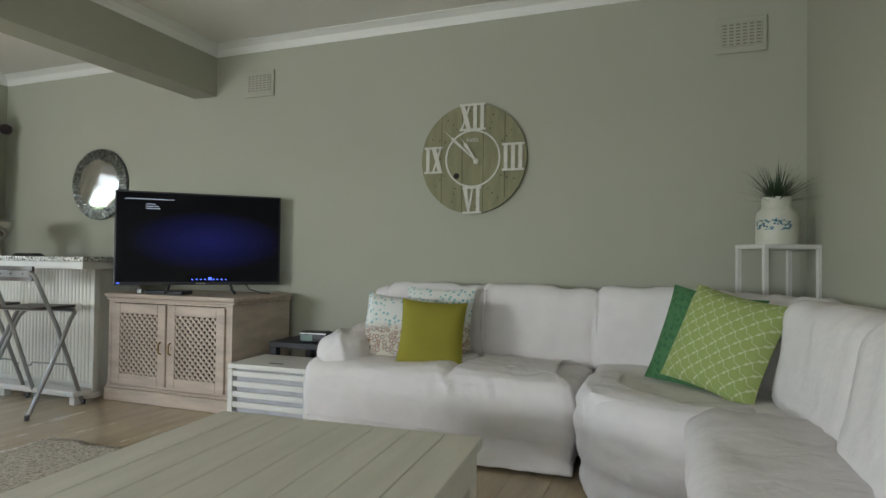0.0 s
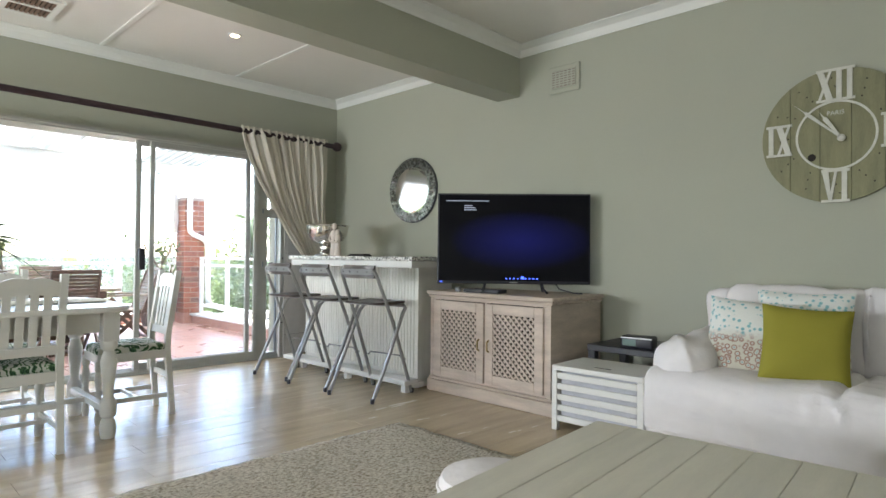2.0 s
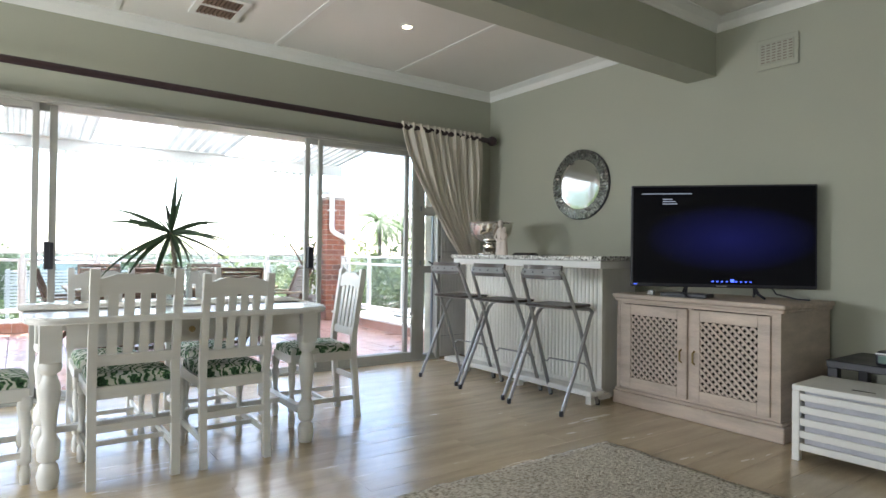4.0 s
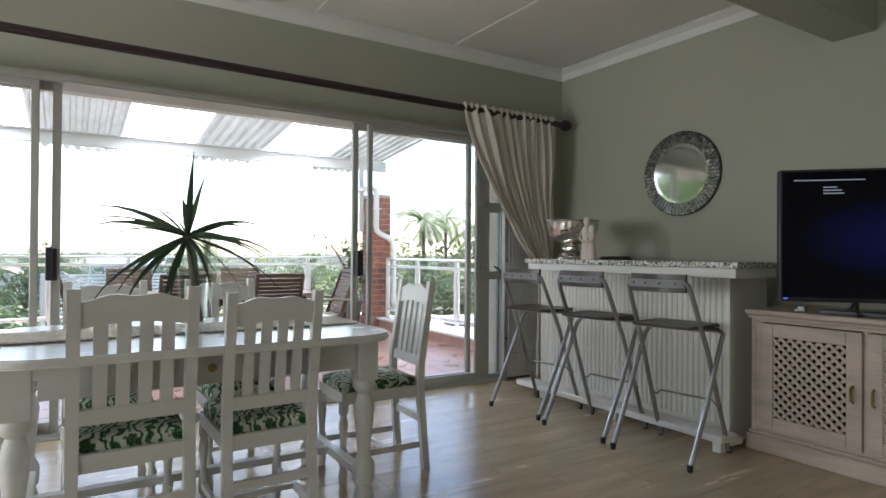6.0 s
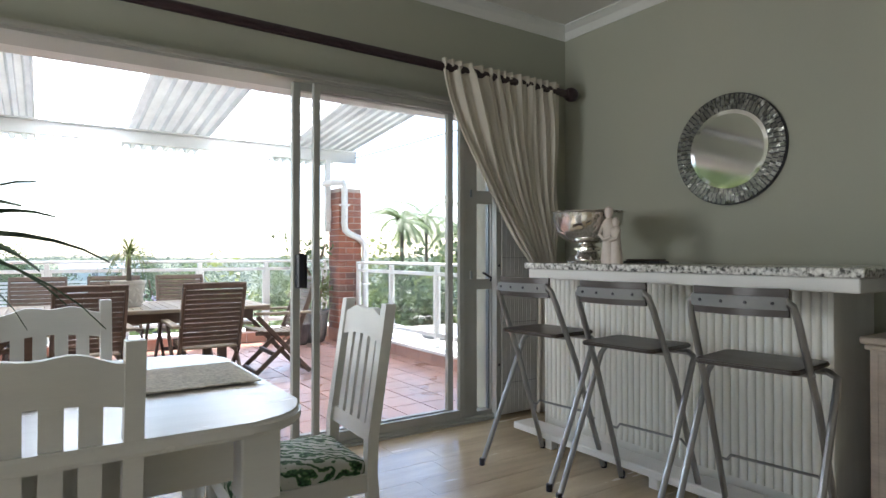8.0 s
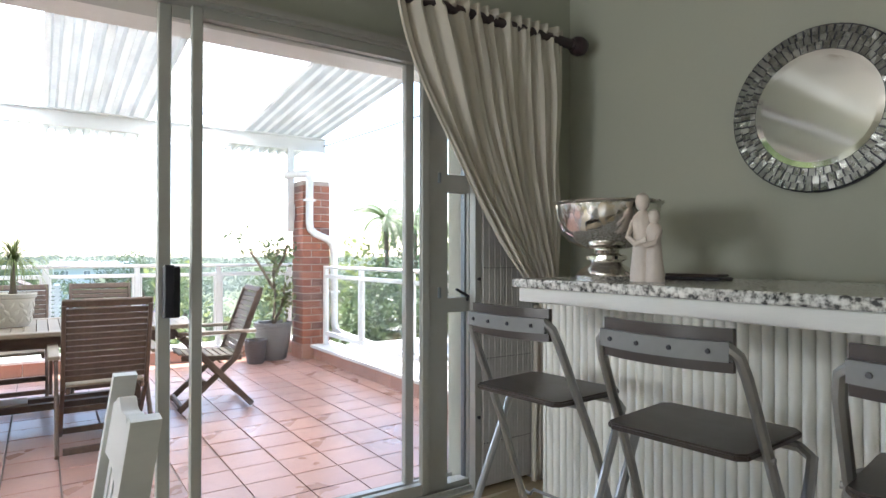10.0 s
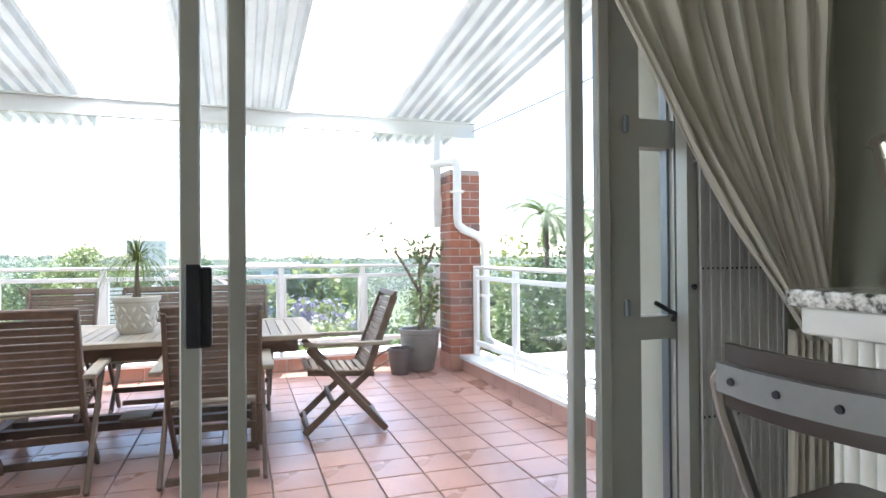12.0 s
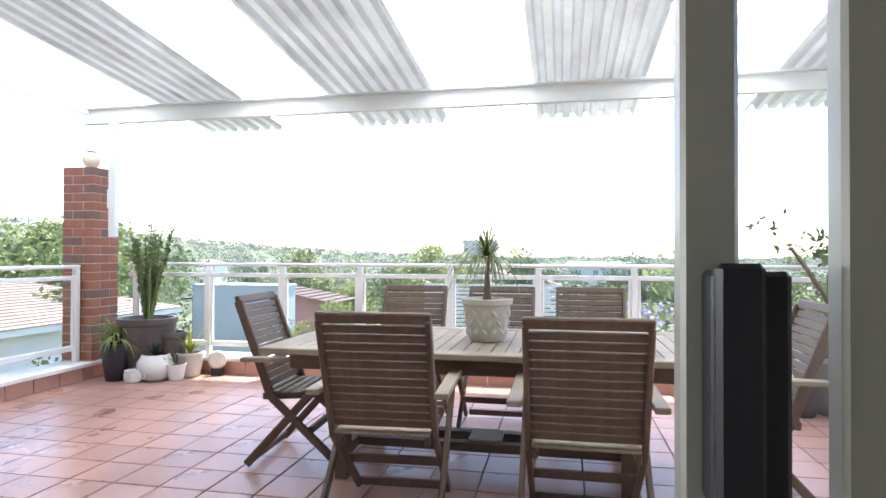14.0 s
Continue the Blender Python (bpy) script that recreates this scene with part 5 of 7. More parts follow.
part("fascia", B(-5.085, -3.445, 3.082, 3.76, 0.941, 0.994, r=0.004), M_WHITEWOOD, bar, "white painted edge board")
top = thing("granite_top", (0, 0, 0), "speckled grey granite slab on the bar", "worktop")
part("slab", B(-5.105, -3.427, 3.065, 3.78, 0.994, 1.027, r=0.006, seg=2), M_GRANITE, top)
fr_ = thing("foot_rail", (0, 0, 0), "white wooden foot rail in front of the bar", "foot rail")
part("plank", B(-5.24, -3.53, 3.1, 3.245, 0.06, 0.098, r=0.006), M_WHITEWOOD, fr_)
for x in (-4.98, -4.3, -3.58):
    part("block", B(x - 0.025, x + 0.025, 3.13, 3.18, 0.0, 0.06, r=0.003), M_WHITEWOOD, fr_)
    part("arm", B(x - 0.025, x + 0.025, 3.18, 3.333, 0.025, 0.06), M_WHITEWOOD, fr_)


def bar_stool():
    s = thing("bar_stool", (0, 0, 0), "folding bar stool with grey tube and dark seat", "bar stool", "bar stools")
    hw = 0.2
    for sx in (-1, 1):
        part("back_leg", T([(sx * hw, 0.375, 0.012), (sx * (hw - 0.01), 0.17, 0.55), (sx * (hw - 0.022), 0.025, 0.855), (sx * (hw - 0.03), 0.003, 0.905), (sx * (hw - 0.055), -0.008, 0.927)], 0.013, 8), M_STEEL, s, smooth=True)
        part("front_leg", T([(sx * (hw + 0.02), -0.065, 0.012), (sx * (hw + 0.024), 0.09, 0.3), (sx * (hw + 0.022), 0.245, 0.61), (sx * (hw + 0.015), 0.28, 0.645), (sx * (hw - 0.02), 0.3, 0.66)], 0.013, 8), M_STEEL, s, smooth=True)
        for q in ((sx * hw, 0.38, 0.0), (sx * (hw + 0.02), -0.067, 0.0)):
            part("rubber_foot", L([(0.014, 0), (0.015, 0.03), (0.012, 0.035)], 10, q), M_BLACK, s)
    part("seat_bar", T([(-hw + 0.02, 0.3, 0.66), (hw - 0.02, 0.3, 0.66)], 0.013, 8), M_STEEL, s)
    # seat: rounded board, narrower at the front
    bm = bmesh.new()
    outl = [(-0.155, 0.02), (0.155, 0.02), (0.175, 0.04), (0.185, 0.31), (0.165, 0.335), (-0.165, 0.335), (-0.185, 0.31), (-0.175, 0.04)]
    prism(bm, outl, 0.678, 0.695)
    bmesh.ops.bevel(bm, geom=bm.edges[:], offset=0.005, segments=2, affect="EDGES")
    part("seat", bm, M_SEATDARK, s, "dark brown plywood seat", smooth=True)
    part("seat_hinge_bar", T([(-hw, 0.108, 0.672), (hw, 0.108, 0.672)], 0.008, 8), M_STEEL, s)
    # back rest: steel band with a dark pad behind
    bm = bmesh.new()
    pts = [(-0.158 + 0.316 * k / 10, -0.008 - 0.03 * (1 - (2 * k / 10 - 1) ** 2), 0) for k in range(11)]
    for (xa, ya, _), (xb, yb, _) in zip(pts, pts[1:]):
        v = [bm.verts.new(p) for p in ((xa, ya - 0.009, 0.893), (xb, yb - 0.009, 0.893), (xb, yb - 0.009, 0.935), (xa, ya - 0.009, 0.935), (xa, ya + 0.009, 0.893), (xb, yb + 0.009, 0.893), (xb, yb + 0.009, 0.935), (xa, ya + 0.009, 0.935))]
        for f in ((0, 1, 2, 3), (7, 6, 5, 4), (3, 2, 6, 7), (4, 5, 1, 0)):
            bm.faces.new([v[i] for i in f])
    part("back_band", bm, mat("grey_band", (0.2, 0.2, 0.2), 0.5, 0.2), s, "curved grey steel band", smooth=True, weld=True)
    bm = bmesh.new()
    for (xa, ya, _), (xb, yb, _) in zip(pts, pts[1:]):
        v = [bm.verts.new(p) for p in ((xa, ya + 0.010, 0.868), (xb, yb + 0.010, 0.868), (xb, yb + 0.010, 0.962), (xa, ya + 0.010, 0.962), (xa, ya + 0.024, 0.868), (xb, yb + 0.024, 0.868), (xb, yb + 0.024, 0.962), (xa, ya + 0.024, 0.962))]
        for f in ((0, 1, 2, 3), (7, 6, 5, 4), (3, 2, 6, 7), (4, 5, 1, 0)):
            bm.faces.new([v[i] for i in f])
        if xa < -0.157:
            bm.faces.new((v[3], v[7], v[4], v[0]))
        if xb > 0.157:
            bm.faces.new((v[1], v[5], v[6], v[2]))
    part("backrest", bm, M_SEATDARK, s, "dark brown curved back pad", smooth=True, weld=True)
    for x in (-0.12, -0.04, 0.04, 0.12):
        yy = -0.008 - 0.03 * (1 - (x / 0.165) ** 2) - 0.0095
        part("bolt", L([(0.006, 0), (0.005, 0.003)], 8), M_BLACK, s, at=pose(x, yy, 0.914, 90, 0, 0))
    part("foot_bar", T([(-hw, 0.305, 0.26), (-hw + 0.03, 0.295, 0.262), (-hw + 0.05, 0.29, 0.285), (hw - 0.05, 0.29, 0.285), (hw - 0.03, 0.295, 0.262), (hw, 0.305, 0.26)], 0.006, 6), M_STEEL, s, smooth=True)
    return s


st0 = bar_stool()
st0.matrix_basis = pose(-4.775, 2.765, 0, 0, 0, 6)
copy_thing(st0, pose(-4.235, 2.77, 0, 0, 0, 6))
copy_thing(st0, pose(-3.70, 2.79, 0, 0, 0, 7))

# ---- on the bar ----
bowl = thing("silver_bowl", (-4.89, 3.345, 1.027), "hammered silver footed bowl on the granite top", "bowl")
part("bowl", L([(0.04, 0.105), (0.09, 0.115), (0.14, 0.14), (0.175, 0.18), (0.19, 0.23), (0.195, 0.272), (0.207, 0.28), (0.205, 0.285), (0.188, 0.275), (0.17, 0.19), (0.09, 0.13), (0.0, 0.12)], 40), M_CHROME, bowl, smooth=True)
part("foot", L([(0.11, 0.0), (0.112, 0.012), (0.095, 0.035), (0.06, 0.055), (0.055, 0.062), (0.075, 0.072), (0.075, 0.085), (0.05, 0.095), (0.045, 0.108)], 36), M_CHROME, bowl, smooth=True)
bm = bmesh.new()
lathe(bm, [(0.058, 0.0), (0.06, 0.02), (0.05, 0.08), (0.042, 0.15), (0.048, 0.19), (0.046, 0.215), (0.025, 0.232), (0.016, 0.238), (0.03, 0.25), (0.034, 0.27), (0.028, 0.288), (0.008, 0.297)], 20, (0, 0, 0), True, 0.75)
lathe(bm, [(0.05, 0.0), (0.05, 0.02), (0.04, 0.08), (0.033, 0.14), (0.04, 0.17), (0.032, 0.185), (0.018, 0.195), (0.026, 0.205), (0.028, 0.22), (0.02, 0.235), (0.006, 0.24)], 20, (0.055, -0.012, 0), True, 0.75)
tube(bm, [(-0.045, 0.0, 0.2), (-0.062, -0.03, 0.15), (-0.02, -0.05, 0.125), (0.03, -0.05, 0.14)], 0.012, 8)
tube(bm, [(0.085, -0.02, 0.17), (0.07, -0.05, 0.13), (0.02, -0.055, 0.12)], 0.011, 8)
fig = tagged(part("figurine", bm, M_CERAMIC, smooth=True), "pale ceramic figurine of two embracing forms", "figurine")
fig.matrix_basis = pose(-4.665, 3.262, 1.027, 0, 0, 25) @ Matrix.Diagonal((0.7, 0.75, 1, 1))
ob = thing("dark_tray", (-4.64, 3.53, 1.027), "small dark tray on the granite bar top", "tray", rz=5)
part("base", B(-0.11, 0.11, -0.05, 0.05, 0, 0.012, r=0.004), M_BLACK, ob)
part("rim", B(-0.1, 0.1, -0.04, 0.04, 0.012, 0.022, r=0.004), M_SEATDARK, ob)

# ---- round mirror ----
mr = thing("round_mirror", (-4.455, Y_N - 0.017, 1.668), "round wall mirror with mosaic glass rim", "mirror", rz=3)
RM = 0.315
part("backing", L([(RM, 0.0), (RM, 0.018), (RM - 0.006, 0.022)], 48), M_BLACK, mr, at=pose(0, 0, 0, 90, 0, 0))
part("mirror_glass", L([(0.222, 0.0), (0.222, 0.0235), (0.2, 0.0245)], 48), M_MIRROR, mr, "clear mirror disc", at=pose(0, 0, 0, 90, 0, 0))
random.seed(5)
for ringi, (r0, r1, cnt) in enumerate(((0.224, 0.252, 56), (0.253, 0.282, 62), (0.283, 0.309, 70))):
    for k in range(cnt):
        a0, a1 = k * 2 * math.pi / cnt + 0.012, (k + 1) * 2 * math.pi / cnt - 0.012
        bm = bmesh.new()
        t0, t1, t2, t3 = [random.uniform(-0.0016, 0.0016) for _ in range(4)]
        y = -0.025
        v = [bm.verts.new((r * math.cos(a), y + t, r * math.sin(a))) for r, a, t in ((r0, a0, t0), (r1, a0, t1), (r1, a1, t2), (r0, a1, t3))]
        w_ = [bm.verts.new((r * math.cos(a), -0.02, r * math.sin(a))) for r, a in ((r0, a0), (r1, a0), (r1, a1), (r0, a1))]
        bm.faces.new(v)
        for i in range(4):
            bm.faces.new((v[i], v[(i + 1) % 4], w_[(i + 1) % 4], w_[i]))
        part("mosaic_chip", bm, M_MOSAIC, mr)

# ---- dining table ----
dt = thing("dining_table", (-4.23, 0.62, 0), "white painted farmhouse dining table with turned legs", "dining table", rz=0)
dt.scale = (1, 1, 0.975)
hx, hy = 0.47, 0.68
outl = []
for cx, cy, a0 in ((hx - 0.14, hy - 0.14, 0), (-hx + 0.14, hy - 0.14, 90), (-hx + 0.14, -hy + 0.14, 180), (hx - 0.14, -hy + 0.14, 270)):
    for k in range(7):
        a = math.radians(a0 + 15 * k)
        outl.append((cx + 0.14 * math.cos(a), cy + 0.14 * math.sin(a)))
bm = bmesh.new()
prism(bm, outl, 0.728, 0.76)
bmesh.ops.bevel(bm, geom=[e for e in bm.edges if abs(e.verts[0].co.z - e.verts[1].co.z) < 1e-5], offset=0.009, segments=3, affect="EDGES")
part("tabletop", bm, M_TABLETOP, dt, smooth=True)
LEG = [(0.034, 0.0), (0.04, 0.02), (0.044, 0.06), (0.036, 0.1), (0.025, 0.115), (0.04, 0.125), (0.044, 0.15), (0.044, 0.2), (0.032, 0.225), (0.026, 0.24), (0.03, 0.3), (0.038, 0.38), (0.043, 0.44), (0.03, 0.485), (0.026, 0.5), (0.042, 0.515), (0.046, 0.535), (0.042, 0.555)]
for sx in (-1, 1):
    for sy in (-1, 1):
        lg = part("leg", L(LEG, 16, (sx * 0.33, sy * 0.585, 0)), M_WHITEWOOD, dt, smooth=True)
        part("leg_block", B(sx * 0.33 - 0.042, sx * 0.33 + 0.042, sy * 0.585 - 0.042, sy * 0.585 + 0.042, 0.555, 0.728, r=0.003), M_WHITEWOOD, lg)
    part("apron", B(sx * 0.35 - 0.012, sx * 0.35 + 0.012, -0.528, 0.528, 0.61, 0.728), M_WHITEWOOD, dt)
    part("apron", B(-0.288, 0.288, sx * 0.59 - 0.012, sx * 0.59 + 0.012, 0.61, 0.728), M_WHITEWOOD, dt)
    part("stretcher", B(-0.29, 0.29, sx * 0.57 - 0.02, sx * 0.57 + 0.02, 0.15, 0.19, r=0.003), M_WHITEWOOD, dt)
part("long_stretcher", B(-0.02, 0.02, -0.55, 0.55, 0.155, 0.185), M_WHITEWOOD, dt)
part("drawer_knob", L([(0.008, 0), (0.008, 0.012), (0.016, 0.018), (0.014, 0.028)], 12), M_BRASS, dt, at=pose(0.362, -0.02, 0.67, 0, 90, 0))
rn = thing("table_runner", (-4.27, 0.64, 0.7415), "pale woven table runner along the table", "table runner")
bm = bmesh.new()
n1, n2 = 16, 90
g = [[bm.verts.new(((-0.155 + 0.31 * i / n1) * (1 + 0.022 * math.sin(j * 1.9)), -0.72 + 1.36 * j / n2, 0.004 + 0.0012 * math.sin(j * 3.1) + 0.001 * math.sin(i * 2.9))) for j in range(n2 + 1)] for i in range(n1 + 1)]
for i in range(n1):
    for j in range(n2):
        bm.faces.new((g[i][j], g[i + 1][j], g[i + 1][j + 1], g[i][j + 1]))
ob = part("cloth", bm, mat("runner_weave", (0.74, 0.71, 0.64), 0.95, var=0.22, scale=60, bump=0.6, bscale=120, spec=0.1), rn)
ob.modifiers.new("thick", "SOLIDIFY").thickness = 0.004

# ---- palm-leaf cloth for the chair seats ----
M_PALM = bpy.data.materials.new("palm_print_cloth")
M_PALM.use_nodes = True
_n, _l = M_PALM.node_tree.nodes, M_PALM.node_tree.links
_tc = _n.new("ShaderNodeTexCoord")
_mp = _n.new("ShaderNodeMapping")
_mp.inputs["Rotation"].default_value = (0, 0, 0.6)
_l.new(_tc.outputs["Object"], _mp.inputs[0])
_wv = _n.new("ShaderNodeTexWave")
_wv.inputs["Scale"].default_value, _wv.inputs["Distortion"].default_value = 8.0, 16.0
_wv.inputs["Detail"].default_value, _wv.inputs["Detail Scale"].default_value = 3.0, 1.6
_l.new(_mp.outputs[0], _wv.inputs["Vector"])
_vo = _n.new("ShaderNodeTexVoronoi")
_vo.inputs["Scale"].default_value = 7.0
_l.new(_mp.outputs[0], _vo.inputs["Vector"])
_r1 = _n.new("ShaderNodeValToRGB")
for _p, _c in ((0.0, (0.03, 0.09, 0.04, 1)), (0.3, (0.1, 0.23, 0.1, 1)), (0.45, (0.24, 0.38, 0.16, 1)), (0.58, (0.75, 0.77, 0.68, 1))):
    _e = _r1.color_ramp.elements.new(_p)
    _e.color = _c
_r1.color_ramp.elements.remove(_r1.color_ramp.elements[-1])
_l.new(_wv.outputs[0], _r1.inputs[0])
_mx = _n.new("ShaderNodeMix")
_mx.data_type = "RGBA"
_mx.blend_type = "MULTIPLY"
_mx.inputs[0].default_value = 0.45
_l.new(_r1.outputs[0], _mx.inputs[6])
_l.new(_vo.outputs["Distance"], _mx.inputs[7])
_l.new(_mx.outputs[2], _n["Principled BSDF"].inputs["Base Color"])
_n["Principled BSDF"].inputs["Roughness"].default_value = 0.85


def dining_chair():
    """Origin on the floor under the seat's middle; the back is towards -y."""
    c = thing("dining_chair", (0, 0, 0), "white painted slat-back chair with palm-print seat", "dining chair", "dining chairs")
    for sx in (-1, 1):
        x = sx * 0.185
        bm = bmesh.new()
        prof = [(0.0, -0.235), (0.44, -0.2), (0.55, -0.203), (0.97, -0.262)]
        rows = [[bm.verts.new((x + ex, y + ey, z)) for ex, ey in ((-0.02, -0.017), (0.02, -0.017), (0.02, 0.017), (-0.02, 0.017))] for z, y in prof]
        for a, b in zip(rows, rows[1:]):
            for i in range(4):
                bm.faces.new((a[i], a[(i + 1) % 4], b[(i + 1) % 4], b[i]))
        bm.faces.new(rows[0][::-1])
        bm.faces.new(rows[-1])
        part("back_post", bm, M_WHITEWOOD, c)
        part("front_leg", L([(0.017, 0.0), (0.021, 0.02), (0.023, 0.05), (0.015, 0.09), (0.023, 0.1), (0.023, 0.16), (0.015, 0.175), (0.016, 0.22), (0.023, 0.29), (0.016, 0.335), (0.024, 0.345), (0.024, 0.4)], 12, (sx * 0.18, 0.19, 0)), M_WHITEWOOD, c, smooth=True)
        part("side_rail", B(x - 0.012, x + 0.012, -0.185, 0.2, 0.385, 0.44), M_WHITEWOOD, c)
        part("stretcher", B(x - 0.009, x + 0.009, -0.2, 0.18, 0.12, 0.15), M_WHITEWOOD, c)
    part("front_rail", B(-0.172, 0.172, 0.178, 0.2, 0.385, 0.44), M_WHITEWOOD, c)
    part("back_rail", B(-0.165, 0.165, -0.212, -0.19, 0.385, 0.44), M_WHITEWOOD, c)
    part("stretcher", B(-0.165, 0.165, -0.228, -0.212, 0.24, 0.275), M_WHITEWOOD, c)
    part("cross_stretcher", B(-0.176, 0.176, -0.03, -0.012, 0.125, 0.148), M_WHITEWOOD, c)
    def by(z):
        return -0.203 - (z - 0.55) * 0.14
    # crest rail with a wavy top
    bm = bmesh.new()
    top_ = [(-0.165 + 0.33 * k / 16, 0.935 + 0.016 * math.sin(math.pi * k / 16) ** 2 - 0.007 * math.cos(2 * math.pi * k / 8)) for k in range(17)]
    lo = [(-0.165 + 0.33 * k / 16, 0.845 + 0.016 * math.sin(math.pi * k / 16)) for k in range(17)]
    for (xa, za), (xb, zb), (_, la), (_, lb) in zip(top_, top_[1:], lo, lo[1:]):
        v = [bm.verts.new(p) for p in ((xa, by(la) - 0.011, la), (xb, by(lb) - 0.011, lb), (xb, by(zb) - 0.011, zb), (xa, by(za) - 0.011, za), (xa, by(la) + 0.011, la), (xb, by(lb) + 0.011, lb), (xb, by(zb) + 0.011, zb), (xa, by(za) + 0.011, za))]
        for f in ((0, 1, 2, 3), (7, 6, 5, 4), (3, 2, 6, 7), (4, 5, 1, 0)):
            bm.faces.new([v[i] for i in f])
    part("crest_rail", bm, M_WHITEWOOD, c, weld=True)
    part("lower_back_rail", B(-0.165, 0.165, -0.011, 0.011, 0, 0.05), M_WHITEWOOD, c, at=pose(0, by(0.56), 0.535, 8, 0, 0))
    for k, x in enumerate((-0.105, -0.035, 0.035, 0.105)):
        part("back_slat", B(x - 0.022, x + 0.022, -0.006, 0.006, 0, 0.29), M_WHITEWOOD, c, at=pose(0, by(0.575), 0.575, 8, 0, 0))
    bm = bmesh.new()
    cushion(bm, 0.37, 0.39, 0.06, 0.025, 10, 0.012, 0.004, 3)
    part("seat_pad", bm, M_PALM, c, "green palm-leaf print seat pad", smooth=True, at=pose(0, 0.005, 0.458))
    return c


dc = dining_chair()
# near side, backs to the room
CHAIR = Matrix.Diagonal((0.91, 1, 0.975, 1))
dc.matrix_basis = pose(-4.01, 0.347, 0, 0, 0, 91) @ CHAIR
for x, y, a in ((-4.01, 0.79, 91), (-4.34, 1.435, 178), (-4.57, 0.32, -90), (-4.59, 0.84, -88), (-4.15, -0.24, 2)):
    copy_thing(dc, pose(x, y, 0, 0, 0, a) @ CHAIR)

# ---- glass vase with a dracaena ----
vs = thing("glass_vase", (-4.19, 0.6, 0.75), "tall clear glass vase with a spiky dracaena head", "vase")
g1 = part("vase", L([(0.05, 0.0), (0.053, 0.01), (0.059, 0.1), (0.075, 0.27), (0.088, 0.365), (0.085, 0.365), (0.071, 0.27), (0.055, 0.1), (0.047, 0.035), (0.0, 0.03)], 32), glass_mat("vase_glass", (0.93, 0.96, 0.95)), vs, "clear glass", smooth=True)
part("stalk", T([(0.02, 0.015, 0.032), (0.0, -0.01, 0.2), (-0.02, -0.03, 0.375)], 0.012, 8), M_BARK, vs, smooth=True)
random.seed(11)
for k in range(30):
    a = k * 2.39996 + random.uniform(-0.3, 0.3)
    el = random.uniform(-1.0, 0.65) if k > 2 else random.uniform(0.95, 1.35)
    ln = random.uniform(0.3, 0.45) if k > 3 else random.uniform(0.28, 0.36)
    bm = bmesh.new()
    pts = []
    for j in range(7):
        f = j / 6
        e = el - 0.2 * f * f * (1 if el < 1.0 else 0.3)
        pts.append(Vector((ln * f * math.cos(e) * math.cos(a), ln * f * math.cos(e) * math.sin(a), ln * f * math.sin(e))))
    roll = random.uniform(-1.1, 1.1)
    wv = Vector((-math.sin(a), math.cos(a), 0)) * math.cos(roll) + Vector((-math.sin(el) * math.cos(a), -math.sin(el) * math.sin(a), math.cos(el))) * math.sin(roll)
    ww = [0.007, 0.0115, 0.013, 0.0115, 0.008, 0.0045, 0.0006]
    rowv = [[bm.verts.new(p - wv * w), bm.verts.new(p + Vector((0, 0, -0.004))), bm.verts.new(p + wv * w)] for p, w in zip(pts, ww)]
    for a_, b_ in zip(rowv, rowv[1:]):
        for i in range(2):
            bm.faces.new((a_[i], a_[i + 1], b_[i + 1], b_[i]))
    part("leaf", bm, M_DRACAENA, vs, at=pose(-0.02, -0.03, 0.372))



# ---- terrace furniture ----
ot = thing("garden_table", (-8.44, 1.43, TERR), "weathered teak extending garden table", "garden table")
TZ = 0.70
fx, fy = 0.52, 1.09
for sx in (-1, 1):
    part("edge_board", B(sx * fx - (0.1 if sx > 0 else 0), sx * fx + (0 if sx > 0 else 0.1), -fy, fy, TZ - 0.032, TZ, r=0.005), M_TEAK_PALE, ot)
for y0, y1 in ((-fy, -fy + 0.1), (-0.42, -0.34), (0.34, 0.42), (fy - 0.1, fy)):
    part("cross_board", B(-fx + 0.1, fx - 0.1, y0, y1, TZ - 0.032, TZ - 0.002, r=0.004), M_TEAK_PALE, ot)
for y0, y1 in ((-fy + 0.1, -0.42), (-0.34, 0.34), (0.42, fy - 0.1)):
    k = 0
    y = y0 + 0.004
    nsl = int((y1 - y0) / 0.062)
    w = (y1 - y0) / nsl
    for k in range(nsl):
        part("slat", B(-fx + 0.102, fx - 0.102, y0 + k * w + 0.003, y0 + (k + 1) * w - 0.003, TZ - 0.026, TZ - 0.004), M_TEAK_PALE, ot)
for sx in (-1, 1):
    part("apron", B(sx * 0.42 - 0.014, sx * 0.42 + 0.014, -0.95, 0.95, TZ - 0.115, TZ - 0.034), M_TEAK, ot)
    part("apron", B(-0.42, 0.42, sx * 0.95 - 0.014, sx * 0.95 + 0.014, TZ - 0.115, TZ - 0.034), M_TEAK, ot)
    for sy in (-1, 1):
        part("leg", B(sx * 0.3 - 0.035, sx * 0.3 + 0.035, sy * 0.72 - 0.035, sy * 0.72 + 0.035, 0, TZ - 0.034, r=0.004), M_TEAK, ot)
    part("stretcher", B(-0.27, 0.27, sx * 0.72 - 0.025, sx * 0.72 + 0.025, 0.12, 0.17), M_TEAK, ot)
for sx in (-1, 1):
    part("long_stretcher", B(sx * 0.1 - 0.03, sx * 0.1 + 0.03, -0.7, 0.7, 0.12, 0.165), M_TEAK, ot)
part("base_plate", B(-0.1, 0.1, -0.09, 0.09, 0.1655, 0.18, r=0.004), M_TEAK_PALE, ot)


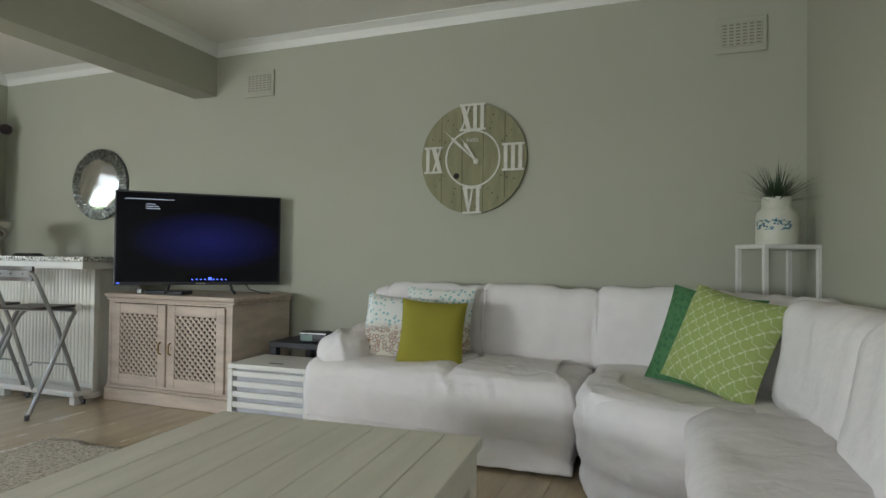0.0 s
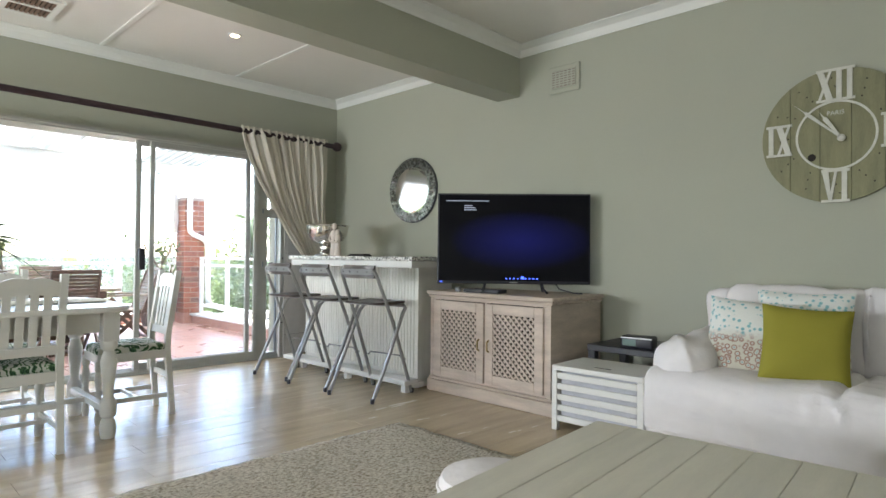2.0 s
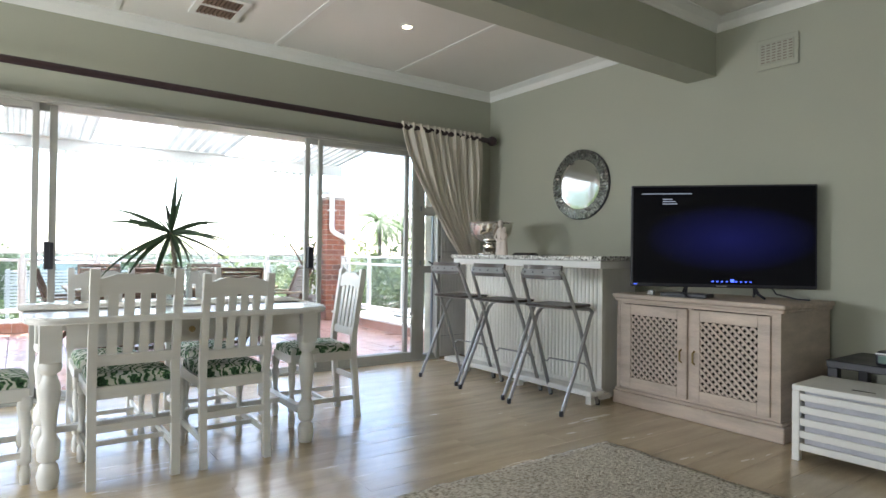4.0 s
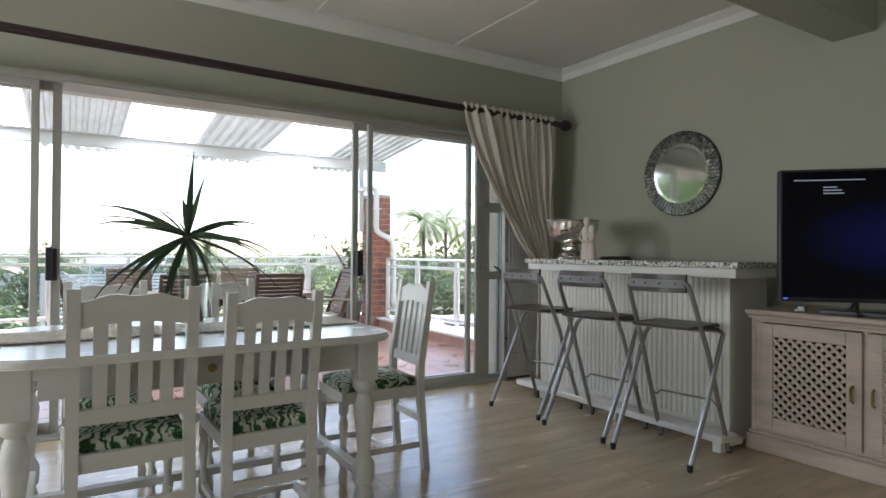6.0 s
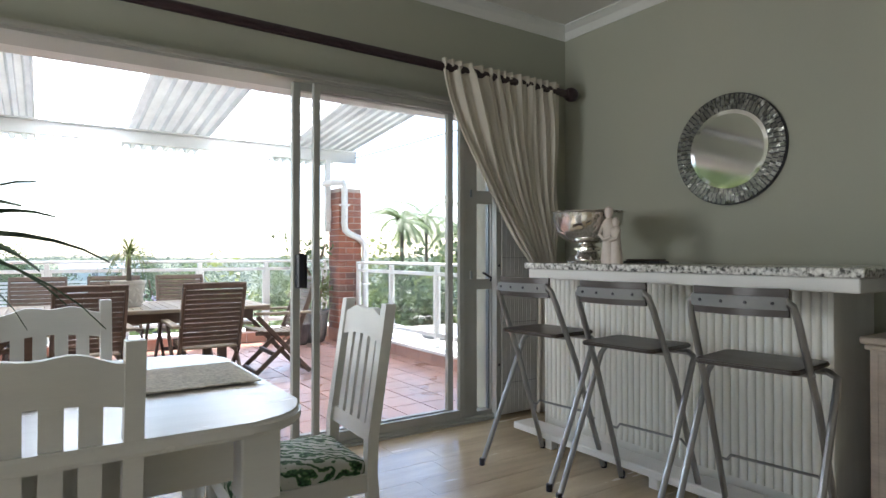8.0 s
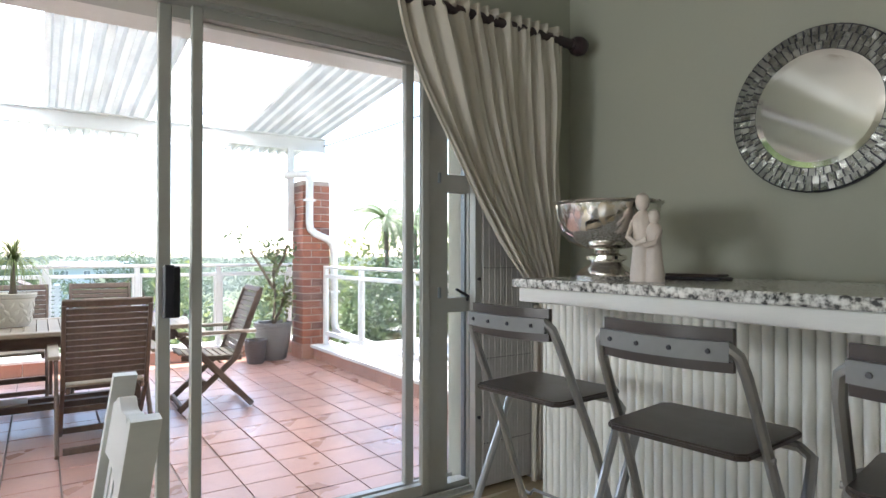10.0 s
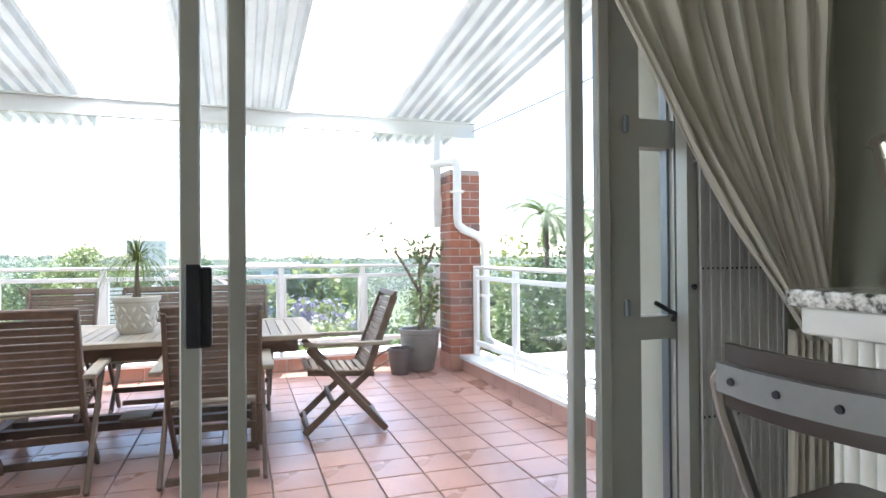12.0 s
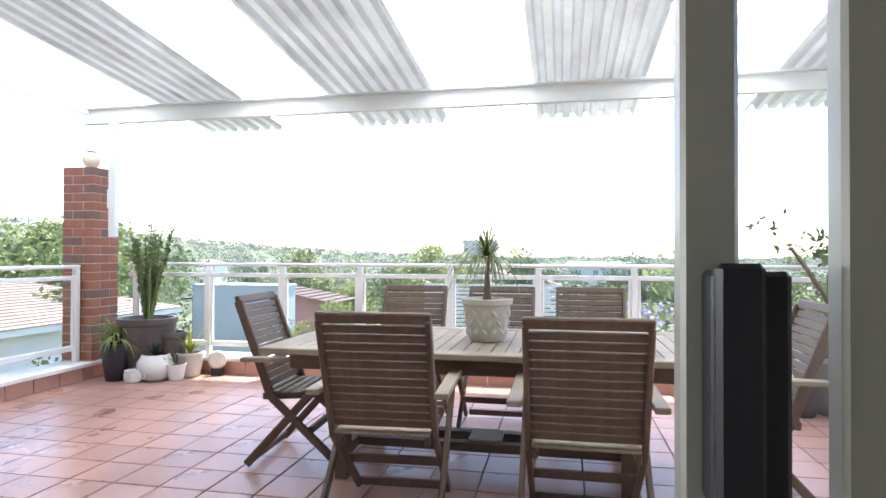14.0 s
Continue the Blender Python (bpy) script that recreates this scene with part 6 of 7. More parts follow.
def folding_chair():
    """A slatted folding armchair facing +y; its origin is on the ground under the seat."""
    c = thing("folding_armchair", (0, 0, 0), "weathered teak slatted folding garden armchair", "garden chair", "garden chairs")
    hw = 0.225
    def bar(name, x, p, q, w=0.045, t=0.024, material=M_TEAK):
        (y0, z0), (y1, z1) = p, q
        ln = math.hypot(y1 - y0, z1 - z0)
        ang = math.degrees(math.atan2(z1 - z0, y1 - y0))
        return part(name, B(-t / 2, t / 2, 0, ln, -w / 2, w / 2, r=0.005), material, c, at=pose(x, y0, z0, ang, 0, 0))
    for sx in (-1, 1):
        bar("front_leg", sx * (hw + 0.028), (-0.27, 0.02), (0.24, 0.60))
        bar("rear_leg", sx * hw, (0.26, 0.02), (-0.16, 0.42))
        bar("back_post", sx * hw, (-0.14, 0.40), (-0.335, 0.95), 0.05)
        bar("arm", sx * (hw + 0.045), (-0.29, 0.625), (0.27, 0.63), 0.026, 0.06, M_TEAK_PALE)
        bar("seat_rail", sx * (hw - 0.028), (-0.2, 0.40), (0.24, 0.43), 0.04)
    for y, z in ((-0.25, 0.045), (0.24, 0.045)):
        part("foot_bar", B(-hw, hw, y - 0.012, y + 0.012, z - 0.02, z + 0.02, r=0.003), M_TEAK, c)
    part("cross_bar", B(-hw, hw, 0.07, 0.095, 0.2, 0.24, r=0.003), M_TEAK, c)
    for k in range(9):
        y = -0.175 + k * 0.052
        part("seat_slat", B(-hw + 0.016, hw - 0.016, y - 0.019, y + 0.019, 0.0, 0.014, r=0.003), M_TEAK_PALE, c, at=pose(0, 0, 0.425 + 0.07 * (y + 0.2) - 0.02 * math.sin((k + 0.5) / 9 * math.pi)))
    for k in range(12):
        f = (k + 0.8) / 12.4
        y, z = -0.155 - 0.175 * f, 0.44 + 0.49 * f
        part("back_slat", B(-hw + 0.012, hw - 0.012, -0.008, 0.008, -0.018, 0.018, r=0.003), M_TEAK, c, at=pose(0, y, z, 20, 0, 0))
    part("crest_rail", B(-hw - 0.012, hw + 0.012, -0.014, 0.014, -0.022, 0.026, r=0.006), M_TEAK, c, at=pose(0, -0.337, 0.955, 20, 0, 0))
    return c


fc = folding_chair()
fc.matrix_basis = pose(-7.785, 1.075, TERR, 0, 0, 93) @ Matrix.Diagonal((1, 1, 0.955, 1))
for x, y, a in ((-7.745, 1.925, 90), (-8.43, 0.40, 3), (-8.38, 2.715, 178), (-9.15, 0.77, -90), (-9.15, 1.41, -90), (-9.15, 2.03, -90)):
    copy_thing(fc, pose(x, y, TERR, 0, 0, a))

# carved pot with a ponytail palm on the table
pt = thing("carved_planter", (-8.43, 1.43, TERR + TZ), "cream carved stone pot with a ponytail palm", "planter")
part("pot", L([(0.095, 0.0), (0.1, 0.012), (0.105, 0.02), (0.128, 0.19), (0.14, 0.2), (0.143, 0.225), (0.13, 0.228), (0.12, 0.2), (0.0, 0.195)], 28), M_STONEPOT, pt, smooth=True)
for k in range(14):
    for r_ in range(3):
        a = k * 2 * math.pi / 14 + r_ * 0.22
        z = 0.05 + r_ * 0.05
        rr = 0.106 + 0.13 * (z - 0.02) + 0.002
        bm = bmesh.new()
        lathe(bm, [(0.001, -0.03), (0.012, -0.008), (0.013, 0.004), (0.001, 0.028)], 6, (0, 0, 0), True, 0.5)
        part("carved_leaf", bm, M_STONEPOT, pt, at=pose(rr * math.cos(a), rr * math.sin(a), z, 0, 35 if (k + r_) % 2 else -35, math.degrees(a) + 90), smooth=True)
part("soil", L([(0.118, 0.196), (0.0, 0.2)], 20), M_SOIL, pt)
part("trunk", T([(0, 0, 0.19), (0.003, 0.004, 0.25), (-0.006, 0, 0.34), (0, 0.004, 0.44)], 0.02, 8, [0.032, 0.022, 0.014, 0.011]), M_BARK, pt, smooth=True)


def blades(n, base, ln, droop, width, seed, up=(0.2, 1.3)):
    """Long arching leaves from one point, in one crown."""
    rnd = random.Random(seed)
    bm = bmesh.new()
    for _ in range(n):
        a, el = rnd.uniform(0, 6.283), rnd.uniform(*up)
        l = ln * rnd.uniform(0.6, 1.1)
        p, d = Vector(base), Vector((math.cos(el) * math.cos(a), math.cos(el) * math.sin(a), math.sin(el)))
        wv = Vector((-math.sin(a), math.cos(a), 0)) * width
        prev = None
        for j in range(7):
            s = max(0.05, 1 - (j / 6) ** 2)
            row = (bm.verts.new(p - wv * s), bm.verts.new(p + wv * s))
            if prev:
                bm.faces.new((prev[0], prev[1], row[1], row[0]))
            prev = row
            p = p + d * l / 6
            d = (d + Vector((0, 0, -droop / 6))).normalized()
    return bm


part("leaves", blades(150, (0, 0.004, 0.44), 0.42, 2.9, 0.004, 4, (0.1, 1.4)), leaf_mat("ponytail_leaf", (0.16, 0.2, 0.06)), pt, "thin arching green leaves")


def leaf_cloud(n, size, centre, radii, seed, lean=0.5, shell=0.55):
    """Many small leaf quads spread over an uneven crown."""
    rnd = random.Random(seed)
    bm = bmesh.new()
    c = Vector(centre)
    clumps = [(Vector((rnd.gauss(0, 0.45), rnd.gauss(0, 0.45), rnd.gauss(0, 0.42))), rnd.uniform(0.25, 0.5)) for _ in range(22)]
    for _ in range(n):
        cc, cr = rnd.choice(clumps)
        d = Vector((rnd.gauss(0, 1), rnd.gauss(0, 1), rnd.gauss(0, 1))).normalized() * (cr * rnd.uniform(shell, 1))
        q = cc + d
        p = c + Vector((q.x * radii[0], q.y * radii[1], q.z * radii[2]))
        u = Vector((rnd.gauss(0, 1), rnd.gauss(0, 1), rnd.gauss(0, 0.6))).normalized()
        v = u.orthogonal().normalized()
        v = (v + u.cross(v) * rnd.uniform(-1, 1)).normalized()
        s = size * rnd.uniform(0.6, 1.3)
        bm.faces.new([bm.verts.new(p + w) for w in (u * s, v * s * lean, -u * s, -v * s * lean)])
    return bm


def bush(name, at, radii, n, size, material, seed, label, stems=3, category="shrub", group="shrubs"):
    b = thing(name, at, label, category, group)
    part("leaves", leaf_cloud(n, size, (0, 0, radii[2]), radii, seed), material, b)
    rnd = random.Random(seed)
    for _ in range(stems):
        x, y = rnd.uniform(-0.4, 0.4) * radii[0], rnd.uniform(-0.4, 0.4) * radii[1]
        part("stem", T([(x * 0.3, y * 0.3, 0), (x * 0.7, y * 0.7, radii[2] * 0.6), (x, y, radii[2] * 1.3)], 0.02, 6, [0.02 * radii[2], 0.014 * radii[2], 0.008 * radii[2]]), M_BARK, b)
    return b


def potted(at, r, h, material, label, name="flower_pot"):
    p = thing(name, at, label, "plant pot", "potted plants")
    part("pot", L([(r * 0.7, 0), (r * 0.75, 0.01), (r * 0.95, h * 0.55), (r, h * 0.88), (r * 1.08, h * 0.9), (r * 1.08, h), (r * 0.92, h), (r * 0.88, h * 0.9), (0.0, h * 0.88)], 24), material, p, smooth=True)
    part("soil", L([(r * 0.88, h * 0.9), (0.0, h * 0.92)], 16), M_SOIL, p)
    return p


# corner by the left pillar
big = potted((-10.22, -2.06, TERR), 0.25, 0.56, M_DARKPOT, "large dark glazed pot with a succulent bush")
rnd = random.Random(8)
for k in range(20):
    a, t_ = rnd.uniform(0, 6.28), rnd.uniform(0.0, 0.28)
    ht = rnd.uniform(0.5, 0.98)
    x1, y1 = ht * t_ * math.cos(a), ht * t_ * math.sin(a)
    part("stem", T([(x1 * 0.1, y1 * 0.1, 0.5), (x1 * 0.5, y1 * 0.5, 0.5 + ht * 0.5), (x1, y1, 0.5 + ht)], 0.012, 6, [0.016, 0.012, 0.006]), mat("green_stem", (0.1, 0.15, 0.05), 0.6) if k == 0 else bpy.data.materials["green_stem"], big)
    bm = bmesh.new()
    for _ in range(130):
        f = rnd.uniform(0.1, 1)
        p = Vector((x1 * f, y1 * f, 0.5 + ht * f))
        u = Vector((rnd.gauss(0, 1), rnd.gauss(0, 1), rnd.gauss(0.4, 0.6))).normalized() * 0.035
        v = u.orthogonal().normalized() * 0.012
        bm.faces.new([bm.verts.new(p + w) for w in (u * 0.2, u * 0.6 + v, u * 1.2, u * 0.6 - v)])
    part("leaves", bm, M_LEAF_LIGHT, big)
p2 = potted((-10.28, -1.86, TERR), 0.15, 0.42, M_DARKPOT, "tall dark glazed pot beside the brick pillar")
p3 = potted((-10.0, -2.22, TERR), 0.12, 0.34, M_BLACK, "small black pot with a spider plant")
part("leaves", blades(110, (0, 0, 0.34), 0.38, 2.3, 0.011, 21, (0.5, 1.45)), leaf_mat("spider_leaf", (0.25, 0.3, 0.08)), p3, "striped arching leaves")
p4 = thing("round_planter", (-10.1, -1.88, TERR), "round white pottery planter with succulent", "plant pot", "potted plants")
part("pot", L([(0.1, 0), (0.13, 0.02), (0.165, 0.1), (0.16, 0.17), (0.13, 0.21), (0.125, 0.235), (0.11, 0.235), (0.1, 0.2), (0, 0.2)], 28), M_PLASTER, p4, smooth=True)
part("leaves", blades(26, (0, 0, 0.2), 0.2, 1.2, 0.016, 22, (0.4, 1.4)), M_DRACAENA, p4)
p5 = potted((-10.3, -1.66, TERR), 0.12, 0.23, M_STONEPOT, "cream planter with young yellow-green plant")
part("leaves", blades(22, (0, 0, 0.22), 0.28, 1.0, 0.014, 23, (0.8, 1.5)), leaf_mat("lime_leaf", (0.3, 0.34, 0.05)), p5)
p6 = potted((-10.12, -1.68, TERR), 0.085, 0.15, M_PLASTER, "small white pot with a seedling")
part("leaves", blades(10, (0, 0, 0.14), 0.15, 0.8, 0.008, 24, (0.8, 1.5)), M_LEAF, p6)
p7 = thing("white_jug", (-9.95, -2.0, TERR), "small white enamel jug on the tiles", "jug")
part("body", L([(0.06, 0), (0.075, 0.02), (0.078, 0.07), (0.07, 0.1), (0.074, 0.11), (0.066, 0.11), (0, 0.1)], 20), M_PLASTER, p7, smooth=True)
part("handle", T([(0.0, 0.07, 0.09), (0.0, 0.12, 0.08), (0.0, 0.115, 0.04), (0.0, 0.075, 0.03)], 0.008, 6), M_PLASTER, p7, smooth=True)
hd = thing("hose_reel", (-10.38, -1.42, TERR), "small round cream dial on a stand by the kerb", "dial")
part("drum", L([(0.075, -0.025), (0.085, -0.018), (0.085, 0.018), (0.075, 0.025)], 24), M_STONEPOT, hd, at=pose(0, 0, 0.15, 0, 90, 20), smooth=True)
part("stand", B(-0.03, 0.03, -0.05, 0.05, 0, 0.07), M_BLACK, hd)
part("face", L([(0.066, 0.026), (0.0, 0.027)], 24), M_WORN, hd, at=pose(0, 0, 0.15, 0, 90, 20))
# corner by the right pillar
rp = potted((-10.12, 3.80, TERR), 0.2, 0.42, mat("grey_pot", (0.2, 0.19, 0.175), 0.6, var=0.2), "large grey pot with a small frangipani tree")
for pts in (((0, 0, 0.38), (0.01, 0.02, 0.7), (-0.01, 0.0, 1.0), (0.01, 0.05, 1.25)), ((0.0, 0.0, 0.8), (0.02, -0.15, 1.05), (0.0, -0.26, 1.22)), ((0.0, 0.0, 0.95), (0, 0.12, 1.15), (0, 0.16, 1.3)), ((0, 0, 0.38), (0, 0.1, 0.6), (0, 0.14, 0.85))):
    part("branch", T(pts, 0.014, 6, [0.02 - 0.003 * i for i in range(len(pts))]), M_BARK, rp, smooth=True)
part("leaves", leaf_cloud(170, 0.034, (0.0, -0.02, 1.22), (0.3, 0.42, 0.2), 31), M_LEAF, rp)
part("leaves", leaf_cloud(260, 0.034, (0.0, 0.05, 0.7), (0.22, 0.2, 0.45), 32), M_LEAF_LIGHT, rp)
rp2 = potted((-9.95, 3.55, TERR + 0.0), 0.12, 0.26, M_DARKPOT, "small dark pot standing by the grey one")
hose = thing("garden_hose", (-10.1, 3.4, TERR), "looped brown garden hose on the tiles", "garden hose")
part("loop", T([(0.15 * math.cos(a / 3) * (1 + 0.1 * math.sin(a)), 0.22 * math.sin(a / 3), 0.13 + 0.12 * math.sin(a / 3 + 1) + 0.02 * math.sin(a)) for a in range(38)], 0.009, 6), M_BARK, hose, smooth=True)
cb = thing("overhead_cable", (0, 0, 0), "thin grey cable slung from the roof beam", "cable")
part("cable", T([(-10.2, 4.44, 2.43), (-9.0, 4.6, 2.46), (-7.5, 4.75, 2.5), (-6.0, 4.85, 2.75)], 0.008, 6), M_STEEL, cb, smooth=True)
part("cable", T([(-10.2, -2.72, 2.45), (-9.0, -2.8, 2.5), (-7.5, -2.9, 2.64), (-6.1, -3.0, 2.9)], 0.006, 6), M_STEEL, cb, smooth=True)



# ---- the view beyond the terrace ----
def ground_z(x, y):
    d = math.hypot(x + 10, y)
    base = -4.6 - 0.06 * max(0, min(d, 120) - 8)
    hill = 0.0
    if d > 150:
        ang = math.atan2(y, -x)
        e = 0.003 + 0.085 * min(0.0, max(ang, -0.8)) ** 2
        hill = (min(d, 620) - 150) / 470 * (e * 620 + 5.0 + 3.0 * noise.noise(Vector((ang * 6.0, 0.3, 0)))) - max(0, d - 620) * 0.004
    return base + hill + 1.2 * noise.noise(Vector((x * 0.02, y * 0.02, 3)))


bm = bmesh.new()
rings_ = []
radii_ = [3, 12, 25, 45, 80, 130, 200, 300, 450, 650, 900, 1400, 2400, 4500]
for r in radii_:
    row = []
    for k in range(72):
        a = k * 2 * math.pi / 72
        x, y = -8 + r * math.cos(a), 1 + r * math.sin(a)
        row.append(bm.verts.new((x, y, ground_z(x, y) if r < 2000 else ground_z(-8 + 1400 * math.cos(a), 1 + 1400 * math.sin(a)) - (r - 1400) * 0.004)))
    rings_.append(row)
bm.faces.new(rings_[0])
for a, b in zip(rings_, rings_[1:]):
    for k in range(72):
        bm.faces.new((a[k], a[(k + 1) % 72], b[(k + 1) % 72], b[k]))
solid("ground", bm, mat("garden_ground", (0.1, 0.125, 0.06), 0.95, var=0.35, scale=0.08, bump=0.2, bscale=1.5), "green suburban ground falling away to hills", "ground", smooth=True)


def tree_mesh(seed, n, size, material, name="crown"):
    return finish(leaf_cloud(n, size, (0, 0, 0), (1, 1, 0.85), seed, 0.6, 0.5), name, material, False)


def trunk_mesh(seed):
    rnd = random.Random(seed)
    bm = bmesh.new()
    tube(bm, [(0, 0, -2.4), (rnd.uniform(-0.1, 0.1), 0, -1.4), (rnd.uniform(-0.1, 0.1), 0, -0.5)], 0.1, 7, [0.13, 0.1, 0.08])
    for _ in range(4):
        a = rnd.uniform(0, 6.28)
        tube(bm, [(0, 0, -0.9), (0.3 * math.cos(a), 0.3 * math.sin(a), -0.35), (0.65 * math.cos(a), 0.65 * math.sin(a), 0.2)], 0.05, 5, [0.07, 0.05, 0.02])
    return finish(bm, "trunk", M_BARK, True)


CROWNS = [(tree_mesh(s, 6500, 0.038, m_), trunk_mesh(s)) for s, m_ in ((1, M_LEAF), (2, M_LEAF_DARK), (3, M_LEAF_LIGHT), (4, M_LEAF))]


def tree(x, y, top, r, kind, label="broad-leaved garden tree beyond the terrace"):
    t = thing("tree", (x, y, top - r * 0.95), label, "tree", "garden trees")
    t.scale = (r, r, r)
    cr_, tk = CROWNS[kind]
    a = new("crown", cr_)
    b = new("trunk", tk)
    a.parent = b.parent = t
    a.matrix_basis = b.matrix_basis = pose(0, 0, 0, 0, 0, random.uniform(0, 360))
    return t


random.seed(21)
# hedge and trees close to the terrace
for x, y, top, r, k in ((-12.6, 4.6, 0.62, 1.3, 0), (-12.2, 6.4, 1.0, 1.5, 1), (-11.2, 7.4, 0.8, 1.3, 0), (-8.6, 12.4, 1.3, 1.5, 2), (-7.2, 12.2, 1.0, 1.4, 1), (-5.6, 12.6, 1.5, 1.7, 0), (-13.6, 9.0, 1.9, 1.9, 2), (-15.4, 11.5, 2.1, 2.2, 0), (-11.8, 9.8, 1.6, 1.8, 1), (-10.0, 13.4, 2.2, 2.3, 2),
                        (-14.2, 2.6, 0.15, 1.5, 0), (-14.6, 1.0, -0.3, 1.4, 1), (-16.5, 3.6, -0.1, 1.9, 2), (-18.5, 1.5, -0.2, 2.0, 0), (-17.0, -0.6, -0.9, 1.6, 1), (-22, 3.0, 0.0, 2.6, 1), (-24, -1.5, 0.1, 2.8, 0), (-14.0, -6.2, -1.1, 1.8, 1), (-13.0, -8.3, -1.3, 1.6, 0), (-25.0, -17.5, 2.6, 2.8, 2), (-21, -13, 2.4, 3.2, 0), (-11.2, -5.0, -0.75, 1.4, 2), (-9.4, -5.2, -0.8, 1.5, 0)):
    tree(x, y, top, r, k)
for i in range(70):
    a = math.radians(random.uniform(100, 262))
    d = random.uniform(34, 150)
    x, y = -8 + d * math.cos(a), 1 + d * math.sin(a)
    r = random.uniform(2.4, 4.6)
    top = min(ground_z(x, y) + r * 2.4, 0.2 + random.uniform(-1.6, 0.012 * d))
    tree(x, y, top, r, random.randrange(4), "distant broad-leaved tree among the houses")


for x, y, top, r, k in ((-30, -29, 4.0, 4.5, 0), (-33, -34, 4.4, 5.0, 2), (-30, -20.5, 3.2, 3.4, 2), (-36, -24, 2.9, 4.0, 0), (-44, -15.5, 1.7, 3.0, 2), (-42, -5.8, 1.9, 2.6, 2), (-46, -9, 1.5, 2.8, 0), (-52, -2, 1.3, 2.6, 1), (-25, -6.4, -0.5, 1.7, 2), (-20.3, 5.7, -0.35, 0.75, 1), (-15.5, 5.9, 0.5, 1.2, 2), (-27, 1.0, -0.2, 1.9, 0), (-33, -3.5, -0.1, 2.2, 1)):
    tree(x, y, top, r, k)
jac = tree(-25.5, 4.4, -0.1, 1.3, 0, "lilac-flowering garden tree below the terrace")
jac.children[0].data = tree_mesh(9, 3000, 0.055, leaf_mat("lilac_blossom", (0.33, 0.31, 0.37), 0.3, 0.3))
# tall trees south of the terrace
for x, y, top, r, k in ((-11.0, -9.2, 4.9, 2.3, 0), (-9.6, -12.0, 6.2, 3.0, 2), (-12.4, -13.2, 6.0, 2.8, 0), (-8.8, -8.2, 4.2, 1.9, 2)):
    tree(x, y, top, r, k, "tall leafy tree south of the terrace")
# trees behind the windowed wall
for x, y, top, r, k in ((-6.6, -8.0, 4.6, 2.3, 0), (-8.6, -9.6, 5.0, 2.6, 2), (-4.8, -8.4, 4.6, 2.4, 2), (-1.5, -9.0, 4.9, 2.7, 0), (1.8, -8.6, 4.4, 2.5, 2), (-3.0, -7.6, 3.0, 1.7, 0)):
    tree(x, y, top, r, k, "leafy tree outside the living room windows")


# far woods: many uneven crowns in one object of stuff
rnd = random.Random(77)
wv_, wf_ = [], []
for i in range(7500):
    a = math.radians(rnd.uniform(98, 266))
    d = rnd.uniform(150, 680) if i % 3 else rnd.uniform(130, 330)
    x, y = -10 + d * math.cos(a), d * math.sin(a)
    s = rnd.uniform(1.6, 4.2)
    z = ground_z(x, y)
    for _ in range(34):
        th, cz = rnd.uniform(0, 6.283), rnd.uniform(-0.3, 1.0)
        rr = s * math.sqrt(1 - cz * cz) * rnd.uniform(0.75, 1.15)
        px, py, pz = x + rr * math.cos(th), y + rr * math.sin(th), z + s * (0.5 + 0.75 * cz * rnd.uniform(0.8, 1.15))
        u = Vector((rnd.gauss(0, 1), rnd.gauss(0, 1), rnd.gauss(0, 0.5))).normalized()
        v = Vector((rnd.gauss(0, 0.6), rnd.gauss(0, 0.6), 1.0)).cross(u).normalized()
        k = rnd.uniform(0.22, 0.5) * (0.6 + d / 600)
        u, v, k0 = u * k, v * k, len(wv_)
        wv_ += [(px + u.x, py + u.y, pz + u.z), (px + v.x, py + v.y, pz + v.z), (px - u.x, py - u.y, pz - u.z), (px - v.x, py - v.y, pz - v.z)]
        wf_.append((k0, k0 + 1, k0 + 2, k0 + 3))
far_me = bpy.data.meshes.new("far_woods")
far_me.from_pydata(wv_, [], wf_)
# the haze over these hills is painted, through the greyed leaf colour
far_me.materials.append(M_FAR_HAZE)
tagged(new("far_woods", far_me), "wooded hills along the horizon, haze in the leaf colour", "woods", kind="stuff")


def palm(x, y, top, spread, seed):
    rnd = random.Random(seed)
    z0 = ground_z(x, y)
    p = thing("palm_tree", (x, y, z0), "tall palm with feathery fronds", "palm tree", "palms")
    h = top - z0
    part("trunk", T([(0, 0, 0), (0.05, 0.02, h * 0.5), (0, 0, h)], 0.06, 8, [0.09, 0.06, 0.045]), M_BARK, p, smooth=True)
    for k in range(15):
        bm = bmesh.new()
        a, el = k * 2.4, rnd.uniform(-0.1, 1.2)
        q, d = Vector((0, 0, h)), Vector((math.cos(el) * math.cos(a), math.cos(el) * math.sin(a), math.sin(el)))
        side = Vector((-math.sin(a), math.cos(a), 0))
        pts = []
        for j in range(12):
            pts.append(q.copy())
            q += d * spread / 11
            d = (d + Vector((0, 0, -0.17))).normalized()
        for j in range(1, 11):
            for s in (-1, 1):
                for o in (0, 0.5):
                    b = pts[j].lerp(pts[j + 1], o)
                    ln = spread * 0.3 * (1 - abs(j - 5) / 9)
                    tip = b + (side * s * 0.8 + (pts[j + 1] - pts[j]).normalized() * 0.6 + Vector((0, 0, -0.35))).normalized() * ln
                    w = (pts[j + 1] - pts[j]).normalized() * 0.022
                    bm.faces.new([bm.verts.new(v) for v in (b - w, b + w, tip)])
        tube(bm, pts, 0.012, 4)
        part("frond", bm, M_LEAF, p)
    return p


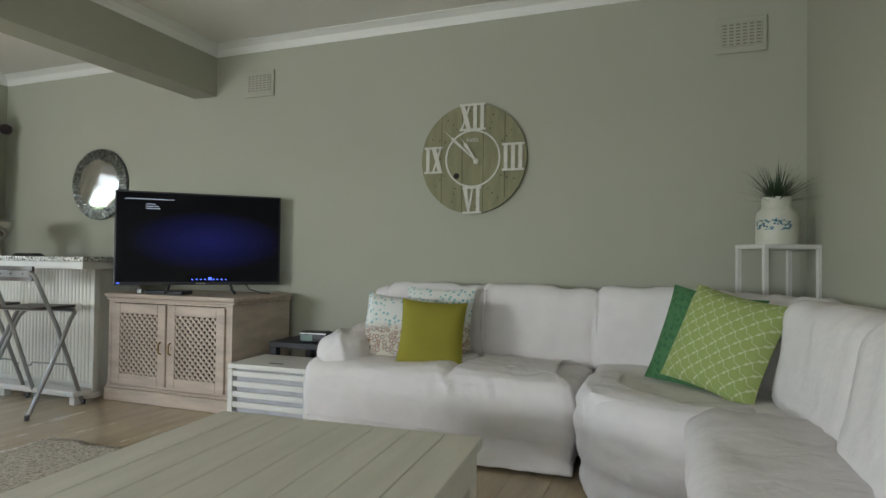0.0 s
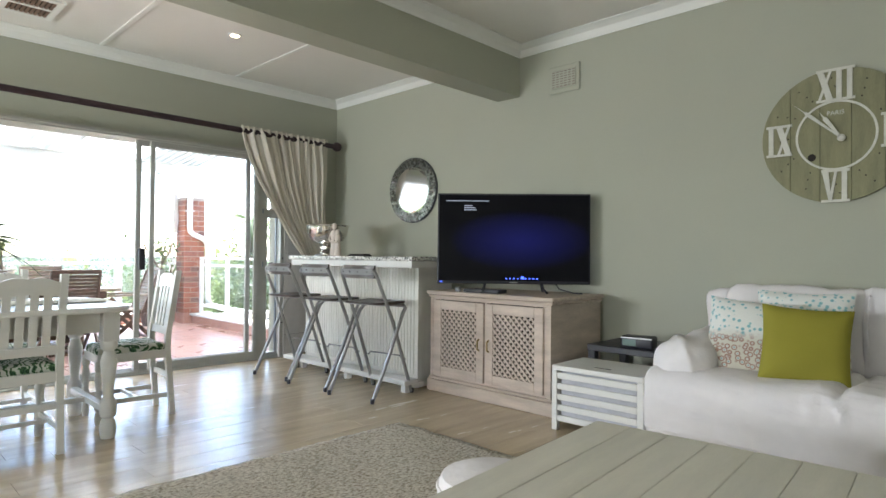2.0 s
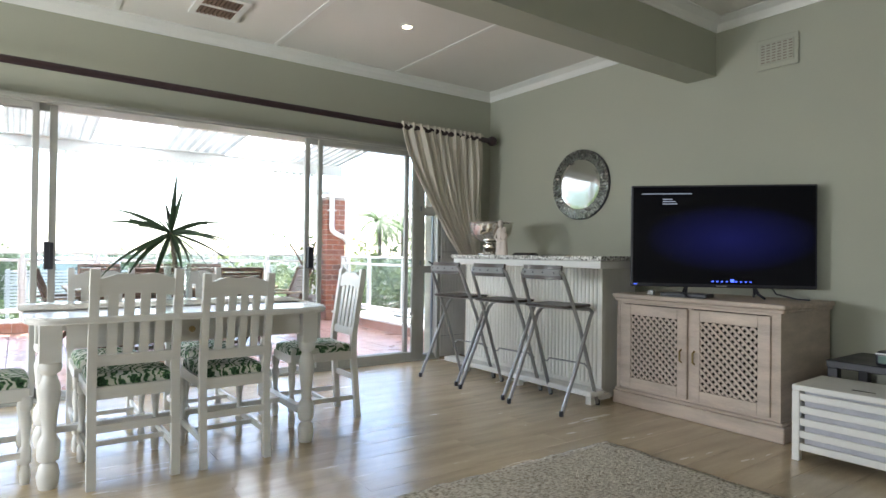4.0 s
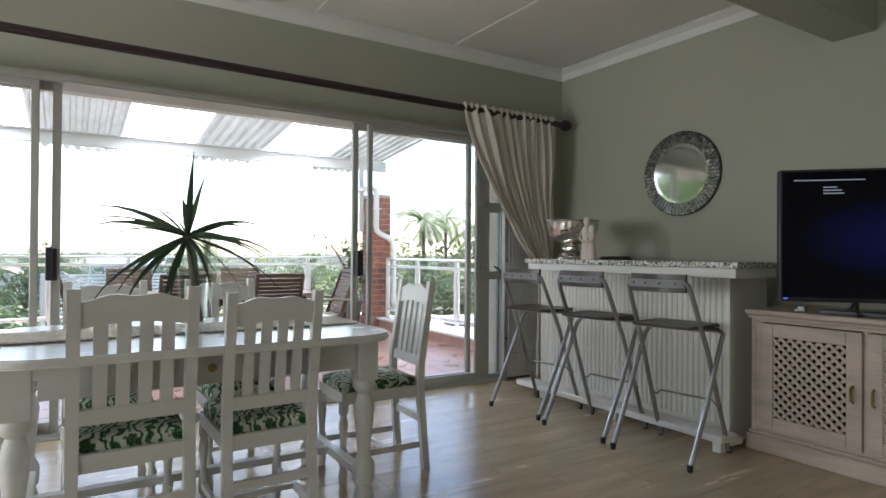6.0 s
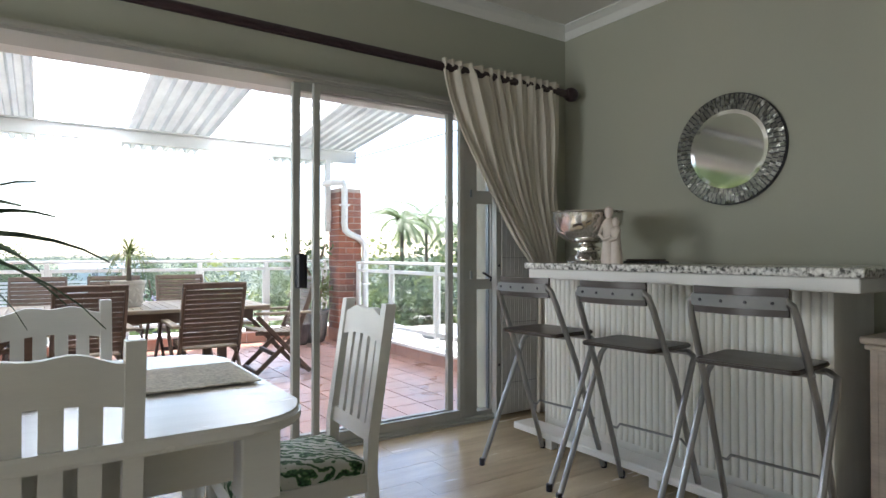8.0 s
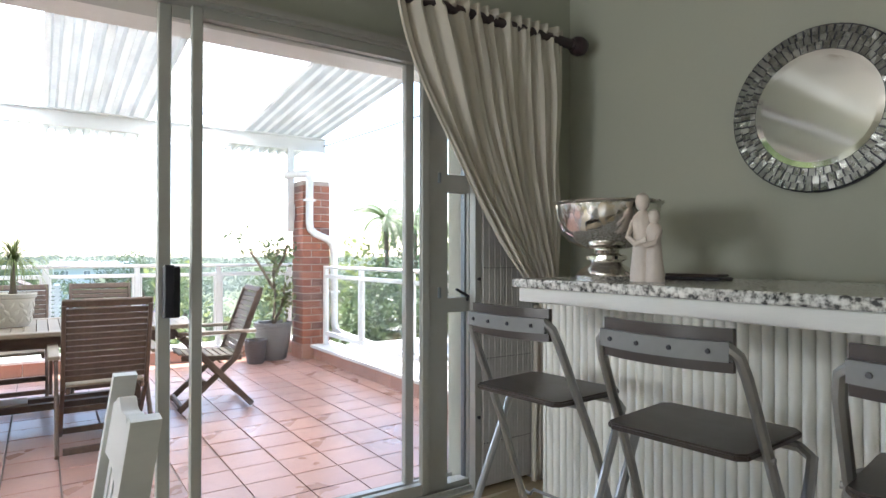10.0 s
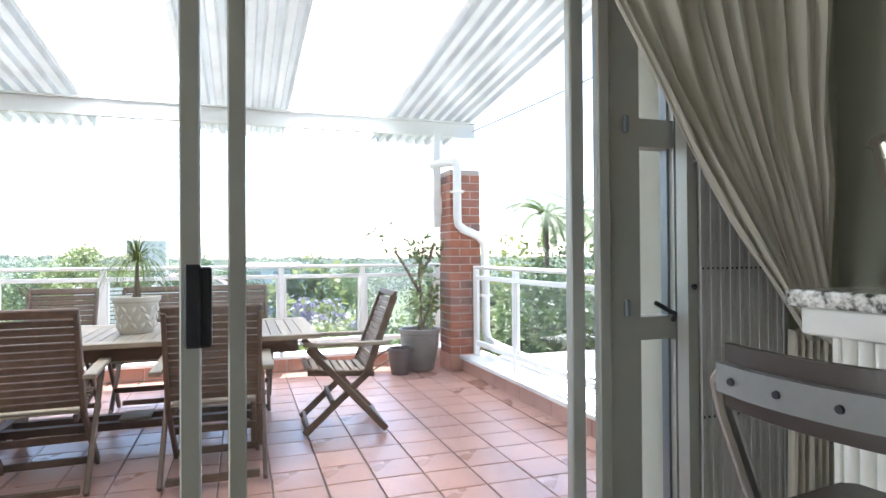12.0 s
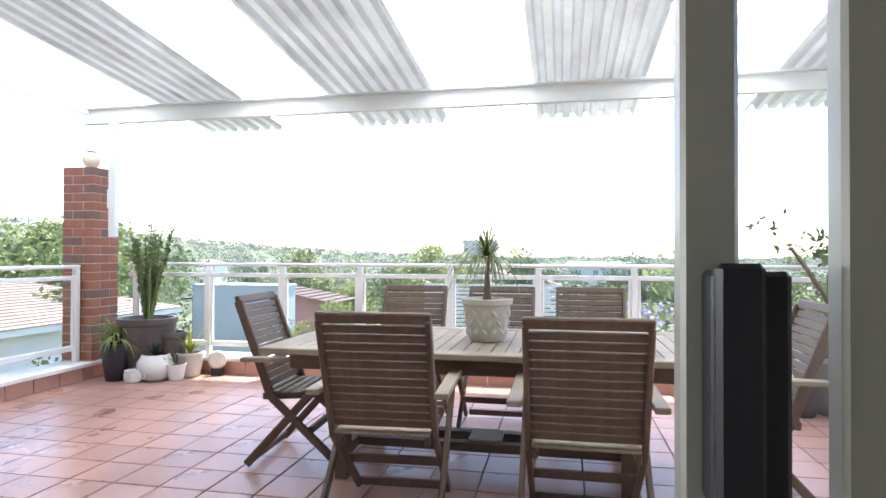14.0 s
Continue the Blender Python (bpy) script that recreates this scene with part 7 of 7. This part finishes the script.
palm(-14.2, 7.5, 1.8, 0.9, 1)
palm(-13.4, 8.6, 1.55, 0.95, 2)
palm(-11.2, 8.8, 1.5, 0.95, 3)
palm(-7.8, 9.8, 1.7, 1.05, 6)
palm(-16.5, 9.6, 2.1, 1.5, 4)
palm(-9.6, 9.2, 1.55, 1.05, 5)


# ---- neighbouring houses ----
def roof_tiles(bm, x0, x1, y0, y1, z_low, z_high, along_y):
    """A gable roof laid in stepped tile courses, the ridge along one axis."""
    n = 9
    for s in (-1, 1):
        for k in range(n):
            f0, f1 = k / n, (k + 1) / n
            if along_y:
                cx, hw = (x0 + x1) / 2, (x1 - x0) / 2
                xa, xb = cx + s * hw * (1 - f0), cx + s * hw * (1 - f1)
                za, zb = z_low + (z_high - z_low) * f0 + 0.05, z_low + (z_high - z_low) * f1
                q = [(xa, y0, za), (xa, y1, za), (xb, y1, zb), (xb, y0, zb)]
                w = [(xa, y0, za - 0.05), (xa, y1, za - 0.05)]
            else:
                cy, hw = (y0 + y1) / 2, (y1 - y0) / 2
                ya, yb = cy + s * hw * (1 - f0), cy + s * hw * (1 - f1)
                za, zb = z_low + (z_high - z_low) * f0 + 0.05, z_low + (z_high - z_low) * f1
                q = [(x0, ya, za), (x1, ya, za), (x1, yb, zb), (x0, yb, zb)]
                w = [(x0, ya, za - 0.05), (x1, ya, za - 0.05)]
            v = [bm.verts.new(p) for p in q]
            bm.faces.new(v)
            lo = [bm.verts.new(p) for p in w]
            bm.faces.new((lo[0], lo[1], v[1], v[0]))


def house(x0, x1, y0, y1, z_eave, rise, wall, roof, label, along_y=True, windows=2):
    zb = ground_z((x0 + x1) / 2, (y0 + y1) / 2) - 1
    h = thing("house", ((x0 + x1) / 2, (y0 + y1) / 2, zb), label, "house", "neighbouring houses")
    off = Vector(((x0 + x1) / 2, (y0 + y1) / 2, zb))
    m = Matrix.Translation(-off)
    bm = bmesh.new()
    box(bm, x0, x1, y0, y1, zb, z_eave, m)
    part("wall", bm, wall, h)
    bm = bmesh.new()
    roof_tiles(bm, x0 - 0.5, x1 + 0.5, y0 - 0.5, y1 + 0.5, z_eave - 0.1, z_eave + rise, along_y)
    bmesh.ops.transform(bm, matrix=m, verts=bm.verts[:])
    part("roof", bm, roof, h, weld=True)
    if along_y:
        gx = (x0 + x1) / 2
        for yy in (y0, y1):
            bm = bmesh.new()
            bm.faces.new([bm.verts.new(Vector(p) - off) for p in ((x0, yy, z_eave), (x1, yy, z_eave), (gx, yy, z_eave + rise - 0.1))])
            part("gable", bm, wall, h)
    else:
        gy = (y0 + y1) / 2
        for xx in (x0, x1):
            bm = bmesh.new()
            bm.faces.new([bm.verts.new(Vector(p) - off) for p in ((xx, y0, z_eave), (xx, y1, z_eave), (xx, gy, z_eave + rise - 0.1))])
            part("gable", bm, wall, h)
    for k in range(windows):
        yy = y0 + (k + 0.5) * (y1 - y0) / windows
        w = part("window", B(x1 - 0.02, x1 + 0.03, yy - 0.55, yy + 0.55, z_eave - 1.5, z_eave - 0.5, m=m), M_WHITEMETAL, h)
        part("pane", B(x1 + 0.03, x1 + 0.036, yy - 0.48, yy - 0.03, z_eave - 1.43, z_eave - 0.57, m=m), M_ALU_DARK, w)
        part("pane", B(x1 + 0.03, x1 + 0.036, yy + 0.03, yy + 0.48, z_eave - 1.43, z_eave - 0.57, m=m), M_ALU_DARK, w)
    return h


def hip_house(x0, x1, y0, y1, z_eave, rise, wall, roof, label):
    """A house under a hipped roof of stepped tile courses, its ridge along x."""
    zb = ground_z((x0 + x1) / 2, (y0 + y1) / 2) - 1
    h = thing("house", ((x0 + x1) / 2, (y0 + y1) / 2, zb), label, "house", "neighbouring houses")
    m = Matrix.Translation((-(x0 + x1) / 2, -(y0 + y1) / 2, -zb))
    part("wall", B(x0 + 0.5, x1 - 0.5, y0 + 0.5, y1 - 0.5, zb, z_eave + 0.1, m=m), wall, h)
    part("fascia", B(x0 + 0.03, x1 - 0.03, y0 + 0.03, y1 - 0.03, z_eave - 0.14, z_eave - 0.002, m=m), M_WHITEMETAL, h)
    bm = bmesh.new()
    n, hw = 18, (y1 - y0) / 2
    prev = None
    for k in range(n + 1):
        f = k / n
        ins = hw * f * 0.999
        for lift in ((0.0, 0.035) if k < n else (0.0,)):
            z = z_eave + rise * f + lift
            ring = [bm.verts.new(m @ Vector(p)) for p in ((x0 + ins, y0 + ins, z), (x1 - ins, y0 + ins, z), (x1 - ins, y1 - ins, z), (x0 + ins, y1 - ins, z))]
            if prev:
                for i in range(4):
                    bm.faces.new((prev[i], prev[(i + 1) % 4], ring[(i + 1) % 4], ring[i]))
            prev = ring
    part("roof", bm, roof, h)
    return h


M_PINK = mat("pink_plaster", (0.52, 0.27, 0.24), 0.8, var=0.06, scale=0.6)
M_BLUE = mat("pale_blue_plaster", (0.47, 0.53, 0.55), 0.8, var=0.06, scale=0.6)
M_CREAMW = mat("cream_plaster", (0.62, 0.58, 0.5), 0.8, var=0.06, scale=0.6)
M_ROOFRED = mat("red_brown_roof_tile", (0.085, 0.055, 0.045), 0.7, var=0.2, scale=1.5)
M_ROOFGREY = mat("weathered_roof_tile", (0.29, 0.23, 0.19), 0.75, var=0.22, scale=1.5)
house(-32, -30, -15.0, -8.3, -0.95, 0.62, M_PINK, M_ROOFRED, "pink plastered house with a red-brown roof", False, 1)
flat = thing("flat_roofed_house", (-24.6, -9.2, -6.55), "pale blue plastered house with a flat parapet roof", "house", "neighbouring houses")
part("wall", B(-0.6, 0.6, -1.7, 1.6, 0, 6.5), M_BLUE, flat)
part("parapet", B(-0.64, 0.64, -1.74, 1.64, 6.5, 6.58), M_BLUE, flat)
hip_house(-21.2, -9.5, -15.5, -9.3, -0.5, 0.95, M_PLASTER, M_ROOFGREY, "white house with a weathered tiled hip roof")
house(-66, -60, -2.2, 1.0, -1.75, 1.1, M_PLASTER, M_ROOFRED, "small house with a red gable among trees", False, 1)
house(-70, -62, -5.6, -2.6, -1.4, 0.9, M_PLASTER, M_ROOFGREY, "small house with a pale gable among trees", False, 1)
house(-126, -120, 3.4, 16, -1.2, 1.0, M_BLUE, mat("pale_blue_roof", (0.4, 0.47, 0.52), 0.6, var=0.06), "long low building with a pale blue roof", True, 4)
house(-156, -150, -94.5, -89.5, -1.2, 0.8, M_PLASTER, M_ROOFGREY, "white villa on the wooded slope", True, 3)
scr = thing("louvred_screen", (-14.2, 0.8, -0.2), "white slatted screen below the terrace", "screen")
for y in (-1.0, 0.0, 1.0):
    part("post", B(-0.03, 0.03, y - 0.03, y + 0.03, ground_z(-14.2, 0.8) - 0.2, 0.86), M_WHITEMETAL, scr)
for k in range(13):
    part("slat", B(0.032, 0.05, -1.05, 1.05, 0.08 + k * 0.06, 0.12 + k * 0.06), M_WHITEMETAL, scr)
ab = thing("apartment_block", (-250, -31, 0), "pale apartment block on the horizon", "apartment building")
part("wall", B(-5, 5, -6.5, 6.5, -8, 6.6), M_CREAMW, ab)
part("roof", B(-5.3, 5.3, -6.8, 6.8, 6.6, 7.1), M_PLASTER, ab)
for r_ in range(3):
    for c_ in range(5):
        part("window", B(5.0, 5.1, -5.6 + c_ * 2.5, -4.6 + c_ * 2.5, 0.6 + r_ * 2.1, 1.6 + r_ * 2.1), M_ALU, ab)
# close planting against the side railing
for x, y, z0, rr, hh, mm, sd in ((-11.2, 5.9, -1.2, 0.9, 1.0, M_LEAF_DARK, 53), (-9.6, 7.6, -0.9, 0.8, 0.85, M_LEAF_LIGHT, 53), (-11.3, 5.0, -1.4, 1.0, 1.05, M_LEAF, 56), (-11.6, 3.2, -1.6, 0.8, 1.1, M_LEAF_LIGHT, 57), (-12.0, 1.9, -1.9, 0.8, 1.0, M_LEAF, 58)):
    bush("garden_shrub", (x, y, z0), (rr, rr, hh), 1800, 0.06, mm, sd, "leafy garden shrub against the railing")
sl = thing("patio_roof", (-8.2, 5.6, 0.06), "pale flat roof with a round cover below the railing", "flat roof")
part("slab", B(-1.6, 2.2, -1.05, 1.3, -5.5, 0.0), mat("weathered_screed", (0.42, 0.41, 0.38), 0.85, var=0.15, scale=2), sl)
part("parapet", B(-1.6, 2.2, 1.18, 1.3, 0.0, 0.3, r=0.01), M_PLASTER, sl)
part("rail", B(-1.6, 2.2, 1.2, 1.28, 0.34, 0.38, r=0.008), M_WHITEMETAL, sl)
for x in (-1.5, -0.6, 0.3, 1.2, 2.1):
    part("rail_post", B(x - 0.02, x + 0.02, 1.22, 1.26, 0.3, 0.34), M_WHITEMETAL, sl)
part("round_cover", L([(0.38, 0.0), (0.4, 0.035), (0.36, 0.06), (0.0, 0.085)], 28, (-0.45, -0.55, 0.0)), M_ALU_DARK, sl, "dark round cover", smooth=True)



# ---- floor boards and terrace tiles ----
def plank_meshes(count, w, ln):
    out = []
    for k in range(count):
        bm = bmesh.new()
        ox, oy = k * 3.7, k * 5.1
        box(bm, ox - w / 2 + 0.0008, ox + w / 2 - 0.0008, oy - ln / 2 + 0.0008, oy + ln / 2 - 0.0008, -0.008, 0)
        out.append((finish(bm, "plank", M_FLOOR, False), ox, oy))
    return out


random.seed(3)
PW, PL = 0.19, 1.22
boards = plank_meshes(10, PW, PL)
nx = int((X_E - X_W) / PW) + 1
for i in range(nx):
    x = X_W + PW * (i + 0.5)
    if x + PW / 2 > X_E + 0.1:
        continue
    y = Y_S + random.uniform(-1.0, -0.2) + PL / 2
    while y < Y_N + PL / 2:
        me, ox, oy = random.choice(boards)
        a, b = max(y - PL / 2, Y_S - 0.1), min(y + PL / 2, Y_N + 0.1)
        k = (b - a) / PL
        if k > 0.02:
            piece("plank", me, FLOOR, pose(x - ox, (a + b) / 2 - oy * k, 0) @ Matrix.Diagonal((1, k, 1, 1)))
        y += PL
TS = 0.262
tile_vars = []
for k in range(8):
    bm = bmesh.new()
    ox, oy = k * 2.3, k * 1.7
    rbox(bm, ox - TS / 2 + 0.004, ox + TS / 2 - 0.004, oy - TS / 2 + 0.004, oy + TS / 2 - 0.004, -0.012, 0, 0.003)
    tile_vars.append((finish(bm, "tile", M_TILE, False), ox, oy))
joined = bmesh.new()
count = 0
x = -6.0 - TS / 2
while x > -10.47:
    y = -2.49 + TS / 2 - 0.02
    while y < 4.2 + TS / 2:
        if count < 300 and -9.6 < x < -6.8 and -0.6 < y < 4.0:
            me, ox, oy = random.choice(tile_vars)
            piece("tile", me, TERRACE, pose(x - ox, y - oy, TERR + random.uniform(-0.001, 0.001)))
            count += 1
        else:
            box(joined, x - TS / 2 + 0.004, x + TS / 2 - 0.004, y - TS / 2 + 0.004, y + TS / 2 - 0.004, TERR - 0.012, TERR)
        y += TS
    x -= TS
tagged(part("tile_field", joined, M_TILE, TERRACE), kind="stuff")
# tile skirting on the kerbs
bm = bmesh.new()
rbox(bm, -TS / 2 + 0.003, TS / 2 - 0.003, -0.006, 0.006, 0, 0.15, 0.003)
sk = finish(bm, "skirting_tile", M_TILE, False)
SKIRT = tagged(new("trim_skirting"), "terracotta tile skirting round the terrace", "skirting", kind="structure")
for i in range(18):
    piece("skirting_tile", sk, SKIRT, pose(-6.1 - i * TS, 4.194, TERR))
    piece("skirting_tile", sk, SKIRT, pose(-6.1 - i * TS, -2.484, TERR))
for i in range(25):
    piece("skirting_tile", sk, SKIRT, pose(-10.464, -2.35 + i * TS, TERR, 0, 0, 90))
